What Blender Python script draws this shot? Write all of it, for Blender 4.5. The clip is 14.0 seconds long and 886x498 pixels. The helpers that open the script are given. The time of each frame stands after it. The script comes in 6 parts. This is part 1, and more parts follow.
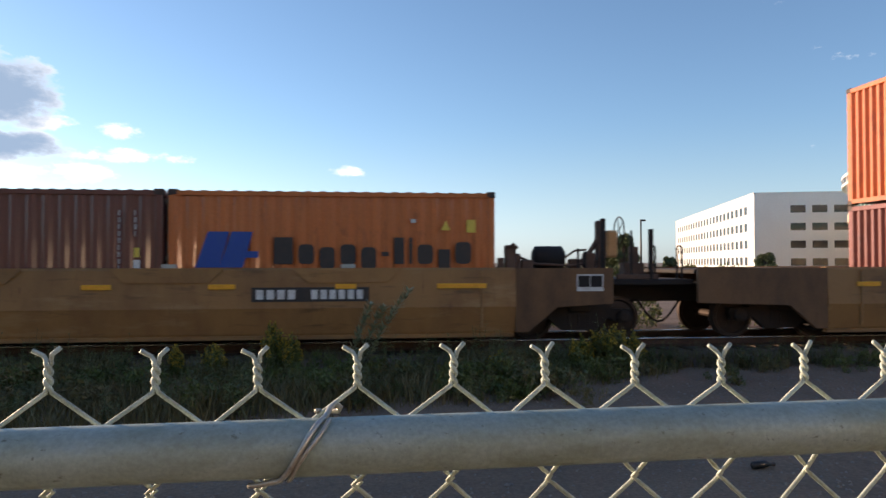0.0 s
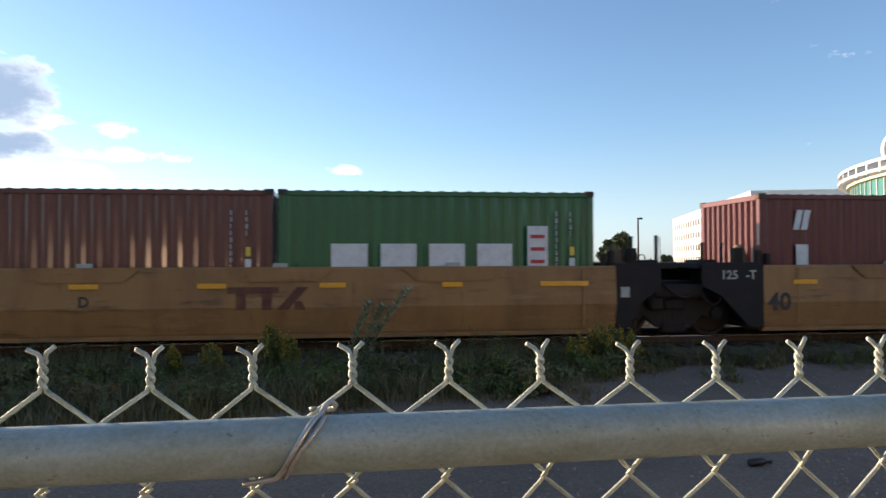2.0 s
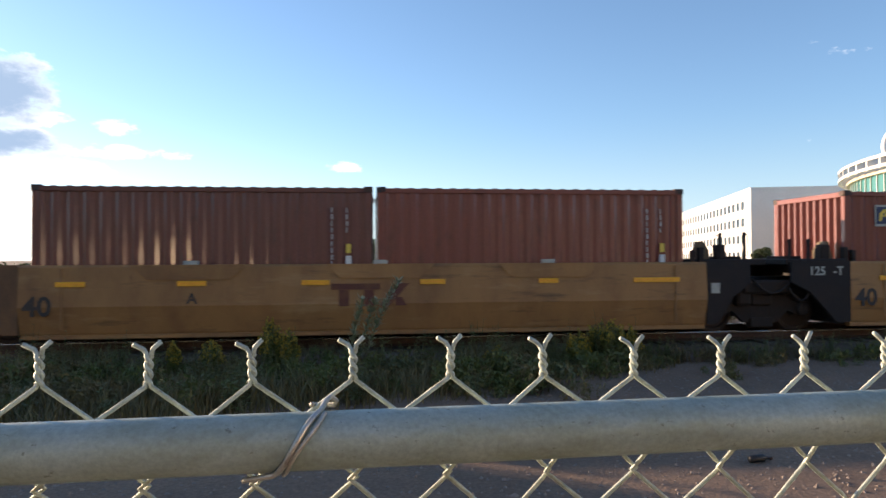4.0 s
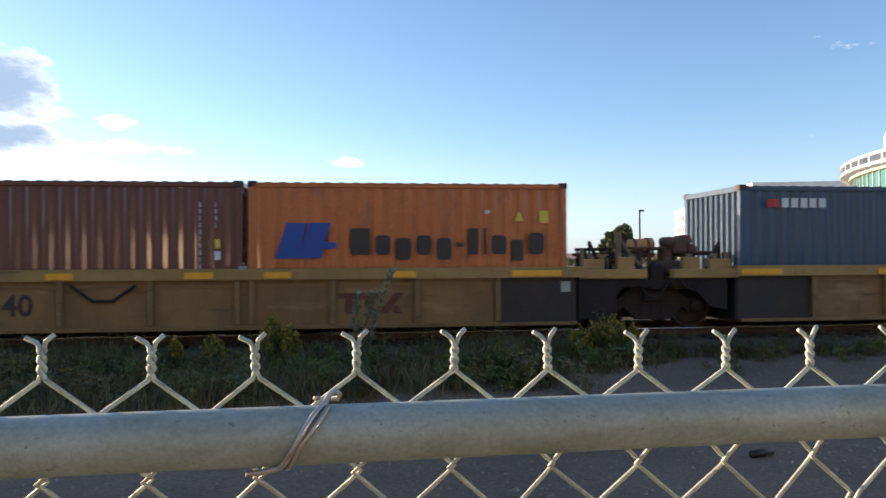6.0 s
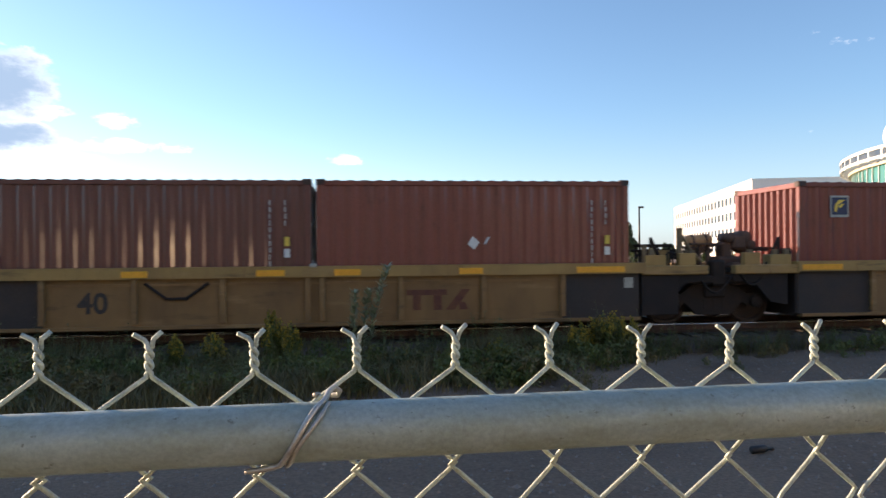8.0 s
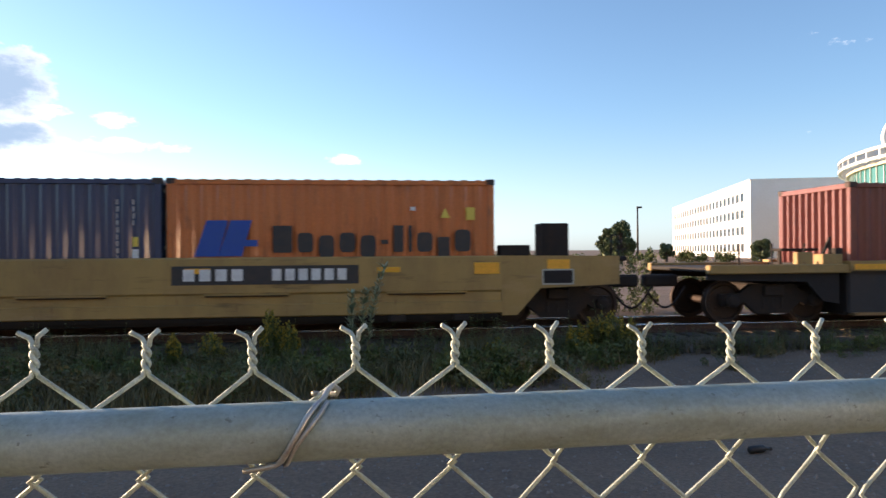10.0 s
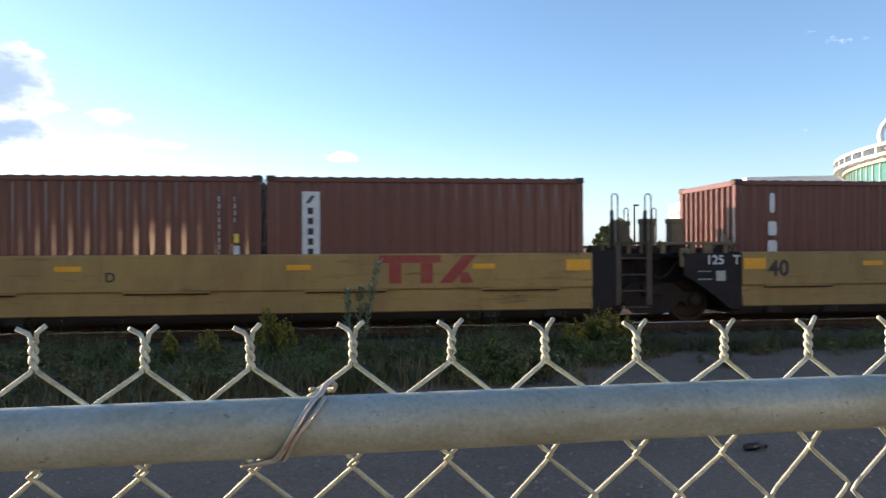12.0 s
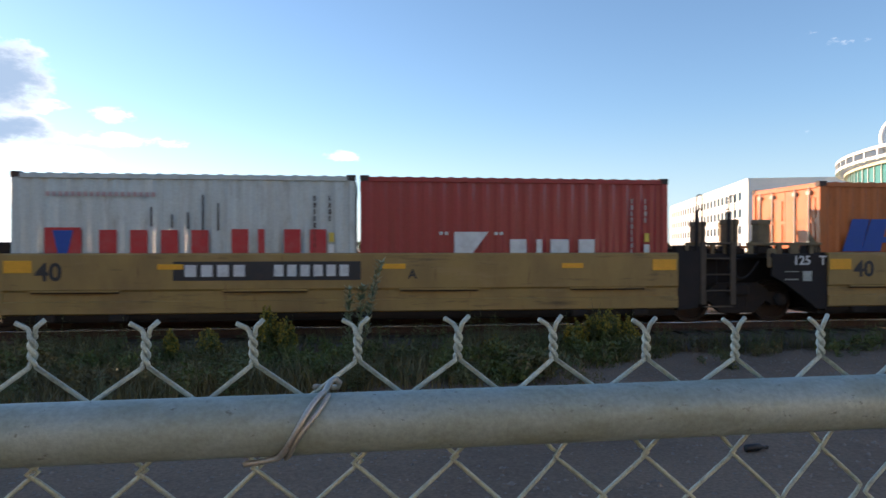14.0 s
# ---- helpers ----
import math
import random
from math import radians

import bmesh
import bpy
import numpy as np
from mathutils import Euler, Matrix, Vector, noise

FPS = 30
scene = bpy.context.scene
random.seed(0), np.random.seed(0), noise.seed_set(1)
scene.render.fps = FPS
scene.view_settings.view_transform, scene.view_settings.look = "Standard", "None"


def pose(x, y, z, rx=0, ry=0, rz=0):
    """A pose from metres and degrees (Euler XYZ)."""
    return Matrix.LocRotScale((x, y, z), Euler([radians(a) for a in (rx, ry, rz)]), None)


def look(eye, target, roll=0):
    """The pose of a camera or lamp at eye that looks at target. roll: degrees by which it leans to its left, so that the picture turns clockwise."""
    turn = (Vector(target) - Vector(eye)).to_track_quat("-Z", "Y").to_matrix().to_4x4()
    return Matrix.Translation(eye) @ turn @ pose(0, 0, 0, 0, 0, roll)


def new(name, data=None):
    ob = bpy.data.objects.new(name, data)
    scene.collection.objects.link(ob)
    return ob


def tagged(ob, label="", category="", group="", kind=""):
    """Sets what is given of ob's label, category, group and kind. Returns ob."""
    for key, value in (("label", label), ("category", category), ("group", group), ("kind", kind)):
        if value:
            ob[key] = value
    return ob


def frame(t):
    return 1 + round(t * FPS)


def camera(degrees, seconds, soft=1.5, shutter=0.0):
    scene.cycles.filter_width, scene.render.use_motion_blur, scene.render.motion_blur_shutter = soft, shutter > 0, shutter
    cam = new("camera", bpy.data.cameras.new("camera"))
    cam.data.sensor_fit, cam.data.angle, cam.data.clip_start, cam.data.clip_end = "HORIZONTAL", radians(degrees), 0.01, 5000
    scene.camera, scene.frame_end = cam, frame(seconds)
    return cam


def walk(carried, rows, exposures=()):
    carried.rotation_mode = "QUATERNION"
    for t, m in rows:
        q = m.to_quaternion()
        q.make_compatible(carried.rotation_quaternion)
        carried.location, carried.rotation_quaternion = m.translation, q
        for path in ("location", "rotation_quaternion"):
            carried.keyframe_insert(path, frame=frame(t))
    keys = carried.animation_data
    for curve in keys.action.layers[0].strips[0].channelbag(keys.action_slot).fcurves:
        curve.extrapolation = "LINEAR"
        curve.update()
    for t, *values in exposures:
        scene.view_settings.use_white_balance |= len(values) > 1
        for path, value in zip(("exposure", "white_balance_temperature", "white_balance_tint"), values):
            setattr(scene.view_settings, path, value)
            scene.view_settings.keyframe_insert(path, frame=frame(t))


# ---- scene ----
SKY, SUN_POWER = 0.15, 5.5
KELVIN, TINT = 6170, 14
# seconds, stops: the picture brightens a little over the first seconds
EXPO = ((0.0, 0.82), (0.5, 0.97), (1.0, 1.01), (2.0, 1.02), (3.0, 1.05), (6.0, 1.12), (8.0, 1.14), (11.0, 1.2), (12.5, 1.29), (13.5, 1.17), (14.0, 1.09))
# panes of the added low building, placed for the sun streaks: from, to along its front, sill and head heights
SHED_WINDOWS = ((0.31, 3.11, 0.9, 2.72), (4.74, 7.14, 0.9, 2.70), (8.77, 9.80, 0.9, 2.00))
# azimuth, elevation, half width, half height in degrees, thickness
CLOUDS = ((-26.6, 12.0, 3.0, 1.95, 2.0), (-26.2, 8.35, 3.1, 0.85, 1.9), (-25.0, 10.3, 3.4, 0.7, 0.95), (-18.8, 10.0, 1.9, 0.8, 0.7), (-1.6, 7.6, 2.3, 0.55, 0.6), (31.5, 19.0, 2.4, 0.7, 0.12), (38.2, 14.5, 2.4, 0.5, 0.15), (-18.5, 8.1, 4.5, 0.7, 0.7), (-22.5, 6.6, 4.0, 0.9, 0.8))
CLOUD_LIT, CLOUD_CORE = (5.2, 5.0, 4.7, 1), (1.5, 1.95, 2.5, 1)
RAIL_DROP, RAIL_LIFT = -0.0345, 0.0135
TIE_X0, TIE_X1 = -0.027, -0.057
# ---------------- camera ----------------
cam = camera(65.67, 14.0, soft=1.5, shutter=0.09)

# seconds, turn to the right, tilt down, roll, eye
CAM = (
    (0.0, 6.501, -1.151, -0.065, -0.0001, -0.0089, 1.5227),
    (0.5, 6.542, -1.111, -0.175, 0.0003, -0.0078, 1.5227),
    (1.0, 6.617, -1.031, -0.328, 0.0026, -0.0096, 1.5230),
    (1.5, 6.694, -1.023, -0.264, 0.0027, -0.0109, 1.5230),
    (2.0, 6.715, -1.037, -0.200, 0.0017, -0.0091, 1.5219),
    (2.5, 6.778, -1.043, -0.100, 0.0012, -0.0051, 1.5211),
    (3.0, 6.770, -0.973, -0.222, 0.0014, -0.0033, 1.5202),
    (5.5, 6.673, -0.486, -0.241, 0.0005, -0.0004, 1.5187),
    (6.0, 6.597, -0.390, -0.236, -0.0002, 0.0007, 1.5181),
    (6.5, 6.549, -0.374, -0.401, 0.0018, -0.0010, 1.5185),
    (7.0, 6.517, -0.264, -0.519, 0.0020, 0.0016, 1.5182),
    (7.5, 6.570, -0.292, -0.338, 0.0001, 0.0065, 1.5161),
    (8.0, 6.626, -0.170, -0.462, -0.0002, 0.0062, 1.5162),
    (10.5, 6.820, -0.147, -0.362, -0.0008, 0.0112, 1.5138),
    (11.0, 6.904, -0.089, -0.373, -0.0008, 0.0122, 1.5131),
    (11.5, 6.990, 0.024, -0.386, -0.0021, 0.0118, 1.5131),
    (12.0, 7.011, 0.056, -0.278, -0.0010, 0.0059, 1.5146),
    (12.5, 7.046, 0.042, -0.331, 0.0003, 0.0038, 1.5156),
    (13.0, 7.034, -0.002, -0.304, -0.0009, 0.0041, 1.5148),
    (13.5, 7.027, -0.025, -0.101, -0.0042, 0.0120, 1.5119),
    (14.0, 6.949, 0.082, -0.021, -0.0042, 0.0155, 1.5113),
)


def cam_pose(yaw, down, roll, x, y, z):
    a, b = radians(yaw), radians(down)
    way = Vector((math.sin(a) * math.cos(b), math.cos(a) * math.cos(b), -math.sin(b)))
    eye = Vector((x, y, z))
    return look(eye, eye + way, roll)


walk(cam, [(r[0], cam_pose(*r[1:])) for r in CAM], exposures=[(t, e, KELVIN, TINT) for t, e in EXPO])

# ---------------- sky and sun ----------------
SUN_AZ, SUN_EL = radians(-57.0), radians(8.3)   # from +Y, negative to the left
SUN_DIR = Vector((math.sin(SUN_AZ) * math.cos(SUN_EL), math.cos(SUN_AZ) * math.cos(SUN_EL), math.sin(SUN_EL)))


def node(nt, kind, x=0, y=0, **values):
    n = nt.nodes.new(kind)
    n.location = (x, y)
    for key, value in values.items():
        n.inputs[key.replace("_", " ")].default_value = value
    return n


def build_world():
    w = bpy.data.worlds.new("sky")
    scene.world = w
    w.use_nodes = True
    nt = w.node_tree
    nt.nodes.clear()
    out = nt.nodes.new("ShaderNodeOutputWorld")
    bg = nt.nodes.new("ShaderNodeBackground")
    bg.inputs["Strength"].default_value = SKY
    sky = nt.nodes.new("ShaderNodeTexSky")
    sky.sky_type = "NISHITA"
    sky.sun_disc = False
    sky.sun_elevation = SUN_EL
    sky.sun_rotation = SUN_AZ
    sky.altitude = 100
    sky.air_density, sky.dust_density, sky.ozone_density = 1.0, 0.35, 3.4
    nt.links.new(bg.outputs[0], out.inputs[0])
    tc = nt.nodes.new("ShaderNodeTexCoord")
    # cloud cover: lumpy noise round a few directions of the sky
    stretch = nt.nodes.new("ShaderNodeMapping")
    stretch.inputs["Scale"].default_value = (1, 1, 2.2)
    nt.links.new(tc.outputs["Generated"], stretch.inputs["Vector"])
    noise_a = node(nt, "ShaderNodeTexNoise", Scale=17.0, Detail=9.0, Roughness=0.62)
    nt.links.new(stretch.outputs[0], noise_a.inputs["Vector"])
    # thin pale haze low over the horizon, all round
    height = nt.nodes.new("ShaderNodeSeparateXYZ")
    nt.links.new(tc.outputs["Generated"], height.inputs[0])
    low = nt.nodes.new("ShaderNodeMapRange")
    low.interpolation_type = "SMOOTHSTEP"
    low.inputs["From Min"].default_value = 0.0
    low.inputs["From Max"].default_value = 0.21
    low.inputs["To Min"].default_value = 0.64
    low.inputs["To Max"].default_value = 0.25
    nt.links.new(height.outputs["Z"], low.inputs["Value"])
    grey = nt.nodes.new("ShaderNodeRGBToBW")
    nt.links.new(sky.outputs[0], grey.inputs[0])
    pale = nt.nodes.new("ShaderNodeVectorMath")
    pale.operation = "SCALE"
    pale.inputs[0].default_value = (1.0, 1.17, 1.27)
    nt.links.new(grey.outputs[0], pale.inputs["Scale"])
    hazy = nt.nodes.new("ShaderNodeMix")
    hazy.data_type = "RGBA"
    nt.links.new(low.outputs[0], hazy.inputs[0])
    nt.links.new(sky.outputs[0], hazy.inputs[6])
    nt.links.new(pale.outputs[0], hazy.inputs[7])
    colour = hazy.outputs[2]
    total = None
    thick = None
    for az, el, wide, high, weight in CLOUDS:
        a, e = radians(az), radians(el)
        d = Vector((math.sin(a) * math.cos(e), math.cos(a) * math.cos(e), math.sin(e)))
        side = Vector((math.cos(a), -math.sin(a), 0))
        up = side.cross(d)
        sums = []
        for axis, size in ((side, wide), (up, high)):
            dot = nt.nodes.new("ShaderNodeVectorMath")
            dot.operation = "DOT_PRODUCT"
            nt.links.new(tc.outputs["Generated"], dot.inputs[0])
            dot.inputs[1].default_value = axis
            sub = nt.nodes.new("ShaderNodeMath")
            sub.operation = "SUBTRACT"
            nt.links.new(dot.outputs["Value"], sub.inputs[0])
            sub.inputs[1].default_value = axis.dot(d)
            div = nt.nodes.new("ShaderNodeMath")
            div.operation = "DIVIDE"
            nt.links.new(sub.outputs[0], div.inputs[0])
            div.inputs[1].default_value = radians(size)
            sq = nt.nodes.new("ShaderNodeMath")
            sq.operation = "MULTIPLY"
            nt.links.new(div.outputs[0], sq.inputs[0])
            nt.links.new(div.outputs[0], sq.inputs[1])
            sums.append(sq)
        add = nt.nodes.new("ShaderNodeMath")
        add.operation = "ADD"
        nt.links.new(sums[0].outputs[0], add.inputs[0])
        nt.links.new(sums[1].outputs[0], add.inputs[1])
        inv = nt.nodes.new("ShaderNodeMath")
        inv.operation = "SUBTRACT"
        inv.inputs[0].default_value = weight
        nt.links.new(add.outputs[0], inv.inputs[1])
        if weight >= 1.0 and total is not None:
            thick = nt.nodes.new("ShaderNodeMath")
            thick.operation = "MAXIMUM"
            nt.links.new(total.outputs[0], thick.inputs[0])
            nt.links.new(inv.outputs[0], thick.inputs[1])
        if total is None:
            total = inv
        else:
            m = nt.nodes.new("ShaderNodeMath")
            m.operation = "MAXIMUM"
            nt.links.new(total.outputs[0], m.inputs[0])
            nt.links.new(inv.outputs[0], m.inputs[1])
            total = m
    clamp = nt.nodes.new("ShaderNodeMath")
    clamp.operation = "MAXIMUM"
    clamp.inputs[1].default_value = -1.2
    nt.links.new(total.outputs[0], clamp.inputs[0])
    mul = nt.nodes.new("ShaderNodeMath")
    mul.operation = "MULTIPLY_ADD"
    nt.links.new(clamp.outputs[0], mul.inputs[0])
    mul.inputs[1].default_value = 0.55
    lumps = nt.nodes.new("ShaderNodeMath")
    lumps.operation = "MULTIPLY_ADD"
    nt.links.new(noise_a.outputs["Fac"], lumps.inputs[0])
    lumps.inputs[1].default_value = 3.0
    lumps.inputs[2].default_value = -1.52
    nt.links.new(lumps.outputs[0], mul.inputs[2])
    ramp = nt.nodes.new("ShaderNodeMapRange")
    ramp.interpolation_type = "SMOOTHSTEP"
    ramp.inputs["From Min"].default_value = -0.05
    ramp.inputs["From Max"].default_value = 0.55
    nt.links.new(mul.outputs[0], ramp.inputs["Value"])
    core = nt.nodes.new("ShaderNodeMapRange")
    core.interpolation_type = "SMOOTHSTEP"
    core.inputs["From Min"].default_value = -0.5
    core.inputs["From Max"].default_value = 1.35
    deep = nt.nodes.new("ShaderNodeMath")
    deep.operation = "MULTIPLY_ADD"
    nt.links.new(thick.outputs[0], deep.inputs[0])
    deep.inputs[1].default_value = 0.85
    nt.links.new(lumps.outputs[0], deep.inputs[2])
    nt.links.new(deep.outputs[0], core.inputs["Value"])
    tint = nt.nodes.new("ShaderNodeMix")
    tint.data_type = "RGBA"
    tint.inputs[6].default_value = CLOUD_LIT
    tint.inputs[7].default_value = CLOUD_CORE
    nt.links.new(core.outputs[0], tint.inputs[0])
    mix = nt.nodes.new("ShaderNodeMix")
    mix.data_type = "RGBA"
    nt.links.new(ramp.outputs[0], mix.inputs[0])
    nt.links.new(colour, mix.inputs[6])
    nt.links.new(tint.outputs[2], mix.inputs[7])
    nt.links.new(mix.outputs[2], bg.inputs["Color"])


build_world()
sun = new("sun", bpy.data.lights.new("sun", "SUN"))
sun.data.energy = SUN_POWER
sun.data.angle = radians(0.6)
sun.data.color = (1.0, 0.70, 0.43)
sun.matrix_world = look(SUN_DIR * 60, (0, 0, 0))
# ---------------- materials ----------------
def material(name, base, dirt=None, amount=0.4, rough=0.6, metal=0.0, scale=3.0, stretch=(1, 1, 1), bump=0.0, fine=40.0, spread=0.12, vary=0.0, space="Object"):
    """Base colour with large stains, fine grain and relief."""
    m = bpy.data.materials.new(name)
    m.use_nodes = True
    nt = m.node_tree
    bsdf = nt.nodes["Principled BSDF"]
    tc = nt.nodes.new("ShaderNodeTexCoord")
    mp = nt.nodes.new("ShaderNodeMapping")
    mp.inputs["Scale"].default_value = stretch
    nt.links.new(tc.outputs[space], mp.inputs["Vector"])
    big = node(nt, "ShaderNodeTexNoise", Scale=scale, Detail=6.0, Roughness=0.62)
    nt.links.new(mp.outputs[0], big.inputs["Vector"])
    small = node(nt, "ShaderNodeTexNoise", Scale=fine, Detail=4.0, Roughness=0.6)
    nt.links.new(tc.outputs[space], small.inputs["Vector"])
    info = nt.nodes.new("ShaderNodeObjectInfo")
    shift = nt.nodes.new("ShaderNodeVectorMath")
    shift.operation = "ADD"
    scaled = nt.nodes.new("ShaderNodeMath")
    scaled.operation = "MULTIPLY"
    scaled.inputs[1].default_value = 37.0
    nt.links.new(info.outputs["Random"], scaled.inputs[0])
    nt.links.new(mp.outputs[0], shift.inputs[0])
    nt.links.new(scaled.outputs[0], shift.inputs[1])
    nt.links.new(shift.outputs[0], big.inputs["Vector"])
    ramp = nt.nodes.new("ShaderNodeMapRange")
    ramp.inputs["From Min"].default_value = 0.42
    ramp.inputs["From Max"].default_value = 0.75
    ramp.inputs["To Max"].default_value = amount
    nt.links.new(big.outputs["Fac"], ramp.inputs["Value"])
    mix = nt.nodes.new("ShaderNodeMix")
    mix.data_type = "RGBA"
    mix.inputs[6].default_value = (*base, 1)
    mix.inputs[7].default_value = (*(dirt or [c * 0.55 for c in base]), 1)
    nt.links.new(ramp.outputs[0], mix.inputs[0])
    grain = nt.nodes.new("ShaderNodeMapRange")
    grain.inputs["From Min"].default_value = 0.3
    grain.inputs["From Max"].default_value = 0.7
    grain.inputs["To Min"].default_value = 1 - spread
    grain.inputs["To Max"].default_value = 1 + spread
    nt.links.new(small.outputs["Fac"], grain.inputs["Value"])
    last = grain.outputs[0]
    if vary:
        own = nt.nodes.new("ShaderNodeMapRange")
        own.inputs["To Min"].default_value = 1 - vary
        own.inputs["To Max"].default_value = 1 + vary
        nt.links.new(info.outputs["Random"], own.inputs["Value"])
        both = nt.nodes.new("ShaderNodeMath")
        both.operation = "MULTIPLY"
        nt.links.new(own.outputs[0], both.inputs[0])
        nt.links.new(last, both.inputs[1])
        last = both.outputs[0]
    times = nt.nodes.new("ShaderNodeVectorMath")
    times.operation = "SCALE"
    nt.links.new(mix.outputs[2], times.inputs[0])
    nt.links.new(last, times.inputs["Scale"])
    nt.links.new(times.outputs[0], bsdf.inputs["Base Color"])
    bsdf.inputs["Roughness"].default_value = rough
    bsdf.inputs["Metallic"].default_value = metal
    rr = nt.nodes.new("ShaderNodeMapRange")
    rr.inputs["To Min"].default_value = max(0.05, rough - min(0.15, 0.25 * rough))
    rr.inputs["To Max"].default_value = min(1.0, rough + min(0.15, 0.25 * rough))
    nt.links.new(big.outputs["Fac"], rr.inputs["Value"])
    nt.links.new(rr.outputs[0], bsdf.inputs["Roughness"])
    if bump:
        b = nt.nodes.new("ShaderNodeBump")
        b.inputs["Strength"].default_value = 0.6
        b.inputs["Distance"].default_value = bump
        nt.links.new(small.outputs["Fac"], b.inputs["Height"])
        nt.links.new(b.outputs[0], bsdf.inputs["Normal"])
    return m


STREAK = (1.0, 1.0, 0.12)
RUST = (0.16, 0.06, 0.03)


def paint(name, base, amount=0.35, rough=0.5, dirt=None):
    m = material(name, base, dirt or tuple(0.55 * b + 0.45 * r for b, r in zip(base, RUST)), amount, rough, scale=4.0, stretch=STREAK, bump=0.002, fine=30.0, spread=0.10, vary=0.06)
    lacquer = m.node_tree.nodes["Principled BSDF"]
    lacquer.inputs["Coat Weight"].default_value = 1.0
    lacquer.inputs["Coat Roughness"].default_value = 0.11
    lacquer.inputs["Coat IOR"].default_value = 1.31
    lacquer.inputs["Specular IOR Level"].default_value = 0.25
    return m


M_ORANGE = paint("orange container paint", (0.51, 0.137, 0.034), 0.45)
M_RUSTRED = paint("rust red container paint", (0.195, 0.048, 0.037), 0.5)
M_BROWN = paint("brown container paint", (0.125, 0.038, 0.034), 0.45)
M_MAROON = paint("maroon container paint", (0.13, 0.030, 0.034), 0.4)
M_RED = paint("red container paint", (0.35, 0.03, 0.036), 0.4)
M_GREEN = paint("green container paint", (0.02, 0.13, 0.05), 0.4, dirt=(0.03, 0.07, 0.035))
M_DKGREEN = paint("dark green container paint", (0.032, 0.086, 0.076), 0.4, dirt=(0.026, 0.056, 0.050))
M_TEAL = paint("slate blue container paint", (0.04, 0.085, 0.14), 0.4, dirt=(0.04, 0.06, 0.08))
M_NAVY = paint("navy container paint", (0.012, 0.035, 0.10), 0.3, dirt=(0.02, 0.03, 0.06))
M_BLUE = paint("blue container paint", (0.007, 0.125, 0.19), 0.35, dirt=(0.012, 0.08, 0.11))
M_WHITE = paint("white container paint", (0.52, 0.56, 0.54), 0.45, dirt=(0.36, 0.34, 0.29))
M_CASTING = material("worn dark steel castings", (0.06, 0.045, 0.04), (0.15, 0.07, 0.04), 0.5, 0.7, 0.3, bump=0.002)
M_CODE = material("worn white code letters", (0.45, 0.42, 0.40), (0.22, 0.18, 0.16), 0.8, 0.7, scale=9)
M_LOGORED = material("faded red car sign", (0.33, 0.045, 0.035), (0.30, 0.16, 0.06), 0.6, 0.6, scale=4)
M_LETTER_W = material("white lettering", (0.7, 0.7, 0.68), (0.4, 0.36, 0.33), 0.5, 0.6, scale=6)
M_LETTER_K = material("black lettering", (0.03, 0.028, 0.028), (0.10, 0.06, 0.04), 0.4, 0.6, scale=6)
M_LETTER_B = material("blue lettering", (0.02, 0.07, 0.33), (0.05, 0.10, 0.25), 0.4, 0.6, scale=6)
M_LETTER_R = material("red lettering", (0.50, 0.03, 0.03), (0.4, 0.15, 0.12), 0.4, 0.6, scale=6)
M_FADERED = material("sun-bleached red marks", (0.50, 0.33, 0.31), (0.55, 0.48, 0.45), 0.6, 0.6, scale=6)
M_ENDBROWN = material("grimy rusty brown end sheets", (0.175, 0.088, 0.036), (0.065, 0.038, 0.024), 0.85, 0.7, scale=1.8, stretch=(1, 1, 0.5), bump=0.002, fine=35.0, spread=0.12)
M_LETTER_Y = material("yellow lettering", (0.75, 0.55, 0.08), (0.5, 0.35, 0.08), 0.4, 0.6, scale=6)
M_CARYELLOW = material("weathered yellow car paint", (0.325, 0.168, 0.054), (0.160, 0.076, 0.033), 0.8, 0.62, scale=1.3, stretch=(1, 1, 0.45), bump=0.001, fine=45.0, spread=0.07, vary=0.05)
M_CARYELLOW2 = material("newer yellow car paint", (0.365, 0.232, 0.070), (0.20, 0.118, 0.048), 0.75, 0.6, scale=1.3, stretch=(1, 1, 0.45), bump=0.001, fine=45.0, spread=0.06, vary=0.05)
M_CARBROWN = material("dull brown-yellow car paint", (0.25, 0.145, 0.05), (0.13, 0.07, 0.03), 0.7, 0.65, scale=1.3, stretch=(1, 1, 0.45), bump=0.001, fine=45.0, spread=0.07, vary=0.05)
M_TAN = material("pale olive rendered wall", (0.29, 0.29, 0.22), (0.23, 0.23, 0.17), 0.5, 0.9, scale=0.4, fine=6.0, spread=0.06)
M_CARLOGO = material("faded dark red car lettering", (0.105, 0.03, 0.022), (0.22, 0.10, 0.03), 0.7, 0.6, scale=5)
M_CARBLACK = material("sooty black car steel", (0.014, 0.010, 0.009), (0.042, 0.027, 0.021), 0.6, 0.82, scale=2.5, bump=0.003, fine=25.0)
M_BOGIE = material("grimy brown truck steel", (0.026, 0.019, 0.015), (0.07, 0.04, 0.025), 0.6, 0.85, 0.2, scale=5.0, bump=0.004)
M_WHEEL = material("worn wheel steel", (0.05, 0.035, 0.028), (0.10, 0.06, 0.04), 0.5, 0.6, 0.6, scale=6)
M_TREAD = material("bright rolled steel", (0.55, 0.53, 0.51), (0.26, 0.21, 0.17), 0.6, 0.24, 1.0, scale=8)
M_TAB = material("yellow reflective tape", (0.85, 0.40, 0.02), (0.55, 0.25, 0.02), 0.35, 0.45, scale=8)
M_PLACARD = material("pale grey placard", (0.42, 0.43, 0.38), (0.25, 0.23, 0.2), 0.5, 0.6, scale=9)
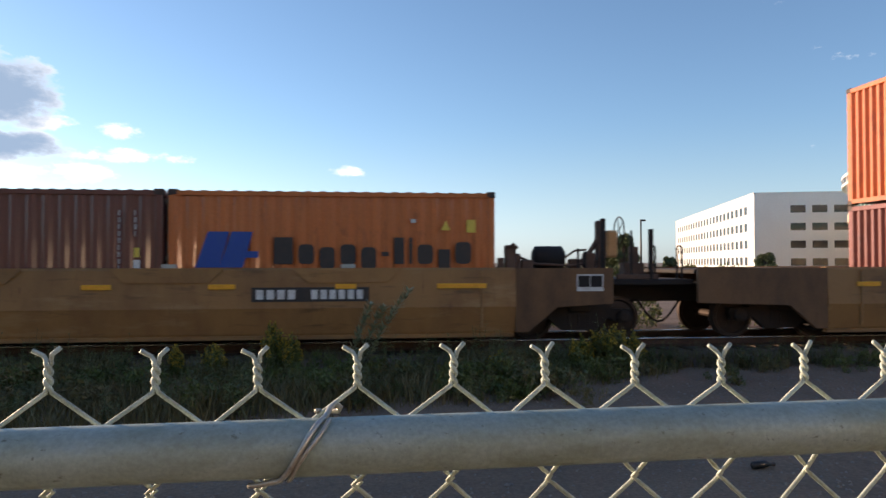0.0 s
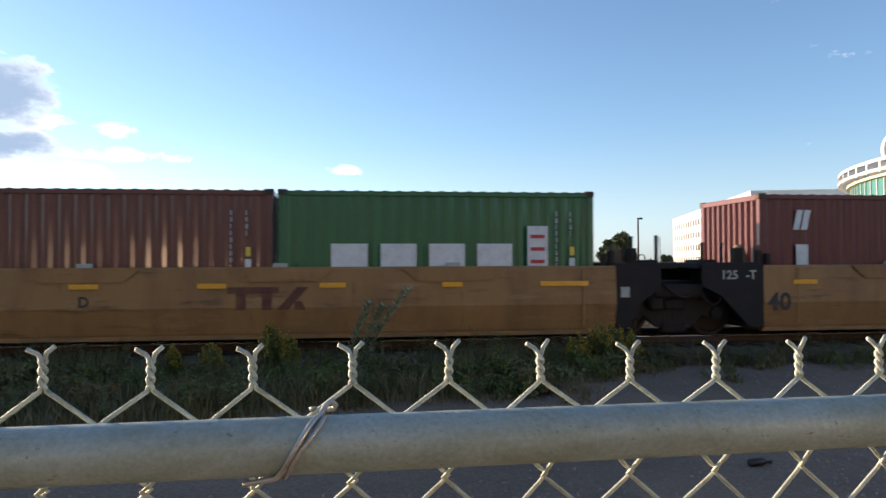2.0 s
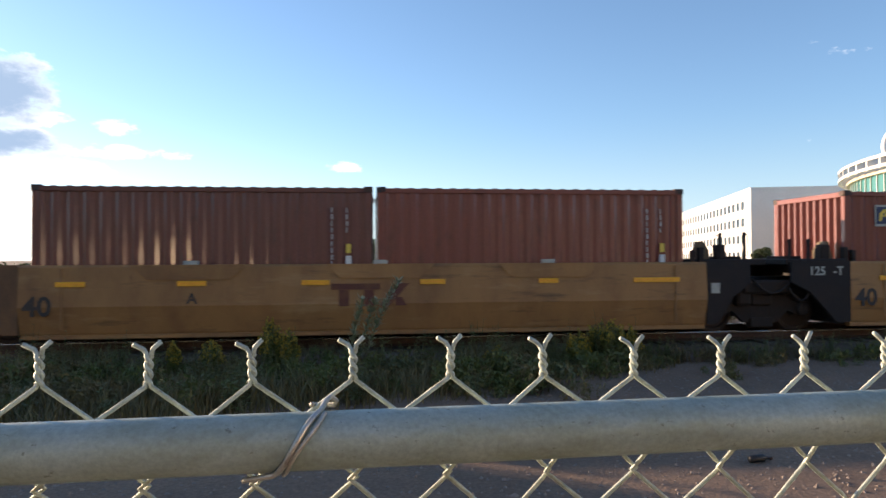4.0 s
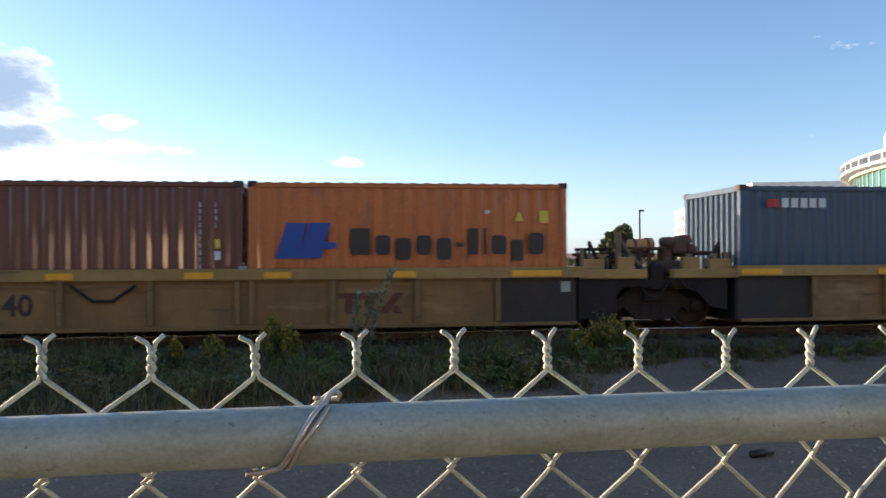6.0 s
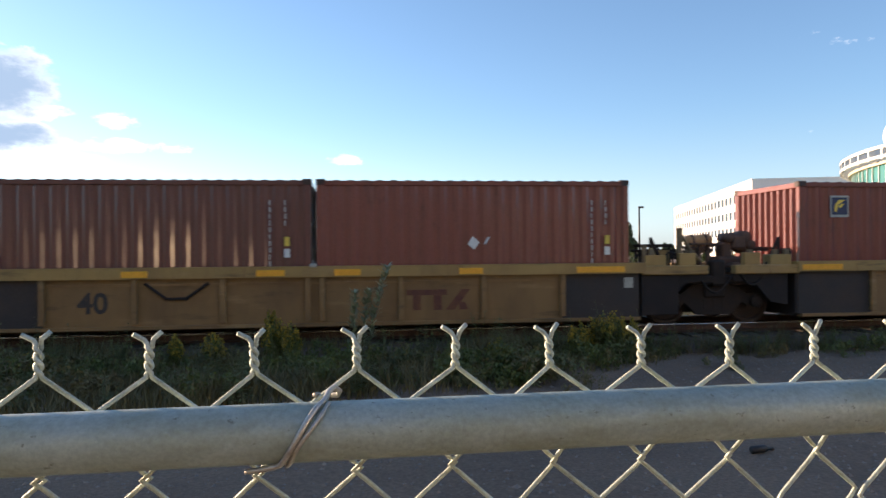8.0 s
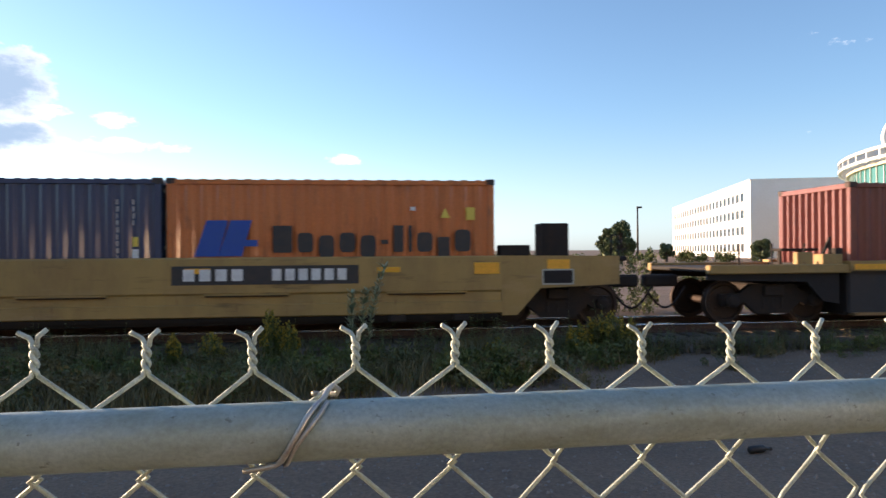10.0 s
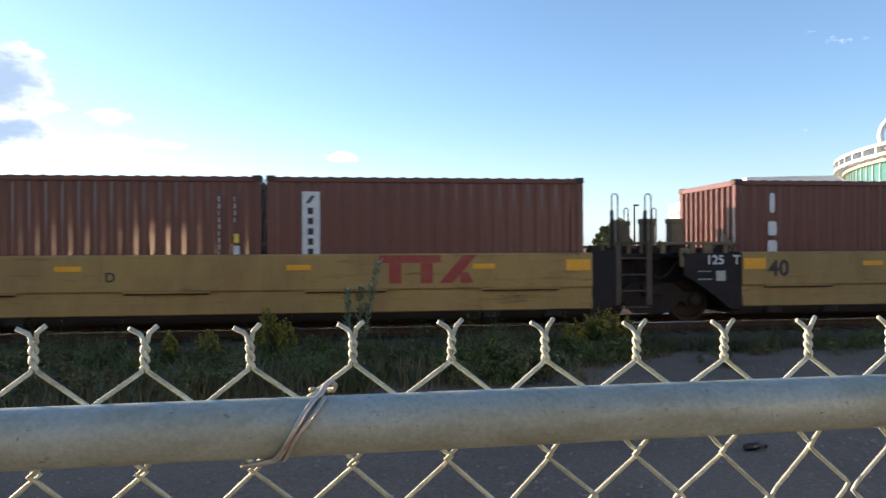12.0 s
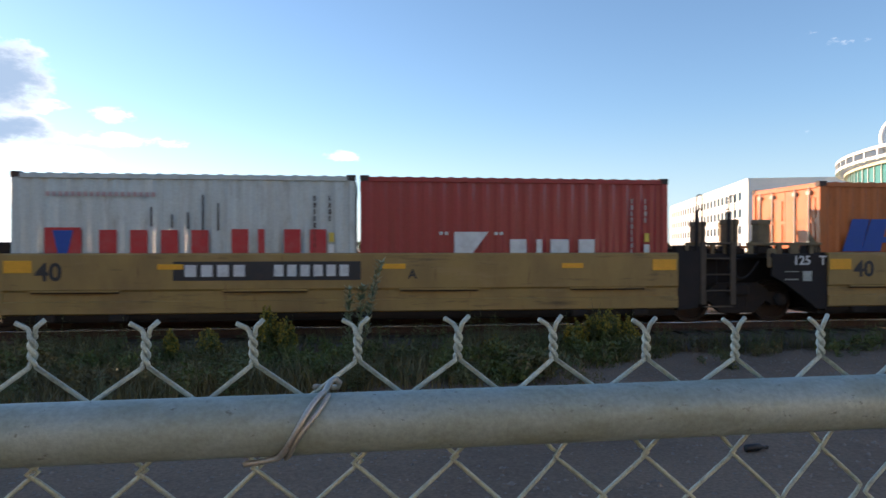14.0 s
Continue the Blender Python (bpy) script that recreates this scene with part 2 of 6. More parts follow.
M_GALV = material("galvanised pipe", (0.365, 0.43, 0.41), (0.265, 0.305, 0.24), 0.8, 0.6, 0.3, scale=30.0, stretch=(0.45, 1, 1), bump=0.0006, fine=260.0, spread=0.14)
M_WIRE = material("galvanised fence wire", (0.52, 0.57, 0.50), (0.30, 0.32, 0.27), 0.8, 0.6, 0.4, scale=90.0, bump=0.0008, fine=900.0, spread=0.25)
M_TIE = material("dull aluminium tie wire", (0.50, 0.48, 0.43), (0.27, 0.23, 0.18), 0.7, 0.45, 0.7, scale=50.0, bump=0.0002, fine=500.0)
M_DIRT = material("dusty gravel lot", (0.208, 0.140, 0.093), (0.118, 0.081, 0.057), 0.8, 0.95, scale=0.6, bump=0.02, fine=28.0, spread=0.28, space="Object")
M_STONE = material("grey gravel stones", (0.24, 0.20, 0.17), (0.12, 0.098, 0.08), 0.6, 0.9, scale=9.0, spread=0.2)
M_BALLAST = material("rusty track ballast", (0.15, 0.112, 0.085), (0.075, 0.052, 0.04), 0.7, 0.95, scale=2.5, bump=0.04, fine=16.0, spread=0.35)
M_TIMBER = material("weathered timber sleepers", (0.085, 0.065, 0.05), (0.045, 0.035, 0.03), 0.6, 0.9, scale=6.0, stretch=(6, 0.5, 2), bump=0.004)
M_RAIL = material("rusty rail steel", (0.11, 0.06, 0.04), (0.06, 0.04, 0.03), 0.5, 0.7, 0.5, scale=9)
M_GRASS = material("dry green weeds", (0.125, 0.108, 0.038), (0.23, 0.165, 0.075), 0.8, 0.7, scale=1.2, fine=6.0, spread=0.35)
M_LEAF = material("green weed leaves", (0.09, 0.12, 0.024), (0.15, 0.135, 0.04), 0.7, 0.6, scale=3.0, fine=14.0, spread=0.3)
M_DEEP = material("dark shrub leaves", (0.085, 0.10, 0.028), (0.14, 0.12, 0.045), 0.7, 0.6, scale=3.0, fine=14.0, spread=0.3)
M_GOLD = material("yellow goldenrod flowers", (0.36, 0.27, 0.03), (0.20, 0.17, 0.03), 0.6, 0.7, scale=8.0, fine=30.0, spread=0.3)
M_SILVER = material("silvery weed leaves", (0.30, 0.35, 0.22), (0.20, 0.24, 0.13), 0.6, 0.6, scale=5.0, fine=20.0, spread=0.3)
M_DUSTTAN = material("dusty tan steel", (0.20, 0.145, 0.075), (0.085, 0.062, 0.04), 0.7, 0.75, scale=3.0, bump=0.002, fine=22.0)
M_GEAR = material("rusty brown brake gear", (0.12, 0.065, 0.042), (0.06, 0.038, 0.028), 0.6, 0.8, scale=5.0, bump=0.003)
# Base colour raised to look sunlit; this gear shows its shaded side.
M_SUNLITSTEEL = material("orange-brown steel in a sunlit tone", (0.60, 0.31, 0.12), (0.34, 0.18, 0.08), 0.6, 0.7, scale=4.0, bump=0.002, fine=30.0)
M_LADDER = material("grimy brown ladder steel", (0.095, 0.068, 0.045), (0.045, 0.033, 0.025), 0.6, 0.8, scale=3.0, bump=0.002, fine=22.0)
M_GREYPANEL = material("dirty grey side panel", (0.036, 0.031, 0.029), (0.07, 0.048, 0.036), 0.7, 0.75, scale=2.0, bump=0.002, fine=25.0)
M_STEM = material("weed stems", (0.09, 0.10, 0.04), (0.10, 0.07, 0.04), 0.6, 0.8)
M_BARK = material("grey bark", (0.10, 0.08, 0.06), (0.05, 0.04, 0.03), 0.6, 0.9, scale=3)
M_TREELEAF = material("tree leaves", (0.075, 0.10, 0.035), (0.11, 0.12, 0.05), 0.6, 0.6, scale=0.6, fine=3.0, spread=0.3)
M_CONCRETE = material("white precast concrete", (0.74, 0.74, 0.72), (0.62, 0.61, 0.58), 0.5, 0.8, scale=0.15, stretch=(1, 1, 0.5), fine=3.0, spread=0.04)
M_CREAM = material("cream painted concrete", (0.70, 0.62, 0.45), (0.58, 0.50, 0.36), 0.4, 0.7, scale=0.3, fine=4.0, spread=0.04)
M_WHITEMETAL = material("white coated metal", (0.78, 0.77, 0.73), (0.66, 0.64, 0.6), 0.4, 0.45, scale=0.5, fine=6.0, spread=0.04)
M_DARKGLASS = material("dark window glass", (0.025, 0.03, 0.038), (0.04, 0.045, 0.05), 0.4, 0.12, scale=0.4, spread=0.05)
M_TEALGLASS = material("teal tinted glass", (0.06, 0.20, 0.19), (0.09, 0.26, 0.24), 0.5, 0.08, scale=0.2, spread=0.05)
M_MIRRORFILM = material("mirrored window film", (0.70, 0.64, 0.55), (0.58, 0.52, 0.44), 0.4, 0.25, 1.0, scale=2.0, spread=0.05)
M_POLE = material("dark lamp post metal", (0.06, 0.055, 0.05), (0.03, 0.03, 0.03), 0.5, 0.5, 0.4)
M_BOTTLE = material("black rubber scrap", (0.012, 0.012, 0.013), (0.03, 0.028, 0.026), 0.5, 0.5, scale=15)


def stain(m, colour, scale, stretch, low, high, amount):
    """Patches of another colour laid over a finished material: smears, scuffs, specks."""
    nt = m.node_tree
    base = nt.nodes["Principled BSDF"].inputs["Base Color"]
    under = base.links[0].from_socket
    tc = nt.nodes.new("ShaderNodeTexCoord")
    mp = nt.nodes.new("ShaderNodeMapping")
    mp.inputs["Scale"].default_value = stretch
    nt.links.new(tc.outputs["Object"], mp.inputs["Vector"])
    info = nt.nodes.new("ShaderNodeObjectInfo")
    own = nt.nodes.new("ShaderNodeMath")
    own.operation = "MULTIPLY"
    own.inputs[1].default_value = 53.0
    nt.links.new(info.outputs["Random"], own.inputs[0])
    nt.links.new(own.outputs[0], mp.inputs["Location"])
    patch = node(nt, "ShaderNodeTexNoise", Scale=scale, Detail=5.0, Roughness=0.65)
    nt.links.new(mp.outputs[0], patch.inputs["Vector"])
    edge = nt.nodes.new("ShaderNodeMapRange")
    edge.inputs["From Min"].default_value = low
    edge.inputs["From Max"].default_value = high
    edge.inputs["To Max"].default_value = amount
    nt.links.new(patch.outputs["Fac"], edge.inputs["Value"])
    mix = nt.nodes.new("ShaderNodeMix")
    mix.data_type = "RGBA"
    mix.inputs[7].default_value = (*colour, 1)
    nt.links.new(edge.outputs[0], mix.inputs[0])
    nt.links.new(under, mix.inputs[6])
    nt.links.new(mix.outputs[2], base)


stain(M_GALV, (0.10, 0.10, 0.08), 150.0, (0.6, 1, 1), 0.64, 0.70, 0.7)
stain(M_GALV, (0.20, 0.22, 0.15), 16.0, (0.5, 1, 1), 0.50, 0.66, 0.45)
for m in (M_CARYELLOW, M_CARYELLOW2, M_CARBROWN):
    stain(m, (0.42, 0.27, 0.12), 1.4, (0.5, 1, 2.2), 0.56, 0.72, 0.55)
    stain(m, (0.045, 0.028, 0.018), 2.2, (0.4, 1, 3.0), 0.58, 0.74, 0.65)
    stain(m, (0.13, 0.05, 0.025), 5.0, (2.2, 1, 0.35), 0.62, 0.74, 0.6)
for m in (M_BROWN, M_RUSTRED, M_MAROON, M_ORANGE):
    stain(m, (0.06, 0.028, 0.024), 3.0, (1.2, 1, 0.5), 0.56, 0.74, 0.5)
stain(M_WHITE, (0.24, 0.20, 0.15), 3.0, (1.6, 1, 0.35), 0.56, 0.72, 0.5)
# ---------------- mesh helpers ----------------
def box(bm, x0, x1, y0, y1, z0, z1):
    vs = [bm.verts.new((x, y, z)) for x in (x0, x1) for y in (y0, y1) for z in (z0, z1)]
    for f in ((0, 1, 3, 2), (4, 6, 7, 5), (0, 4, 5, 1), (2, 3, 7, 6), (0, 2, 6, 4), (1, 5, 7, 3)):
        bm.faces.new([vs[i] for i in f])


def soft_box(x0, x1, y0, y1, z0, z1, r=0.01):
    bm = bmesh.new()
    box(bm, x0, x1, y0, y1, z0, z1)
    bmesh.ops.bevel(bm, geom=bm.edges[:], offset=r, segments=1, affect="EDGES")
    return bm


def prism(bm, pts, axis, a, b):
    """Extrude a polygon of (u, v) along axis from a to b. x: (y, z); y: (x, z); z: (x, y)."""
    def place(u, v, w):
        return {"x": (w, u, v), "y": (u, w, v), "z": (u, v, w)}[axis]
    lo = [bm.verts.new(place(u, v, a)) for u, v in pts]
    hi = [bm.verts.new(place(u, v, b)) for u, v in pts]
    n = len(pts)
    bm.faces.new(lo)
    bm.faces.new(hi[::-1])
    for i in range(n):
        bm.faces.new((lo[i], lo[(i + 1) % n], hi[(i + 1) % n], hi[i]))


def tube(bm, pts, r, n=8, cap=True):
    """A round tube along a list of points; r: one radius or one a point."""
    rings = []
    pts = [Vector(p) for p in pts]
    up = None
    for i, p in enumerate(pts):
        t = (pts[min(i + 1, len(pts) - 1)] - pts[max(i - 1, 0)]).normalized()
        if up is None:
            up = t.orthogonal().normalized()
        up = (up - t * up.dot(t)).normalized()
        side = t.cross(up)
        rad = r[i] if isinstance(r, (list, tuple)) else r
        rings.append([bm.verts.new(p + (up * math.cos(2 * math.pi * k / n) + side * math.sin(2 * math.pi * k / n)) * rad) for k in range(n)])
    for a, b in zip(rings, rings[1:]):
        for k in range(n):
            bm.faces.new((a[k], a[(k + 1) % n], b[(k + 1) % n], b[k]))
    if cap:
        bm.faces.new(rings[0][::-1])
        bm.faces.new(rings[-1])


def mesh_of(name, bm, mat, smooth=False):
    bmesh.ops.recalc_face_normals(bm, faces=bm.faces[:])
    me = bpy.data.meshes.new(name)
    bm.to_mesh(me)
    bm.free()
    me.materials.append(mat)
    if smooth:
        for p in me.polygons:
            p.use_smooth = True
    return me


def part(name, bm, mat, parent, label="", smooth=False, at=None):
    me = mesh_of(name, bm, mat, smooth) if isinstance(bm, bmesh.types.BMesh) else bm
    ob = new(name, me)
    ob.parent = parent
    if at is not None:
        ob.location = at
    if ob.material_slots and ob.material_slots[0].material is not mat:
        ob.material_slots[0].link = "OBJECT"
        ob.material_slots[0].material = mat
    return tagged(ob, label)


def thing(name, label, category, group="", kind="", m=None):
    e = new(name)
    e.empty_display_size = 0.2
    if m is not None:
        e.matrix_world = m
    return tagged(e, label, category, group, kind)


def lone(name, bm, mat, label, category="", group="", kind="", smooth=False):
    ob = new(name, mesh_of(name, bm, mat, smooth) if isinstance(bm, bmesh.types.BMesh) else bm)
    return tagged(ob, label, category, group, kind)


FONT_MESH = {}


def text_mesh(words, size):
    key = (words, size)
    if key not in FONT_MESH:
        c = bpy.data.curves.new("writing", "FONT")
        c.body, c.size, c.extrude, c.align_x = words, size, 0.003, "CENTER"
        c.resolution_u = 3
        c.offset = 0.022 * size
        ob = bpy.data.objects.new("writing", c)
        scene.collection.objects.link(ob)
        dg = bpy.context.evaluated_depsgraph_get()
        me = bpy.data.meshes.new_from_object(ob.evaluated_get(dg))
        bpy.data.objects.remove(ob)
        # stand upright, facing -Y
        me.transform(Matrix.Rotation(radians(90), 4, "X"))
        FONT_MESH[key] = me
    return FONT_MESH[key]


def writing(words, size, mat, parent, x, y, z, label=""):
    me = text_mesh(words, size).copy()
    me.materials.clear()
    me.materials.append(mat)
    ob = new("writing", me)
    ob.parent = parent
    ob.location = (x, y, z)
    return tagged(ob, label or "painted writing")


# ---------------- ground and track ----------------
YC = 14.16                  # track centre
GZ = -0.40                  # ground at the fence


def ground_height(x, y):
    d = abs(y - YC)
    h = GZ
    if d < 4.6:
        h += 0.05 * (1 - max(0.0, d - 3.2) / 1.4) if d > 3.2 else 0.05
    h += 0.05 * noise.noise((x * 0.25, y * 0.25, 0.0)) + 0.018 * noise.noise((x * 1.3, y * 1.3, 3.0))
    return h


def build_ground():
    xs = [-3000, -800, -250, -90, -45] + [-30 + 0.5 * i for i in range(141)] + [55, 100, 250, 800, 3000]
    ys = [-2000, -300, -60, -15, -4] + [-2 + 0.4 * i for i in range(58)] + [25, 35, 60, 120, 300, 900, 4000]
    vs = [(x, y, ground_height(x, y) if abs(x) < 60 and -10 < y < 40 else GZ) for y in ys for x in xs]
    n = len(xs)
    fs = [(j * n + i, j * n + i + 1, (j + 1) * n + i + 1, (j + 1) * n + i) for j in range(len(ys) - 1) for i in range(n - 1)]
    me = bpy.data.meshes.new("ground")
    me.from_pydata(vs, [], fs)
    me.materials.append(M_DIRT)
    for p in me.polygons:
        p.use_smooth = True
    tagged(new("ground", me), "dusty grey gravel lot with weeds by the track", "ground", kind="structure")


build_ground()


def build_track():
    bed = bmesh.new()
    prism(bed, [(YC - 3.0, GZ - 0.1), (YC - 1.75, -0.22), (YC + 1.75, -0.22), (YC + 3.0, GZ - 0.1)], "x", -160, 160)
    lone("ballast_bed", bed, M_BALLAST, "low bed of rusty grey track ballast", "ballast", kind="structure")
    sleeper = None
    track = thing("railway_track", "rusty steel railway track on timber sleepers in ballast", "railway track")
    for i in range(150):
        x = -38 + 0.53 * i
        if sleeper is None:
            sleeper = mesh_of("sleeper", soft_box(-0.11, 0.11, -1.3, 1.3, -0.36, -0.175, 0.01), M_TIMBER)
        part("sleeper", sleeper, M_TIMBER, track, at=(x, YC, 0.003 * math.sin(i * 2.7)))
    prof = [(-0.07, -0.175), (0.07, -0.175), (0.07, -0.16), (0.012, -0.135), (0.012, -0.04), (0.037, -0.03), (0.037, -0.006), (0.03, 0.0), (-0.03, 0.0), (-0.037, -0.006), (-0.037, -0.03), (-0.012, -0.04), (-0.012, -0.135), (-0.07, -0.16)]
    for side in (-0.755, 0.755):
        bm = bmesh.new()
        prism(bm, prof, "x", -160, 160)
        r = part("rail", bm, M_RAIL, track, at=(0, YC + side, 0))
        bm = bmesh.new()
        box(bm, -160, 160, -0.026, 0.026, 0.0005, 0.003)
        part("running_surface", bm, M_TREAD, r, "polished running surface")
        bm = bmesh.new()
        tube(bm, [(-160, -0.024, -0.0155), (160, -0.024, -0.0155)], 0.0185, 14)
        part("head_shoulder", bm, M_TREAD, r, "polished rounded shoulder of the rail head", smooth=True)


build_track()


# ---------------- chain-link fence ----------------
FX, FY, FZ, FSL, FSY = -0.22076, 0.50342, 1.43197, -0.00839, 0.01526
PITCH, HALF = 0.0718, 0.0355
RAIL_R = 0.0199


def fence_at(x):
    u = x - FX
    return FY + FSY * u, FZ + FSL * u


def rail_z(x):
    return fence_at(x)[1] + RAIL_DROP + RAIL_LIFT * (x - 0.12)


def build_fence():
    fence = thing("chain_link_fence", "galvanised chain-link fence with twisted wire tips and round top rail", "fence")
    bm = bmesh.new()
    pts = []
    for i in range(111):
        x = -5.5 + 0.1 * i
        y, z = fence_at(x)
        pts.append((x, y - RAIL_R - 0.0045, rail_z(x)))
    tube(bm, pts, RAIL_R, 40)
    part("top_rail", bm, M_GALV, fence, "weathered galvanised steel top rail", smooth=True)
    rw = 0.00175
    levels = 57

    def wire(odd):
        bm = bmesh.new()
        s = -1 if odd else 1
        # tip, twist, then the zigzag downwards; the twist stands at x = 0
        pts = []
        top, turns = 0.0220, 1.6
        pts.append((0.0076, 0.001, top + 0.0094) if odd else (-0.0108, -0.001, top + 0.0078))
        pts.append((0.0026, -0.0012, top + 0.0045) if odd else (-0.0038, 0.0012, top + 0.0035))
        n = 22
        for i in range(n + 1):
            a = math.pi * 2 * turns * i / n + (0 if odd else math.pi)
            pts.append((0.0018 * math.cos(a) * (1 if i else 0.8), 0.0018 * math.sin(a), top - top * i / n))
        for k in range(1, levels):
            x = s * ((PITCH / 2 + 0.0028) * (k % 2) - 0.0028 * (1 - k % 2))
            y = 0.0030 * (1 if k % 2 else -1) * s
            z = -HALF * k + (0.0070 if k == 1 else 0.0)
            pts.append((x - s * 0.006 * (1 if k % 2 else -1), y * 0.3, z + 0.0050))
            pts.append((x, y, z))
            pts.append((x - s * 0.006 * (1 if k % 2 else -1), y * 0.3, z - 0.0050))
        tube(bm, pts, rw, 7)
        return mesh_of("wire", bm, M_WIRE, True)

    even, odd = wire(False), wire(True)
    for m in range(-70, 75):
        x = FX + m * PITCH
        y, z = fence_at(x)
        for me, sgn in ((even, 1), (odd, -1)):
            ob = part("wire", me, M_WIRE, fence, at=(x, y, z + 0.0012 * math.sin(m * 5.1)))
            ob.rotation_euler = (0.02 * math.sin(m * 3.3 + sgn * 0.1), 0.035 * math.sin(m * 2.1), 0.12 * math.sin(m * 1.7))
    # tie wire round the rail
    tie = bmesh.new()
    pts = []
    for i in range(33):
        f = i / 32
        a = radians(100 + 138 * min(1.0, f / 0.8) + 20 * max(0.0, f - 0.8) / 0.2)
        x = TIE_X0 + (TIE_X1 - TIE_X0) * min(1.0, f / 0.8) - 0.022 * max(0.0, f - 0.8) / 0.2
        y, z = fence_at(x)
        rr = RAIL_R + 0.0022 + 0.002 * max(0.0, f - 0.8) / 0.2
        pts.append((x, y - RAIL_R - 0.0045 + rr * math.cos(a), rail_z(x) + rr * math.sin(a)))
    # its doubled strand, a little to the side
    strand = bmesh.new()
    tube(strand, [(px + 0.0052 + 0.0016 * math.sin(k * 0.3), py, pz) for k, (px, py, pz) in enumerate(pts[2:27])], 0.0016, 8)
    part("tie_strand", strand, M_TIE, fence, "second strand of the tie wire", smooth=True)
    y, z = fence_at(TIE_X0)
    top = rail_z(TIE_X0) + RAIL_R - 0.0025
    pts = [(TIE_X0 + 0.0030, y + 0.004, top + 0.001), (TIE_X0 + 0.0075, y + 0.004, top + 0.001), (TIE_X0 + 0.0090, y + 0.001, top + 0.0045), (TIE_X0 + 0.0055, y - 0.004, top + 0.0085), (TIE_X0 + 0.0020, y - 0.010, top + 0.0065)] + pts
    end = bmesh.new()
    tube(end, [(TIE_X0 + 0.004, y + 0.004, top + 0.001), (TIE_X0 - 0.003, y + 0.0055, top + 0.001), (TIE_X0 - 0.0075, y + 0.004, top + 0.002), (TIE_X0 - 0.0085, y + 0.001, top + 0.002)], [0.0016, 0.0016, 0.0017, 0.0020], 8)
    part("tie_end", end, M_TIE, fence, "bent end of the tie wire", smooth=True)
    tube(tie, pts, 0.0021, 8)
    part("tie_wire", tie, M_TIE, fence, "bent dull metal tie wire round the rail", smooth=True)
    for x in (-4.9, -2.3, 2.55, 5.1):
        bm = bmesh.new()
        y, z = fence_at(x)
        tube(bm, [(x, y - 0.035, GZ - 0.3), (x, y - 0.035, rail_z(x) - RAIL_R)], 0.03, 16)
        part("post", bm, M_GALV, fence, smooth=True)


build_fence()
# ---------------- containers ----------------
CL, CW, CH = 6.058, 2.438, 2.591
BASE = 0.28                                    # container floor above the rail
CONTAINER = {}


def corrugated(x0, x1, z0, z1, y, depth, pitch):
    """A trapezoid-corrugated sheet in the xz plane, its outer face at y (towards -Y)."""
    bm = bmesh.new()
    n = max(2, round((x1 - x0) / pitch))
    p = (x1 - x0) / n
    pts = []
    for i in range(n):
        a = x0 + i * p
        pts += [(a, 0.0), (a + 0.26 * p, 0.0), (a + 0.5 * p, depth), (a + 0.76 * p, depth)]
    pts.append((x1, 0.0))
    lo = [bm.verts.new((x, y + d, z0)) for x, d in pts]
    hi = [bm.verts.new((x, y + d, z1)) for x, d in pts]
    lo2 = [bm.verts.new((x, y + d + 0.004, z0)) for x, d in pts]
    hi2 = [bm.verts.new((x, y + d + 0.004, z1)) for x, d in pts]
    for i in range(len(pts) - 1):
        bm.faces.new((lo[i], lo[i + 1], hi[i + 1], hi[i]))
        bm.faces.new((lo2[i + 1], lo2[i], hi2[i], hi2[i + 1]))
        bm.faces.new((lo[i], lo2[i], lo2[i + 1], lo[i + 1]))
        bm.faces.new((hi[i], hi[i + 1], hi2[i + 1], hi2[i]))
    return bm


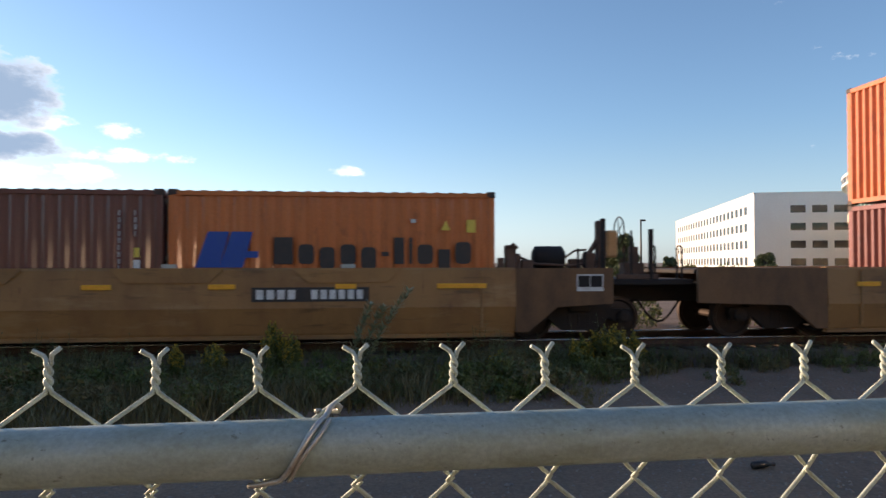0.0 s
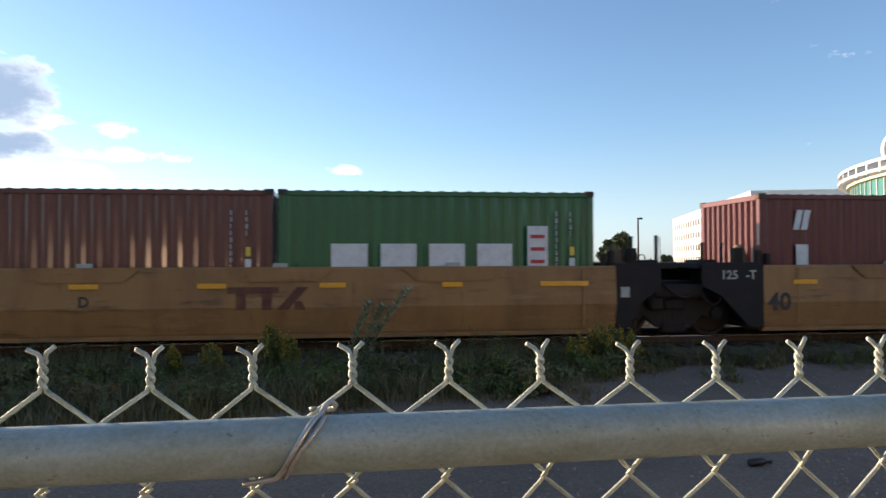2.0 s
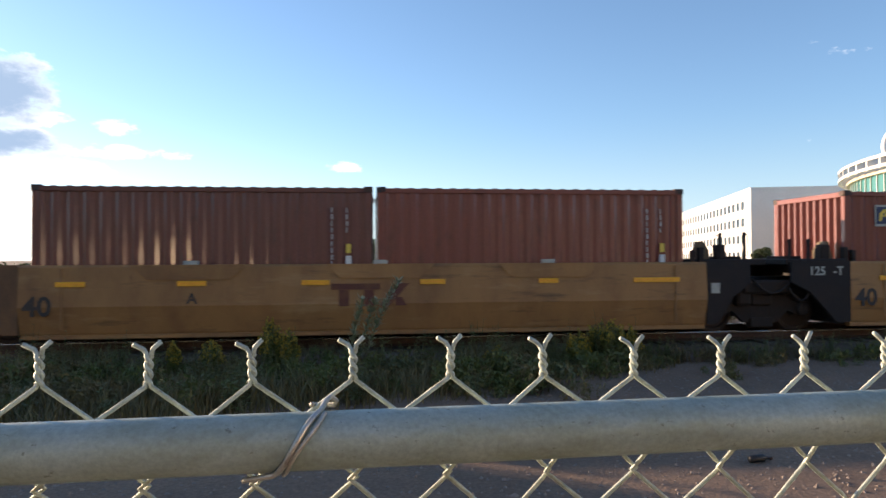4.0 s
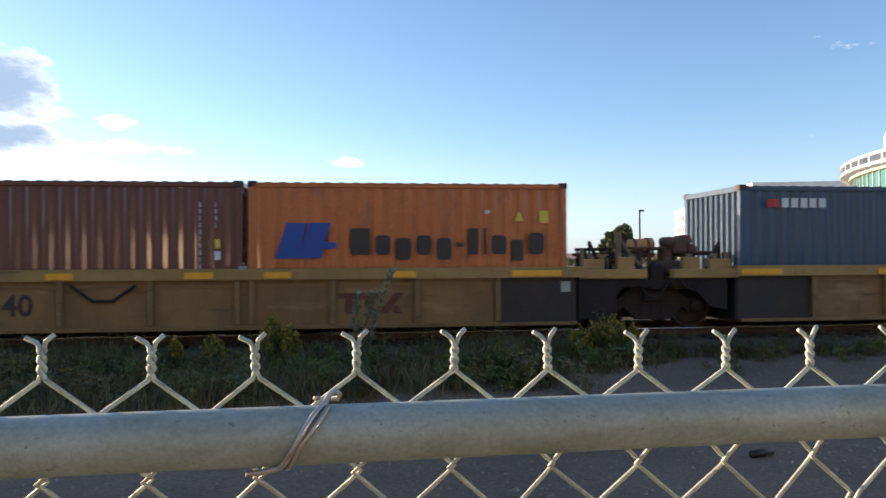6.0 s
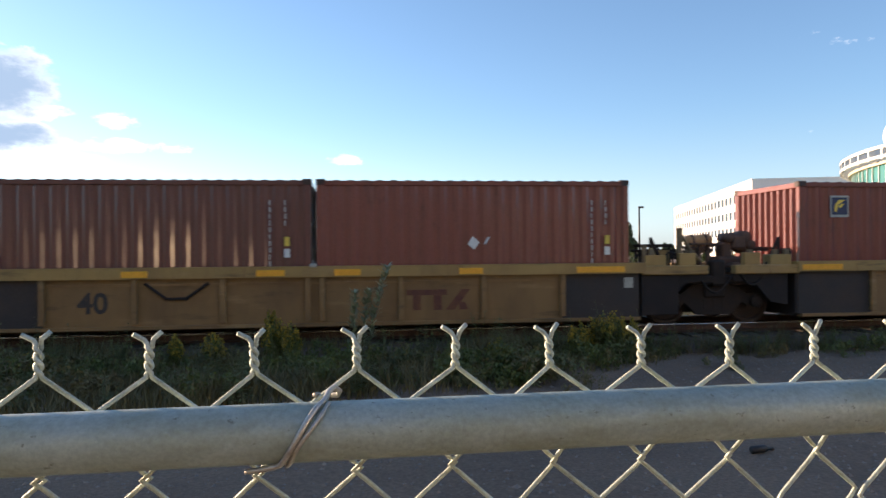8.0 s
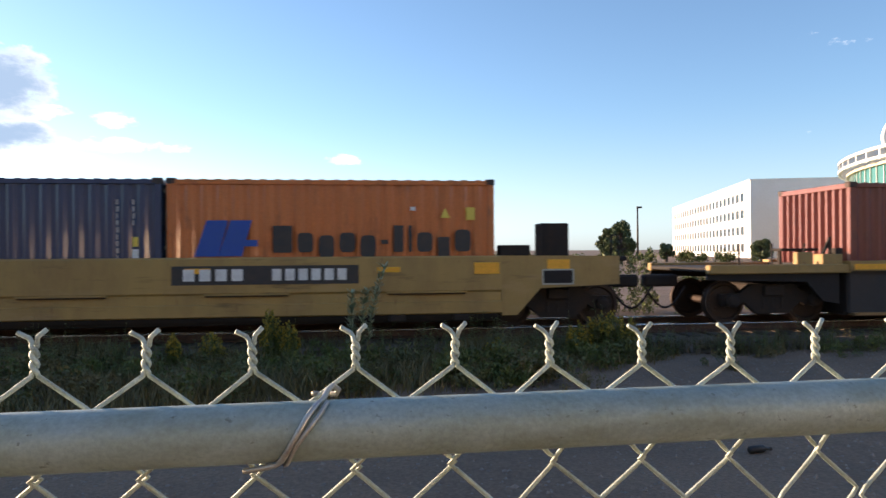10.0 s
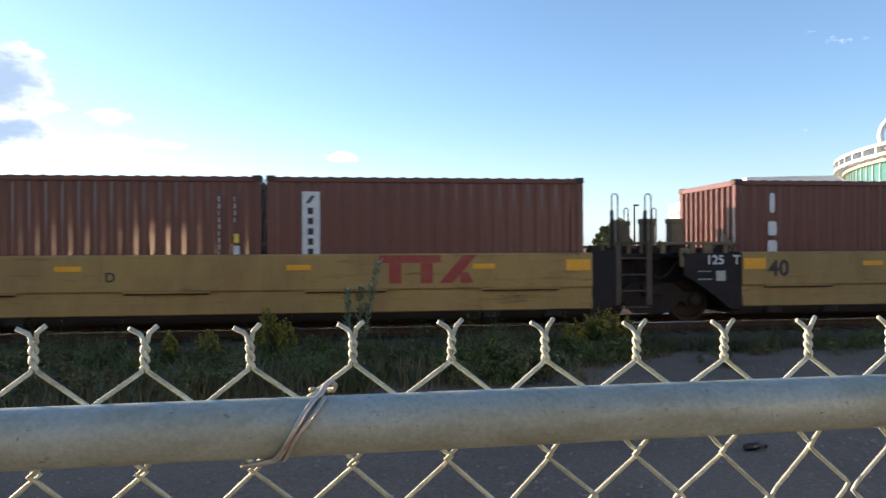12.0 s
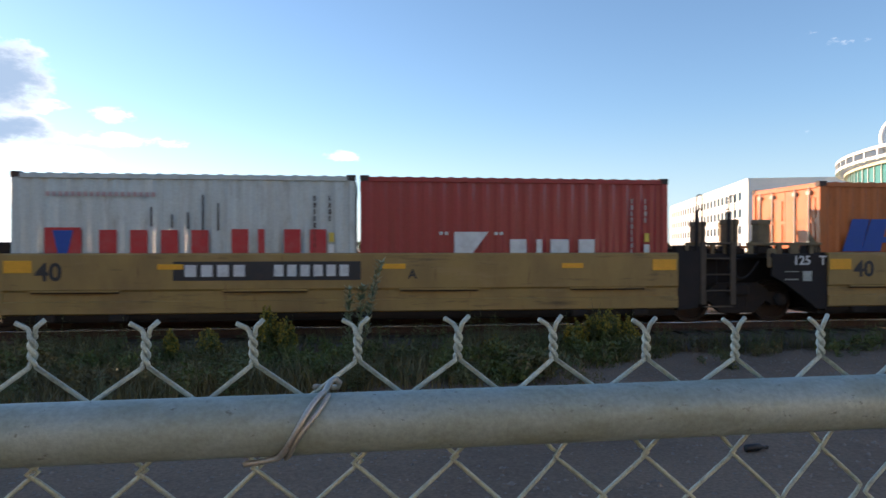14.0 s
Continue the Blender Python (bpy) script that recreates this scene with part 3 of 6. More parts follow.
def container_meshes(length, height):
    key = (length, height)
    if key in CONTAINER:
        return CONTAINER[key]
    h, w, c = length / 2, CW / 2, {}
    c["side_panel"] = mesh_of("side_panel", corrugated(-h + 0.10, h - 0.10, 0.14, height - 0.08, 0.022, 0.036, 0.278), M_BROWN)
    c["end_panel"] = mesh_of("end_panel", corrugated(-w + 0.10, w - 0.10, 0.14, height - 0.10, 0.02, 0.075, 0.235), M_BROWN)
    roof = corrugated(-h + 0.08, h - 0.08, -w + 0.03, w - 0.03, 0.0, 0.022, 0.27)
    bmesh.ops.rotate(roof, verts=roof.verts[:], cent=(0, 0, 0), matrix=Matrix.Rotation(radians(-90), 3, "X"))
    c["roof"] = mesh_of("roof", roof, M_BROWN)
    c["post"] = mesh_of("corner_post", soft_box(-0.06, 0.06, -0.06, 0.06, 0.1, height - 0.1, 0.012), M_BROWN)
    c["long_rail"] = mesh_of("side_rail", soft_box(-h + 0.09, h - 0.09, -0.03, 0.03, -0.045, 0.045, 0.008), M_BROWN)
    c["end_rail"] = mesh_of("end_rail", soft_box(-0.045, 0.045, -w + 0.09, w - 0.09, -0.055, 0.055, 0.008), M_BROWN)
    c["casting"] = mesh_of("corner_casting", soft_box(-0.089, 0.089, -0.081, 0.081, -0.059, 0.059, 0.014), M_CASTING)
    c["floor"] = mesh_of("floor", soft_box(-h + 0.05, h - 0.05, -w + 0.06, w - 0.06, 0.05, 0.15, 0.01), M_CASTING)
    door = bmesh.new()
    dw = w - 0.13
    box(door, -0.05, 0.0, 0.008, dw, 0.16, height - 0.13)
    for k in range(4):
        z = 0.26 + k * (height - 0.5) / 4
        box(door, 0.0, 0.018, 0.08, dw - 0.06, z, z + (height - 0.5) / 4 - 0.08)
    c["door"] = mesh_of("door", door, M_BROWN)
    rod = bmesh.new()
    tube(rod, [(0, 0, 0.1), (0, 0, height - 0.1)], 0.018, 8)
    for z in (0.2, height * 0.5, height - 0.25):
        box(rod, -0.03, 0.03, -0.05, 0.05, z, z + 0.07)
    box(rod, -0.015, 0.03, 0.0, 0.3, 1.05, 1.09)
    c["rod"] = mesh_of("locking_rod", rod, M_PLACARD)
    CONTAINER[key] = c
    return c


def stripes(parent, x, y, z, wide, high, n, mat, label, gap=0.35):
    """A row of plain bars in place of unreadable or brand lettering."""
    p = wide / n
    for i in range(n):
        bm = bmesh.new()
        box(bm, x + i * p, x + i * p + p * (1 - gap), y - 0.006, y, z, z + high)
        part("marking", bm, mat, parent, label)


def slab(parent, pts, y, mat, label, name="marking", thick=0.006):
    bm = bmesh.new()
    prism(bm, pts, "y", y - thick, y)
    return part(name, bm, mat, parent, label)


def build_container(paint_mat, label, length=CL, height=CH, marks=None, door="right"):
    """Origin at the middle of the container's foot."""
    c = container_meshes(length, height)
    h, w = length / 2, CW / 2
    ob = thing("shipping_container", label, "container", "containers on the train")
    for s in (-1, 1):
        p = part("side_panel", c["side_panel"], paint_mat, ob)
        p.location = (0, s * w, 0)
        p.rotation_euler = (0, 0, 0 if s < 0 else math.pi)
        for z in (0.09, height - 0.068):
            part("side_rail", c["long_rail"], paint_mat, ob, at=(0, s * (w - 0.031), z))
        for e in (-1, 1):
            part("corner_post", c["post"], paint_mat, ob, at=(e * (h - 0.075), s * (w - 0.065), 0))
            for z in (0.06, height - 0.052):
                part("corner_casting", c["casting"], M_CASTING, ob, at=(e * (h - 0.09), s * (w - 0.082), z))
    for e in (-1, 1):
        for z in (0.09, height - 0.07):
            part("end_rail", c["end_rail"], paint_mat, ob, at=(e * (h - 0.05), 0, z))
    part("roof", c["roof"], paint_mat, ob, at=(0, 0, height - 0.008))
    part("floor", c["floor"], M_CASTING, ob)
    de = 1 if door == "right" else -1
    p = part("end_panel", c["end_panel"], paint_mat, ob, at=(-de * h, 0, 0))
    p.rotation_euler = (0, 0, radians(-90 * de))
    for s in (-1, 1):
        d = part("door", c["door"], paint_mat, ob)
        d.location = (de * (h - 0.045), 0, 0)
        d.rotation_euler = (0, 0, 0 if de > 0 else math.pi)
        if s < 0:
            d.scale = (1, -1, 1)
        for k in (0.33, 0.72):
            part("locking_rod", c["rod"], M_PLACARD, d, at=(0.04, k * w, 0))
    if marks:
        marks(ob, -h, -w - 0.001, height)
    return ob


# face markings: x from the container's end at -h, z from its foot
def id_columns(ob, x0, y, mat=None):
    for dx, n, top in ((0.09, 11, 2.20), (0.37, 4, 2.20)):
        for i in range(n):
            bm = bmesh.new()
            x = -x0 - 0.87 + dx
            wide = (0.040, 0.026, 0.034)[(i * 7 + n) % 3]
            box(bm, x, x + wide, y - 0.006, y, top - 0.125 * i - 0.095, top - 0.125 * i)
            part("marking", bm, mat or M_CODE, ob)
    small_plate(ob, -x0 - 0.50, y, 1.35, 0.09, 0.17, M_LETTER_Y, "small yellow plate")
    small_plate(ob, -x0 - 0.51, y, 1.14, 0.11, 0.16, M_LETTER_W, "small pale plate")


def small_plate(ob, x, y, z, w, h, mat, label):
    return slab(ob, [(x, z), (x + w, z), (x + w, z + h), (x, z + h)], y, mat, label)


def blob(ob, x, y, z, w, h, mat, label):
    """A plain block with rounded corners."""
    pts = []
    for k in range(20):
        c, q = math.cos(2 * math.pi * k / 20), math.sin(2 * math.pi * k / 20)
        pts.append((x + w / 2 + w / 2 * math.copysign(abs(c) ** 0.45, c), z + h / 2 + h / 2 * math.copysign(abs(q) ** 0.45, q)))
    slab(ob, pts, y, mat, label)


def marks_hapag(ob, x0, y, height):
    for dx in (0.0, 0.42):
        slab(ob, [(x0 + 0.50 + dx, 1.16), (x0 + 0.92 + dx, 1.16), (x0 + 1.10 + dx, 1.82), (x0 + 0.72 + dx, 1.82)], y, M_LETTER_B, "blue slanted shape")
    slab(ob, [(x0 + 1.32, 1.34), (x0 + 1.62, 1.34), (x0 + 1.62, 1.46), (x0 + 1.35, 1.46)], y, M_LETTER_B, "blue slanted shape")
    x = x0 + 1.90
    for wide, high, low, rounded in ((0.40, 0.50, 0, 0), (0.34, 0.37, 0, 1), (0.34, 0.42, -0.10, 1), (0.34, 0.37, 0, 1), (0.34, 0.42, -0.10, 1), (0.19, 0.08, 0.15, 0), (0.24, 0.50, 0, 0), (0.11, 0.50, 0, 0), (0.35, 0.37, 0, 1), (0.28, 0.40, -0.12, 0), (0.36, 0.42, 0, 1)):
        w = wide - 0.055
        if rounded:
            blob(ob, x, y, 1.22 + low, w, high, M_LETTER_K, "plain dark rounded letter-sized block")
        else:
            small_plate(ob, x, y, 1.22 + low, w, high, M_LETTER_K, "plain dark letter-sized bar")
        x += wide + 0.045
    slab(ob, [(-x0 - 1.05, 1.86), (-x0 - 0.87, 1.86), (-x0 - 0.96, 2.05)], y, M_LETTER_Y, "yellow warning triangle")
    small_plate(ob, -x0 - 0.56, y, 1.82, 0.17, 0.24, M_LETTER_Y, "yellow plate")
    small_plate(ob, -x0 - 1.62, y, 2.0, 0.09, 0.07, M_LETTER_W, "small pale plate")


def marks_tex(ob, x0, y, height):
    for z, w, h in ((1.92, 0.11, 0.40), (1.46, 0.19, 0.29), (1.08, 0.20, 0.29)):
        blob(ob, x0 + 0.80 - w / 2, y, z, w, h, M_LETTER_W, "plain white rounded letter-sized block")
    id_columns(ob, x0, y)


def marks_cai(ob, x0, y, height):
    slab(ob, [(x0 + 0.66, 1.72), (x0 + 0.94, 1.72), (x0 + 0.94, 2.18), (x0 + 0.66, 2.18)], y, M_LETTER_W, "plain white letter-sized bar")
    slab(ob, [(x0 + 1.0, 1.72), (x0 + 1.22, 1.72), (x0 + 1.22, 2.18), (x0 + 1.12, 2.18)], y, M_LETTER_W, "plain white letter-sized bar")
    small_plate(ob, x0 + 1.30, y, 1.72, 0.11, 0.46, M_LETTER_W, "plain white letter-sized bar")
    small_plate(ob, x0 + 2.62, y, 1.72, 0.32, 0.24, M_LETTER_Y, "yellow plate")
    id_columns(ob, x0, y)


def marks_slashes(ob, x0, y, height):
    for dx in (0.0, 0.17):
        slab(ob, [(x0 + 0.73 + dx, 1.86), (x0 + 0.86 + dx, 1.86), (x0 + 0.95 + dx, 2.26), (x0 + 0.82 + dx, 2.26)], y, M_LETTER_W, "white slanted shape")
    small_plate(ob, x0 + 0.79, y, 1.14, 0.26, 0.42, M_LETTER_W, "plain white letter-sized bar")
    id_columns(ob, x0, y)


def marks_uasc(ob, x0, y, height):
    x = x0 + 0.98
    for i in range(4):
        small_plate(ob, x, y, 1.10, 0.68, 0.48, M_LETTER_W, "plain white letter-sized bar")
        x += 0.92
    small_plate(ob, x0 + 4.72, y, 1.12, 0.40, 0.80, M_LETTER_W, "white panel with red bars")
    for k in range(3):
        small_plate(ob, x0 + 4.78, y - 0.006, 1.20 + 0.24 * k, 0.28, 0.07, M_LETTER_R, "red bar")
    id_columns(ob, x0, y)


def marks_capital(ob, x0, y, height):
    for i in range(7):
        small_plate(ob, x0 + 2.32 + i * 0.232, y, 1.80 + (0 if i else -0.02), 0.16 if i != 3 else 0.07, 0.34, M_LETTER_W, "plain white letter-sized bar")
    id_columns(ob, x0, y)


def marks_flag(ob, x0, y, height):
    small_plate(ob, x0 + 0.68, y, 1.86, 0.40, 0.44, M_PLACARD, "pale border of a square sign")
    small_plate(ob, x0 + 0.71, y - 0.006, 1.91, 0.34, 0.35, M_NAVY, "dark blue square sign")
    slab(ob, [(x0 + 0.76, 1.97), (x0 + 0.81, 1.97), (x0 + 0.86, 2.12), (x0 + 1.00, 2.21), (x0 + 0.86, 2.21), (x0 + 0.78, 2.12)], y - 0.012, M_LETTER_Y, "yellow-green curved shape")
    slab(ob, [(x0 + 0.86, 2.05), (x0 + 0.90, 2.05), (x0 + 0.98, 2.13), (x0 + 0.90, 2.13)], y - 0.012, M_LETTER_Y, "yellow-green curved shape")
    id_columns(ob, x0, y)


def marks_seaco(ob, x0, y, height, mat=None):
    for i in range(5):
        small_plate(ob, x0 + (0.42 if mat else 0.90) + i * 0.20, y, 2.14, 0.15, 0.19, mat or M_LETTER_W, "plain letter-sized bar")
    if mat:
        small_plate(ob, x0 + 0.46, y, 2.02, 0.18, 0.04, M_LETTER_W, "white line")
        small_plate(ob, x0 + 0.95, y, 2.02, 0.36, 0.05, M_LETTER_W, "white line")
        id_columns(ob, x0, y)
    else:
        small_plate(ob, x0 + 0.58, y, 2.14, 0.26, 0.16, M_LETTER_R, "red plain shape")
        stripes(ob, -x0 - 0.88, y, 2.16, 0.56, 0.11, 8, M_LETTER_W, "white bars")
        stripes(ob, -x0 - 0.88, y, 2.0, 0.2, 0.11, 3, M_LETTER_W, "white bars")


def marks_navy(ob, x0, y, height):
    marks_seaco(ob, x0, y, height, M_LETTER_Y)


def marks_rows(ob, x0, y, height):
    stripes(ob, -x0 - 1.75, y, 2.28, 0.95, 0.11, 11, M_LETTER_W, "white bars")
    stripes(ob, -x0 - 1.75, y, 2.10, 0.28, 0.11, 4, M_LETTER_W, "white bars")
    small_plate(ob, -x0 - 1.75, y, 1.84, 0.13, 0.2, M_LETTER_W, "small pale plate")
    small_plate(ob, -x0 - 1.10, y, 1.74, 0.16, 0.28, M_LETTER_Y, "yellow plate")
    slab(ob, [(-x0 - 0.62, 1.80), (-x0 - 0.42, 1.80), (-x0 - 0.52, 2.02)], y, M_LETTER_Y, "yellow warning triangle")


def marks_patch(ob, x0, y, height):
    slab(ob, [(x0 + 2.85, 1.36), (x0 + 2.98, 1.26), (x0 + 3.08, 1.40), (x0 + 2.95, 1.52)], y, M_LETTER_W, "torn white patch")
    slab(ob, [(x0 + 3.16, 1.36), (x0 + 3.20, 1.36), (x0 + 3.28, 1.50), (x0 + 3.24, 1.50)], y, M_LETTER_W, "torn white patch")
    id_columns(ob, x0, y)


def marks_plain(ob, x0, y, height):
    id_columns(ob, x0, y)


def marks_strip(ob, x0, y, height):
    small_plate(ob, x0 + 0.66, y, 1.06, 0.32, 1.24, M_LETTER_W, "white upright panel")
    for i in range(5):
        small_plate(ob, x0 + 0.76, y - 0.006, 1.12 + 0.19 * i, 0.10, 0.12, M_LETTER_K, "plain dark letter-sized bar")
    slab(ob, [(x0 + 0.72, 2.08), (x0 + 0.80, 2.08), (x0 + 0.90, 2.22), (x0 + 0.82, 2.22)], y - 0.006, M_DKGREEN, "green shape")


def marks_yang(ob, x0, y, height):
    small_plate(ob, x0 + 0.58, y, 1.08, 0.62, 0.52, M_LETTER_R, "red plain square")
    slab(ob, [(x0 + 0.82, 1.08), (x0 + 0.96, 1.08), (x0 + 1.06, 1.55), (x0 + 0.72, 1.55)], y - 0.006, M_LETTER_B, "blue plain shape")
    for i in range(4):
        small_plate(ob, x0 + 1.50 + 0.53 * i, y, 1.08, 0.30, 0.48, M_LETTER_R, "plain red letter-sized bar")
    for i in range(4):
        small_plate(ob, x0 + 3.80 + 0.47 * i, y, 1.08, 0.12 if i == 1 else 0.30, 0.50, M_LETTER_R, "plain red letter-sized bar")
    stripes(ob, x0 + 0.6, y, 2.16, 1.9, 0.08, 18, M_FADERED, "faded red bars")
    id_columns(ob, x0, y, mat=M_CASTING)
    for x, z, l in ((2.38, 1.62, 0.36), (2.74, 1.6, 0.25), (3.02, 1.58, 0.3), (3.28, 1.4, 0.8), (3.55, 1.55, 0.5)):
        small_plate(ob, x0 + x, y, z, 0.03, l, M_CASTING, "dark scrape")


def marks_kline(ob, x0, y, height):
    slab(ob, [(x0 + 1.78, 1.06), (x0 + 2.08, 1.06), (x0 + 2.44, 1.54), (x0 + 1.78, 1.54)], y, M_LETTER_W, "plain white letter-sized shape")
    for i, w in enumerate((0.38, 0.17, 0.42, 0.38)):
        small_plate(ob, x0 + 2.86 + (0, 0.52, 0.80, 1.36)[i], y, 1.06, w - 0.06, 0.34, M_LETTER_W, "plain white letter-sized bar")
    for x in (1.50, 1.60, 2.56, 2.66):
        small_plate(ob, x0 + x, y, 1.48, 0.06, 0.06, M_LETTER_W, "white dot")
    id_columns(ob, x0, y)


# ---------------- the train ----------------
RUN = (16.72555, -0.0345109, 0.000881779)


def run(t):
    return RUN[0] * t + RUN[1] * t * t + RUN[2] * t ** 3


MOVERS = []                                    # (thing, x at the start, foot height)
WHEELS = []                                    # (wheelset, its place in the truck, x on the train)
WHEEL_R = 0.42


def wheel_mesh():
    bm = bmesh.new()
    prof = [(0.0, 0.09), (0.06, 0.09), (0.11, 0.09), (0.11, 0.05), (0.33, 0.02), (0.36, 0.06), (WHEEL_R, 0.06), (WHEEL_R, -0.045), (WHEEL_R + 0.025, -0.05), (WHEEL_R + 0.025, -0.08), (0.36, -0.08), (0.33, -0.03), (0.11, -0.06), (0.0, -0.06)]
    n = 28
    rings = [[bm.verts.new((r * math.cos(2 * math.pi * k / n), -o, r * math.sin(2 * math.pi * k / n))) for k in range(n)] for r, o in prof[1:-1]]
    for a, b in zip(rings, rings[1:]):
        for k in range(n):
            bm.faces.new((a[k], a[(k + 1) % n], b[(k + 1) % n], b[k]))
    bm.faces.new(rings[0])
    bm.faces.new(rings[-1][::-1])
    # holes in the web show the turning
    for k in range(3):
        a = 2 * math.pi * k / 3
        cx, cz = 0.22 * math.cos(a), 0.22 * math.sin(a)
        tube(bm, [(cx, -0.03, cz), (cx, -0.055, cz)], 0.03, 8)
    return bm


TRUCK = {}


def build_truck(parent, x, base=1.78):
    """A three-piece truck under a car at x, with two turning wheelsets."""
    if not TRUCK:
        side = bmesh.new()
        b = base / 2
        prism(side, [(-b - 0.2, 0.50), (-b - 0.18, 0.60), (-b + 0.2, 0.62), (-0.45, 0.80), (0.45, 0.80), (b - 0.2, 0.62), (b + 0.18, 0.60), (b + 0.2, 0.50), (b + 0.16, 0.36), (b - 0.16, 0.36), (b - 0.28, 0.44), (0.35, 0.20), (-0.35, 0.20), (-b + 0.28, 0.44), (-b + 0.16, 0.36), (-b - 0.16, 0.36)], "y", -0.07, 0.07)
        TRUCK["side"] = mesh_of("side_frame", side, M_BOGIE)
        spring = bmesh.new()
        for k in (-0.2, 0.0, 0.2):
            pts = [(k + 0.07 * math.cos(a * 0.9), 0.07 * math.sin(a * 0.9), 0.28 + 0.0065 * a) for a in range(40)]
            tube(spring, pts, 0.018, 5)
        TRUCK["spring"] = mesh_of("spring_nest", spring, M_BOGIE)
        TRUCK["bolster"] = mesh_of("bolster", soft_box(-0.22, 0.22, -1.15, 1.15, 0.55, 0.78, 0.03), M_BOGIE)
        cap = bmesh.new()
        tube(cap, [(0, 0.06, 0), (0, -0.06, 0), (0, -0.10, 0)], [0.13, 0.13, 0.07], 14)
        TRUCK["cap"] = mesh_of("bearing_cap", cap, M_BOGIE)
        ws = wheel_mesh()
        bmesh.ops.translate(ws, verts=ws.verts[:], vec=(0, -0.755, 0))
        far = wheel_mesh()
        bmesh.ops.rotate(far, verts=far.verts[:], cent=(0, 0, 0), matrix=Matrix.Rotation(math.pi, 3, "Z"))
        bmesh.ops.translate(far, verts=far.verts[:], vec=(0, 0.755, 0))
        me = bpy.data.meshes.new("tmp")
        far.to_mesh(me)
        far.free()
        ws.from_mesh(me)
        tube(ws, [(0, -1.0, 0), (0, 1.0, 0)], 0.08, 12)
        TRUCK["wheelset"] = mesh_of("wheelset", ws, M_WHEEL)
    truck = part("truck", TRUCK["bolster"], M_BOGIE, parent, "grimy brown cast steel truck", at=(x, 0, 0))
    for s in (-1, 1):
        part("side_frame", TRUCK["side"], M_BOGIE, truck, at=(0, s * 1.0, 0))
        tagged(part("spring_nest", TRUCK["spring"], M_BOGIE, truck, at=(0, s * 1.0, 0)), kind="stuff")
        for e in (-1, 1):
            c = part("bearing_cap", TRUCK["cap"], M_BOGIE, truck, at=(e * base / 2, s * 1.1, 0.46))
            if s > 0:
                c.rotation_euler = (0, 0, math.pi)
    for e in (-1, 1):
        w = part("wheelset", TRUCK["wheelset"], M_WHEEL, truck)
        WHEELS.append((w, e * base / 2, parent, x))
    return truck


def side_sheet(prof, x0, x1, s):
    bm = bmesh.new()
    prism(bm, [(s * -y, z) for y, z in prof], "x", x0, x1)
    return bm


def both(name, make, mat, parent, label=""):
    for s in (-1, 1):
        part(name, make(s), mat, parent, label)


def plates(name, boxes, mat, parent, label="", r=0.012):
    for b in boxes:
        part(name, soft_box(*b, r), mat, parent, label)


def post_loop(parent, x, y, z0, z1, wide=0.0, r=0.018, mat=None):
    bm = bmesh.new()
    if wide:
        tube(bm, [(x, y, z0), (x, y, z1 - 0.04), (x + wide * 0.25, y, z1), (x + wide * 0.75, y, z1), (x + wide, y, z1 - 0.04), (x + wide, y, z0)], r, 6)
    else:
        tube(bm, [(x, y, z0), (x, y, z1)], r, 6)
    part("handrail", bm, mat or M_CARBLACK, parent, "upright steel grab rail")


def brake_wheel(parent, x, y, z):
    bm = bmesh.new()
    pts = [(x, y + 0.27 * math.cos(2 * math.pi * k / 24), z + 0.27 * math.sin(2 * math.pi * k / 24)) for k in range(25)]
    tube(bm, pts, 0.014, 6, cap=False)
    for k in range(5):
        a = 2 * math.pi * k / 5
        tube(bm, [(x, y, z), (x, y + 0.27 * math.cos(a), z + 0.27 * math.sin(a))], 0.010, 5)
    part("brake_wheel", bm, M_BOGIE, parent, "round hand brake wheel", smooth=True)


def hose(parent, x, y, z, wide, drop):
    bm = bmesh.new()
    tube(bm, [(x + wide * k / 10, y, z - drop * math.sin(math.pi * k / 10)) for k in range(11)], 0.025, 6)
    part("air_hose", bm, M_CARBLACK, parent, "hanging black air hose", smooth=True)


def coupler(parent, x, e):
    part("coupler", soft_box(min(x, x + e * 0.75), max(x, x + e * 0.75), -0.13, 0.13, 0.72, 0.98, 0.04), M_BOGIE, parent, "heavy steel coupler")
    hose(parent, x, -0.45, 0.75, e * 0.9, 0.45)


def trapezoid(parent, x, top, wide, y, mat, low=0.26):
    slab(parent, [(x - wide / 2, top), (x - wide / 2 + 0.28, top - low), (x + wide / 2 - 0.28, top - low), (x + wide / 2, top)], y, mat, "", "gusset_plate", 0.012)


def logo_bars(parent, x, y, z, wide, high, mat):
    """A faded sign as plain blocks of its size."""
    u, bar = wide / 10, high * 0.27
    small_plate(parent, x, y, z + high - bar, u * 6.3, bar, mat, "faded red plain bar")
    for k in (1.0, 4.2):
        small_plate(parent, x + u * k, y, z, u * 1.25, high - bar - 0.003, mat, "faded red plain block")
    slab(parent, [(x + u * 6.1, z), (x + u * 7.5, z), (x + u * 10, z + high), (x + u * 8.6, z + high)], y, mat, "faded red slanted block")
    slab(parent, [(x + u * 8.3, z), (x + u * 9.7, z), (x + u * 9.1, z + high * 0.38), (x + u * 8.25, z + high * 0.38)], y, mat, "faded red slanted block")


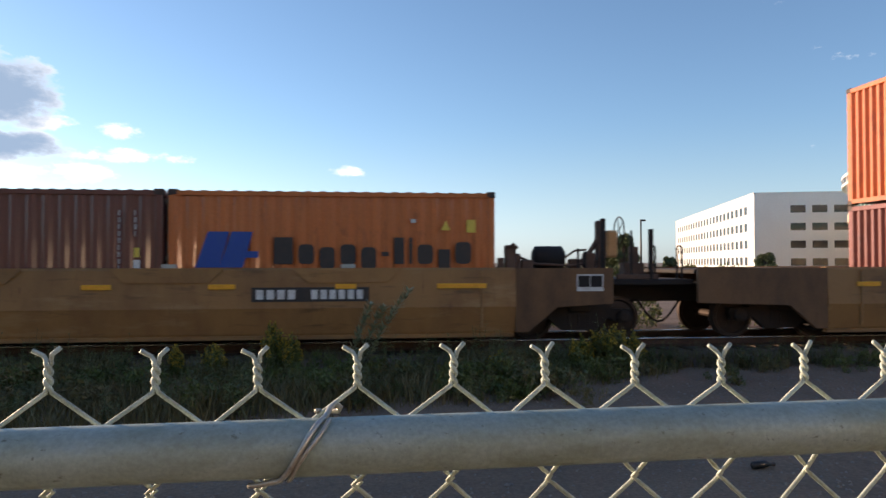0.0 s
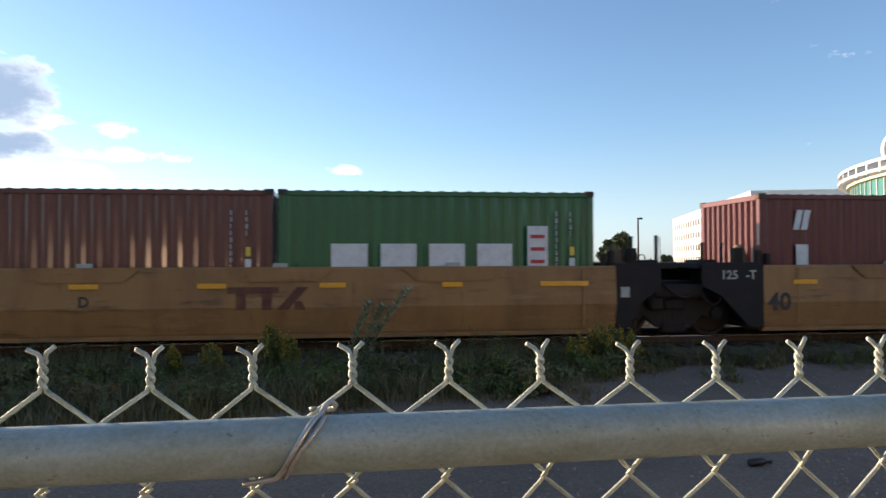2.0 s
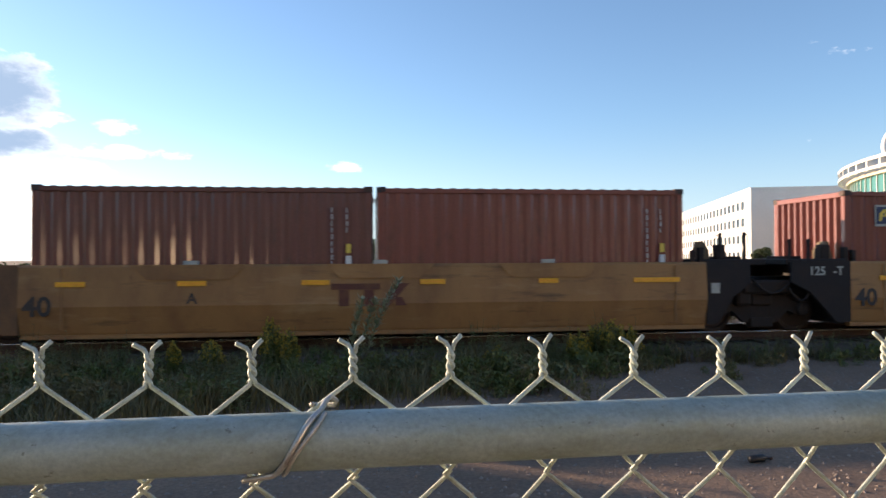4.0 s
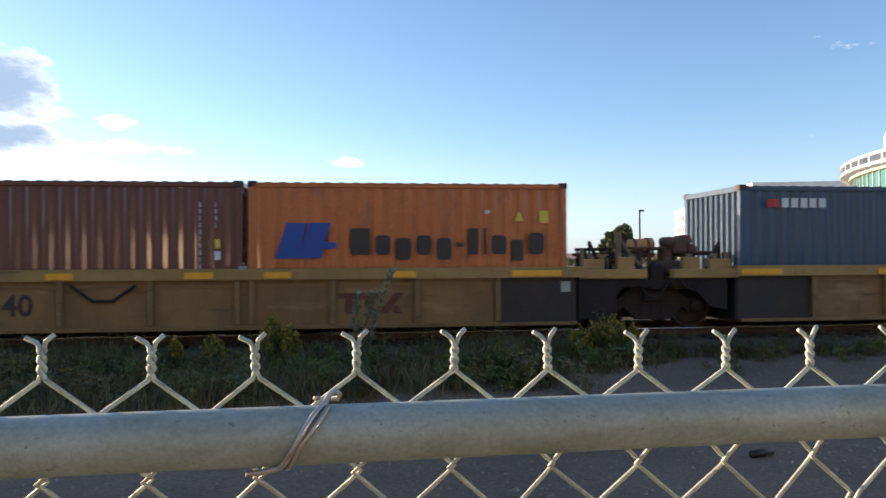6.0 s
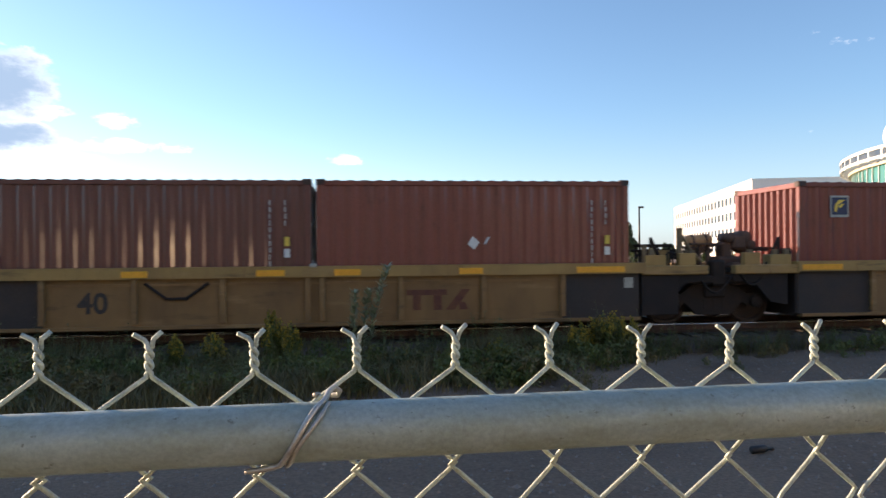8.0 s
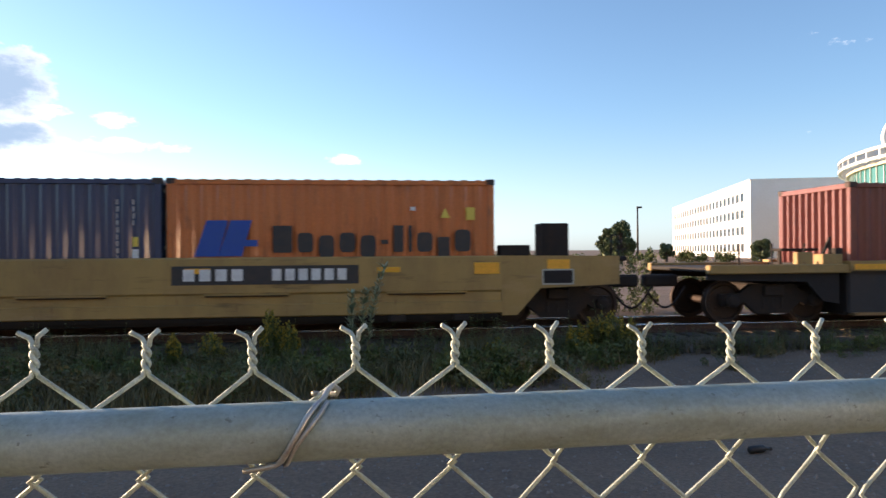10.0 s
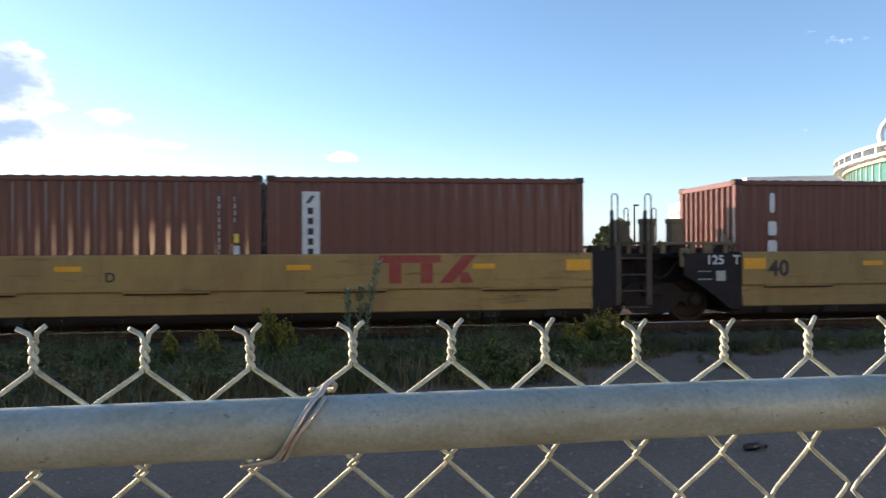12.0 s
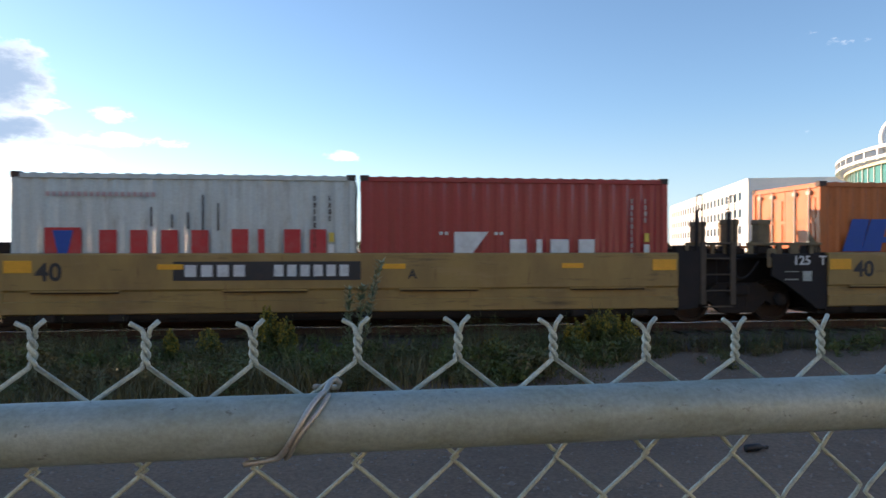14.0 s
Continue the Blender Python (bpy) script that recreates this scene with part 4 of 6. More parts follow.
def car_a(letter, ends=(), number=False, bogie=1.35):
    """Smooth-sided articulated well with black ends. Origin at mid length, track centre, rail top."""
    car = thing("well_car", "weathered yellow smooth-sided well car with black ends", "train car", "well cars of the train")
    prof = [(1.27, 0.22), (1.27, 1.43), (1.42, 1.43), (1.46, 1.39), (1.505, 0.70), (1.49, 0.64), (1.40, 0.24), (1.38, 0.20)]
    both("side_sheet", lambda s: side_sheet(prof, -6.17, 6.43, s), M_CARYELLOW, car)
    part("well_floor", soft_box(-6.3, 6.3, -1.3, 1.3, 0.16, 0.26, 0.02), M_CARBLACK, car)
    both("bottom_sill", lambda s: side_sheet([(1.28, 0.13), (1.28, 0.20), (1.42, 0.20), (1.42, 0.13)], -6.15, 6.4, s), M_CARYELLOW, car)
    for x in (-5.45, 5.78):
        part("seam_rib", soft_box(x - 0.02, x + 0.02, -1.512, -1.49, 0.3, 1.37, 0.005), M_CARYELLOW, car)
    for x in (-3.3, 0.1, 3.3):
        trapezoid(car, x, 1.425, 2.0, -1.492, M_CARYELLOW)
        part("container_guide", soft_box(x - 0.13, x + 0.13, -1.36, -1.28, 1.42, 1.50, 0.01), M_PLACARD, car, "pale steel container guide")
    for x, w in ((-5.3, 0.5), (-3.25, 0.5), (-1.08, 0.5), (1.06, 0.47), (3.26, 0.38), (5.4, 0.93)):
        part("reflector", soft_box(x - w / 2, x + w / 2, -1.513, -1.498, 1.05, 1.14, 0.003), M_TAB, car, "yellow reflective strip")
    if number:
        small_plate(car, -0.62 + 2.2, -1.503, 0.82, 2.10, 0.26, M_LETTER_K, "black number panel")
        stripes(car, 1.66, -1.509, 0.865, 0.75, 0.17, 4, M_LETTER_W, "pale letter-sized bars", 0.3)
        stripes(car, 2.64, -1.509, 0.865, 0.98, 0.17, 6, M_LETTER_W, "pale letter-sized bars", 0.3)
    else:
        logo_bars(car, -0.80, -1.503, 0.66, 1.42, 0.41, M_CARLOGO)
        writing("40", 0.48, M_LETTER_K, car, -5.85, -1.505, 0.55)
    if letter:
        writing(letter, 0.26, M_LETTER_K, car, -3.25, -1.505, 0.74)
    for e in (-1, 1):
        x = -6.17 if e < 0 else 6.43
        part("bulkhead", soft_box(min(x, x + e * 0.06), max(x, x + e * 0.06), -1.44, 1.44, 0.22, 1.42, 0.01), M_CARBLACK, car)
        reach = 1.9 if e > 0 else 2.7
        if e in ends:
            for s in (-1, 1):
                bm = bmesh.new()
                prism(bm, [(x, 0.22), (x + e * 0.25, 0.22), (x + e * 0.8, 0.68), (x + e * reach, 0.74), (x + e * reach, 1.42), (x, 1.42)], "y", s * 1.44 - 0.04, s * 1.44 + 0.04)
                part("end_sheet", bm, M_ENDBROWN, car, "grimy brown end sheet")
            part("end_platform", soft_box(min(x, x + e * reach), max(x, x + e * reach), -1.38, 1.38, 1.30, 1.39, 0.02), M_CARBLACK, car)
            tail = x + e * reach
            part("buffer_platform", soft_box(min(tail, tail + e * 1.0), max(tail, tail + e * 1.0), -1.3, 1.3, 1.08, 1.20, 0.02), M_CARBLACK, car)
            part("draft_sill", soft_box(min(x, tail + e * 0.9), max(x, tail + e * 0.9), -0.45, 0.45, 0.72, 1.1, 0.03), M_CARBLACK, car)
            if e > 0:
                small_plate(car, x + 1.18, -1.482, 0.98, 0.52, 0.32, M_LETTER_W, "white framed panel")
                for k in (0, 1):
                    small_plate(car, x + 1.205 + 0.245 * k, -1.488, 1.06, 0.225, 0.215, M_CARBLACK, "dark square")
            build_truck(car, x + e * bogie)
            coupler(car, tail + e * 0.9, e)
            if e < 0:
                for k in (3.0, 3.55):
                    post_loop(car, x - k, -1.2, 1.2, 1.85, 0.1, 0.02)
                continue
            tank = bmesh.new()
            tube(tank, [(x + 0.52, -0.7, 1.62), (x + 0.57, -0.7, 1.62), (x + 1.1, -0.7, 1.62), (x + 1.15, -0.7, 1.62)], [0.16, 0.235, 0.235, 0.16], 16)
            part("air_tank", tank, M_CARBLACK, car, "black round air tank", smooth=True)
            for k0, k1, z1, y0 in ((-0.30, -0.20, 1.62, -1.36), (-0.16, 0.04, 1.86, -1.34), (0.06, 0.16, 1.70, -1.2), (0.20, 0.44, 1.58, -1.1), (1.20, 1.42, 1.60, -1.0), (1.45, 1.66, 1.72, -1.15)):
                part("bracket", soft_box(x + k0, x + k1, y0, y0 + 0.2, 1.38, z1, 0.02), M_GEAR, car, "rusty brown bracket")
            bm = bmesh.new()
            tube(bm, [(x - 0.12, -1.36, 1.80), (x - 0.02, -1.36, 1.88), (x + 0.06, -1.36, 1.80)], 0.03, 6)
            tube(bm, [(x + 0.1, -1.0, 1.66), (x + 0.5, -1.0, 1.50), (x + 1.2, -1.05, 1.46), (x + 1.7, -1.1, 1.55)], 0.028, 6)
            tube(bm, [(x + 1.12, -0.9, 1.62), (x + 1.32, -0.9, 1.76), (x + 1.56, -0.9, 1.78)], 0.024, 6)
            part("pipe_run", bm, M_GEAR, car, "bent brake pipes", smooth=True)
            part("brake_column", soft_box(x + 1.74, x + 1.88, -1.05, -0.85, 1.38, 2.36, 0.03), M_GEAR, car, "rusty upright brake column")
            # The housing's sunlit look is in its colour.
            part("brake_housing", soft_box(x + 1.92, x + 2.14, -1.1, -0.85, 1.62, 2.16, 0.04), M_SUNLITSTEEL, car, "brake housing with a sunlit tan in its colour")
            bm = bmesh.new()
            tube(bm, [(x + 1.30, -0.95, 1.38), (x + 1.62, -0.95, 1.74), (x + 1.80, -0.95, 2.02)], 0.05, 6)
            part("brake_stand", bm, M_GEAR, car, "slanted steel brake stand")
            plates("bracket", [(x + 2.3, x + 2.72, -1.0, -0.7, 1.2, 1.52), (x + 2.46, x + 2.62, -0.95, -0.8, 1.5, 1.84), (x + 2.05, x + 2.9, -1.28, -1.2, 1.2, 1.30)], M_GEAR, car, "rusty brown bracket")
            for k, z in ((1.28, 1.8), (1.42, 1.74), (1.78, 2.38), (2.35, 2.15), (2.75, 2.18)):
                post_loop(car, x + k, -1.25, 1.2, z, r=0.05 if k in (1.78, 2.75) else 0.022)
            brake_wheel(car, x + 2.2, -1.0, 2.16)
        else:
            for s in (-1, 1):
                bm = bmesh.new()
                if e < 0:
                    prism(bm, [(x, 0.22), (x - 0.30, 0.22), (x - 0.85, 0.82), (x - 1.25, 1.02), (x - 1.25, 1.44), (x, 1.44)], "y", s * 1.44 - 0.04, s * 1.44 + 0.04)
                else:
                    prism(bm, [(x, 0.22), (x + 0.22, 0.22), (x + 0.55, 0.75), (x + 0.9, 1.0), (x + 0.9, 1.40), (x, 1.40)], "y", s * 1.44 - 0.04, s * 1.44 + 0.04)
                part("end_sheet", bm, M_CARBLACK, car, "black slanted end sheet")
            part("end_platform", soft_box(min(x, x + e * 1.30), max(x, x + e * 1.30), -1.38, 1.38, 1.36, 1.485, 0.02), M_CARBLACK, car)
            plates("bracket", [(x + e * 0.40 - 0.09, x + e * 0.40 + 0.09, -1.3, -1.1, 1.48, 1.77), (x + e * 0.85 - 0.2, x + e * 0.85 + 0.2, -0.9, -0.3, 1.48, 1.54)], M_BOGIE, car)
            plates("bracket", [(x - e * 0.07, x + e * 0.02, -1.34, -1.2, 1.40, 1.72), (x - e * 0.24, x - e * 0.15, -1.34, -1.24, 1.42, 1.66)], M_BOGIE, car, "rusty brown bracket")
            bm = bmesh.new()
            prism(bm, [(x + e * 0.02, 1.48), (x + e * 0.30, 1.48), (x + e * 0.30, 1.66), (x + e * 0.18, 1.84), (x + e * 0.12, 1.84)], "y", -1.0, -0.75)
            part("gusset", bm, M_DUSTTAN, car, "dusty tan hinge gusset")
            for k, z, wide in ((0.37, 2.0, -0.10), (0.88, 2.02, 0.08)) if e > 0 else ((-1.18, 1.88, -0.08), (-0.78, 1.88, 0.08)):
                plates("rail_post", [(x + k - 0.028, x + k + 0.028, -1.33, -1.27, 1.48, z)], M_CARBLACK, car, "black upright post", 0.008)
                bm = bmesh.new()
                tube(bm, [(x + k, -1.3, z - 0.05), (x + k + wide * 0.8, -1.3, z - 0.04), (x + k + wide, -1.3, z - 0.09), (x + k + wide, -1.3, 1.56), (x + k, -1.3, 1.52)], 0.009, 6)
                part("handrail", bm, M_CARBLACK, car, "thin bent grab rail")
            if e < 0:
                writing("125", 0.24, M_PLACARD, car, -6.88, -1.485, 1.16, "pale painted writing")
                writing("-T", 0.24, M_PLACARD, car, -6.43, -1.485, 1.16, "pale painted writing")
                build_truck(car, -7.85)
                part("center_sill", soft_box(-8.6, -6.2, -0.45, 0.45, 0.72, 1.10, 0.04), M_CARBLACK, car, "black articulated joint")
                part("brake_rigging", soft_box(-8.35, -7.3, -1.3, -1.15, 0.78, 1.06, 0.05), M_BOGIE, car)
                part("brake_beam", soft_box(-8.5, -7.2, -0.8, 0.8, 0.3, 0.62, 0.05), M_BOGIE, car)
                part("spring_plank", soft_box(-8.1, -7.6, -1.14, -0.9, 0.1, 0.3, 0.03), M_BOGIE, car)
                hose(car, -8.2, -1.36, 1.1, 0.9, 0.3)
                hose(car, -7.4, -1.36, 0.9, 0.5, 0.25)
                post_loop(car, -7.62, 1.2, 0.9, 1.66, 0.16, 0.012)
                if letter == "D":
                    sunlit_rigging(car, x)
            else:
                part("center_sill", soft_box(6.4, 7.2, -0.7, 0.7, 0.5, 1.12, 0.04), M_CARBLACK, car, "black articulated joint")
                part("brake_rigging", soft_box(7.2, 7.5, -1.25, -1.05, 0.55, 1.15, 0.05), M_BOGIE, car)
                small_plate(car, 6.52, -1.482, 0.82, 0.17, 0.2, M_PLACARD, "pale square placard")
    return car


def joint_rigging(car, x):
    """Air reservoir on a cradle and a cluster of valves over the joint before a car's rear end."""
    x += 0.30
    tank = bmesh.new()
    tube(tank, [(x - 2.14, -0.35, 1.66), (x - 2.10, -0.35, 1.66), (x - 1.60, -0.35, 1.70), (x - 1.56, -0.35, 1.70)], [0.07, 0.135, 0.135, 0.07], 16)
    # Reservoir coloured as if the sun reached it.
    t = part("air_tank", tank, M_SUNLITSTEEL, car, "air reservoir in a sunlit orange-brown colour", smooth=True)
    for k in (-2.0, -1.72):
        strap = bmesh.new()
        tube(strap, [(x + k - 0.02, -0.35, 1.664 + 0.08 * (k + 2.1)), (x + k + 0.02, -0.35, 1.667 + 0.08 * (k + 2.1))], 0.143, 16)
        part("strap", strap, M_GEAR, t, "rusty strap", smooth=True)
    part("tank_cradle", soft_box(x - 2.1, x - 1.6, -0.5, -0.2, 1.42, 1.53, 0.02), M_DUSTTAN, car)
    pipe = bmesh.new()
    tube(pipe, [(x - 2.35, -0.6, 1.55), (x - 1.95, -0.62, 1.52), (x - 1.6, -0.62, 1.60), (x - 1.3, -0.62, 1.55), (x - 0.3, -0.62, 1.52)], 0.026, 6)
    tube(pipe, [(x - 2.1, -0.66, 1.20), (x - 2.05, -0.66, 1.45), (x - 1.7, -0.66, 1.50)], 0.024, 6)
    part("pipe_run", pipe, M_GEAR, car, "bent brake pipes", smooth=True)
    for a, b, y0, y1, z0, z1 in ((-1.62, -1.38, -0.9, -0.6, 1.28, 1.66), (-1.42, -1.12, -1.0, -0.7, 1.50, 1.80), (-1.20, -1.02, -0.85, -0.55, 1.42, 1.68), (-1.75, -1.05, -0.95, -0.5, 1.14, 1.36)):
        part("valve_block", soft_box(x + a, x + b, y0, y1, z0, z1, 0.05), M_GEAR, car, "grimy valve casting")
    for a, z, r in ((-1.47, 1.74, 0.10), (-1.15, 1.76, 0.12), (-1.02, 1.60, 0.09)):
        cap = bmesh.new()
        tube(cap, [(x + a, -0.98, z), (x + a, -0.60, z)], r, 14)
        part("valve_cap", cap, M_GEAR, car, smooth=True)
    part("joint_mast", soft_box(x - 1.62, x - 1.28, -1.30, -0.95, 0.80, 1.24, 0.06), M_GEAR, car, "grimy upright casting at the joint")


def deck_fittings(car, x):
    """Tan posts, brace and a low framed step over a car's front end."""
    for a, b, z1 in ((0.06, 0.14, 1.60), (0.20, 0.30, 1.52), (0.78, 0.89, 1.93), (1.02, 1.10, 1.48)):
        part("deck_post", soft_box(x + a, x + b, -1.32, -1.24, 1.14, z1, 0.008), M_DUSTTAN, car, "dusty tan upright post")
    brace = bmesh.new()
    tube(brace, [(x + 0.86, -1.26, 1.82), (x + 1.05, -1.26, 1.52), (x + 1.28, -1.26, 1.28)], 0.035, 6)
    part("brace", brace, M_DUSTTAN, car, "slanted tan brace")
    step = part("step_frame", soft_box(x + 0.22, x + 0.80, -1.05, -0.45, 1.56, 1.62, 0.01), M_BOGIE, car, "dark framed step")
    for lx in (0.26, 0.74):
        for ly in (-1.02, -0.50):
            part("step_leg", soft_box(x + lx - 0.02, x + lx + 0.02, ly - 0.02, ly + 0.02, 1.14, 1.56, 0.005), M_BOGIE, step)
    part("step_plate", soft_box(x + 0.40, x + 0.72, -1.08, -1.04, 1.22, 1.50, 0.008), M_CARYELLOW2, car, "dull yellow plate")


def step_table(car, x, e):
    """A thin flat tread on a post over the joint, and on rear ends a braced post beside it."""
    a, b = (x + 1.18, x + 1.86) if e > 0 else (x - 1.52, x - 0.70)
    table = part("step_table", soft_box(a, b, -1.1, -0.75, 1.60, 1.635, 0.008), M_GEAR, car, "thin flat step tread")
    for k in (0.35, 0.62):
        lx = a + (b - a) * k
        part("step_leg", soft_box(lx - 0.03, lx + 0.03, -0.98, -0.90, 1.12, 1.60, 0.008), M_GEAR, table)
    part("valve_block", soft_box(a + 0.06, a + 0.28, -0.9, -0.6, 1.14, 1.42, 0.04), M_GEAR, car, "grimy valve casting")
    if e < 0:
        part("deck_post", soft_box(x - 0.74, x - 0.66, -1.32, -1.24, 1.14, 1.80, 0.008), M_DUSTTAN, car, "dusty tan upright post")
        bm = bmesh.new()
        tube(bm, [(x - 0.70, -1.28, 1.76), (x - 0.86, -1.28, 1.58), (x - 1.02, -1.28, 1.42)], 0.03, 6)
        part("brace", bm, M_DUSTTAN, car, "slanted tan brace")


def sunlit_rigging(car, x):
    """Tan brake gear that fills the rear end under the container's overhang, sunlight put into its colour."""
    for a, b, z0, z1, mat in ((-1.66, -1.28, 1.60, 1.74, M_SUNLITSTEEL), (-1.20, -0.98, 1.46, 1.66, M_BOGIE), (-0.92, -0.62, 1.48, 1.78, M_CARYELLOW2), (-0.58, -0.10, 1.48, 1.62, M_DUSTTAN), (-0.30, -0.08, 1.60, 1.80, M_DUSTTAN)):
        part("valve_block", soft_box(x + a, x + b, -1.05, -0.55, z0, z1, 0.03), mat, car, "brake gear casting")
    bm = bmesh.new()
    tube(bm, [(x - 1.7, -1.0, 1.55), (x - 1.3, -1.05, 1.57), (x - 0.9, -1.08, 1.70), (x - 0.5, -1.08, 1.72), (x - 0.05, -1.05, 1.70)], 0.03, 6)
    tube(bm, [(x - 1.5, -1.1, 1.50), (x - 1.1, -1.12, 1.60), (x - 0.6, -1.1, 1.64)], 0.022, 6)
    part("pipe_run", bm, M_SUNLITSTEEL, car, "bent brake pipes", smooth=True)


def car_b(letter, ends=(), number=False):
    """Ribbed well with a flat protruding top sill and grey end panels."""
    car = thing("well_car", "weathered yellow well car with ribbed sides and flat top sill", "train car", "well cars of the train")
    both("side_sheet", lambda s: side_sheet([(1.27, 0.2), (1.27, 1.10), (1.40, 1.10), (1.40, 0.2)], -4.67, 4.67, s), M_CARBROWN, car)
    for s in (-1, 1):
        for x0, x1 in ((-6.25, -4.67), (4.67, 6.2)):
            part("end_panel", soft_box(x0, x1, min(s * 1.27, s * 1.405), max(s * 1.27, s * 1.405), 0.2, 1.08, 0.01), M_GREYPANEL, car, "dark grey side panel")
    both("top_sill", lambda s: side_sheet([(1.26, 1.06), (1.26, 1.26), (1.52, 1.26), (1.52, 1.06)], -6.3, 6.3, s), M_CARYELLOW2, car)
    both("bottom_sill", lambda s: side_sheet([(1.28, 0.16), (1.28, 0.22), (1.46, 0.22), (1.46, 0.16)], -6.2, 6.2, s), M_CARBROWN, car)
    for x in (-4.67, -3.12, -1.6, -0.10, 0.16, 1.6, 3.15, 4.67):
        for s in (-1, 1):
            part("side_rib", soft_box(x - 0.05, x + 0.05, min(s * 1.4, s * 1.49), max(s * 1.4, s * 1.49), 0.26, 1.06, 0.008), M_CARBROWN, car)
    both("fold_line", lambda s: side_sheet([(1.40, 0.93), (1.40, 0.97), (1.43, 0.97), (1.43, 0.93)], -4.67, 4.67, s), M_CARBROWN, car)
    part("well_floor", soft_box(-6.3, 6.3, -1.3, 1.3, 0.16, 0.26, 0.02), M_CARBLACK, car)
    for x, w in ((-5.8, 0.85), (-3.1, 0.45), (-0.75, 0.5), (0.62, 0.48), (2.9, 0.45), (5.4, 0.95)):
        part("reflector", soft_box(x - w / 2, x + w / 2, -1.532, -1.518, 1.085, 1.20, 0.003), M_TAB, car, "yellow reflective strip")
    part("container_guide", soft_box(-0.06, 0.06, -1.53, -1.3, 1.24, 1.31, 0.01), M_PLACARD, car, "pale steel container guide")
    if number:
        small_plate(car, -3.1, -1.403, 0.42, 1.15, 0.26, M_LETTER_K, "black number panel")
        stripes(car, -2.95, -1.409, 0.46, 0.95, 0.17, 6, M_LETTER_W, "pale letter-sized bars", 0.3)
        writing("40", 0.52, M_LETTER_K, car, 0.94, -1.405, 0.46)
    else:
        writing("40", 0.52, M_LETTER_K, car, -3.84, -1.405, 0.46)
        logo_bars(car, 1.70, -1.403, 0.42, 1.2, 0.38, M_CARLOGO)
        pts = [(-2.95, 0.98), (-2.58, 0.70), (-2.24, 0.70), (-1.85, 0.98)]
        bm = bmesh.new()
        tube(bm, [(x, -1.44, z) for x, z in pts], 0.03, 6)
        part("bent_bar", bm, M_CARBLACK, car, "dark bent steel bar")
    for e in (-1, 1):
        x = e * 6.25
        part("bulkhead", soft_box(min(x, x + e * 0.06), max(x, x + e * 0.06), -1.40, 1.40, 0.22, 1.2, 0.01), M_CARBLACK, car)
        reach = 3.0 if e in ends else 1.35
        for s in (-1, 1):
            part("platform_beam", soft_box(min(x, x + e * reach), max(x, x + e * reach), min(s * 1.28, s * 1.48), max(s * 1.28, s * 1.48), 1.02, 1.20, 0.02), M_CARYELLOW2, car)
            bm = bmesh.new()
            prism(bm, [(x + e * 0.2, 1.02), (x + e * 0.2, 0.40), (x + e * 0.55, 0.46), (x + e * 0.9, 0.85), (x + e * reach, 0.9), (x + e * reach, 1.02)], "y", s * 1.34 - 0.03, s * 1.34 + 0.03)
            part("end_sheet", bm, M_CARBLACK, car)
        part("end_platform", soft_box(min(x, x + e * reach), max(x, x + e * reach), -1.28, 1.28, 1.05, 1.14, 0.02), M_CARBLACK, car)
        plates("bracket", [(x + e * 0.32 - 0.22, x + e * 0.32 + 0.22, -1.35, -1.05, 1.18, 1.40), (x + e * 0.95 - 0.17, x + e * 0.95 + 0.17, -1.40, -1.25, 1.14, 1.44)], M_CARYELLOW2, car)
        plates("bracket", [(x + e * 0.12 - 0.06, x + e * 0.12 + 0.06, -1.3, -1.1, 1.2, 1.52), (x + e * 0.62 - 0.42, x + e * 0.62 + 0.42, -0.75, -0.35, 1.46, 1.52), (x + e * 0.5 - 0.03, x + e * 0.5 + 0.03, -0.6, -0.5, 1.1, 1.5), (x + e * 0.95 - 0.03, x + e * 0.95 + 0.03, -0.6, -0.5, 1.1, 1.5)], M_BOGIE, car)
        bm = bmesh.new()
        tube(bm, [(x + e * 0.55, -1.2, 1.16), (x + e * 0.28, -1.2, 1.72)], 0.035, 6)
        tube(bm, [(x + e * 0.28, -1.2, 1.16), (x + e * 0.28, -1.2, 1.75)], 0.03, 6)
        part("brace", bm, M_BOGIE, car, "slanted steel brace")
        if e < 0 and letter in "CE":
            tank = bmesh.new()
            tube(tank, [(x - 0.75, -0.5, 1.50), (x - 0.7, -0.5, 1.50), (x - 0.25, -0.5, 1.50), (x - 0.2, -0.5, 1.50)], [0.1, 0.17, 0.17, 0.1], 14)
            part("air_tank", tank, M_CARBLACK, car, "black round air tank", smooth=True)
        if e in ends:
            build_truck(car, x + e * 1.45)
            coupler(car, x + e * 3.0, e)
            for k in (0.9, 1.6, 2.3):
                post_loop(car, x + e * k, -1.3, 1.18, 1.62, r=0.02)
        elif e < 0:
            build_truck(car, -7.85)
            part("center_sill", soft_box(-8.6, -6.2, -0.7, 0.7, 0.55, 1.08, 0.04), M_CARBLACK, car, "black articulated joint")
            part("brake_beam", soft_box(-8.5, -7.2, -0.8, 0.8, 0.22, 0.6, 0.05), M_BOGIE, car)
            part("brake_rigging", soft_box(-8.45, -7.25, -1.3, -1.18, 0.82, 1.0, 0.04), M_BOGIE, car)
            part("side_bearing", soft_box(-8.0, -7.7, -1.3, -1.1, 0.78, 1.3, 0.04), M_BOGIE, car)
            hose(car, -8.3, -1.34, 1.0, 0.7, 0.35)
            hose(car, -7.5, -1.38, 1.1, 0.6, 0.3)
            if letter in "BD":
                joint_rigging(car, x)
            else:
                step_table(car, x, -1)
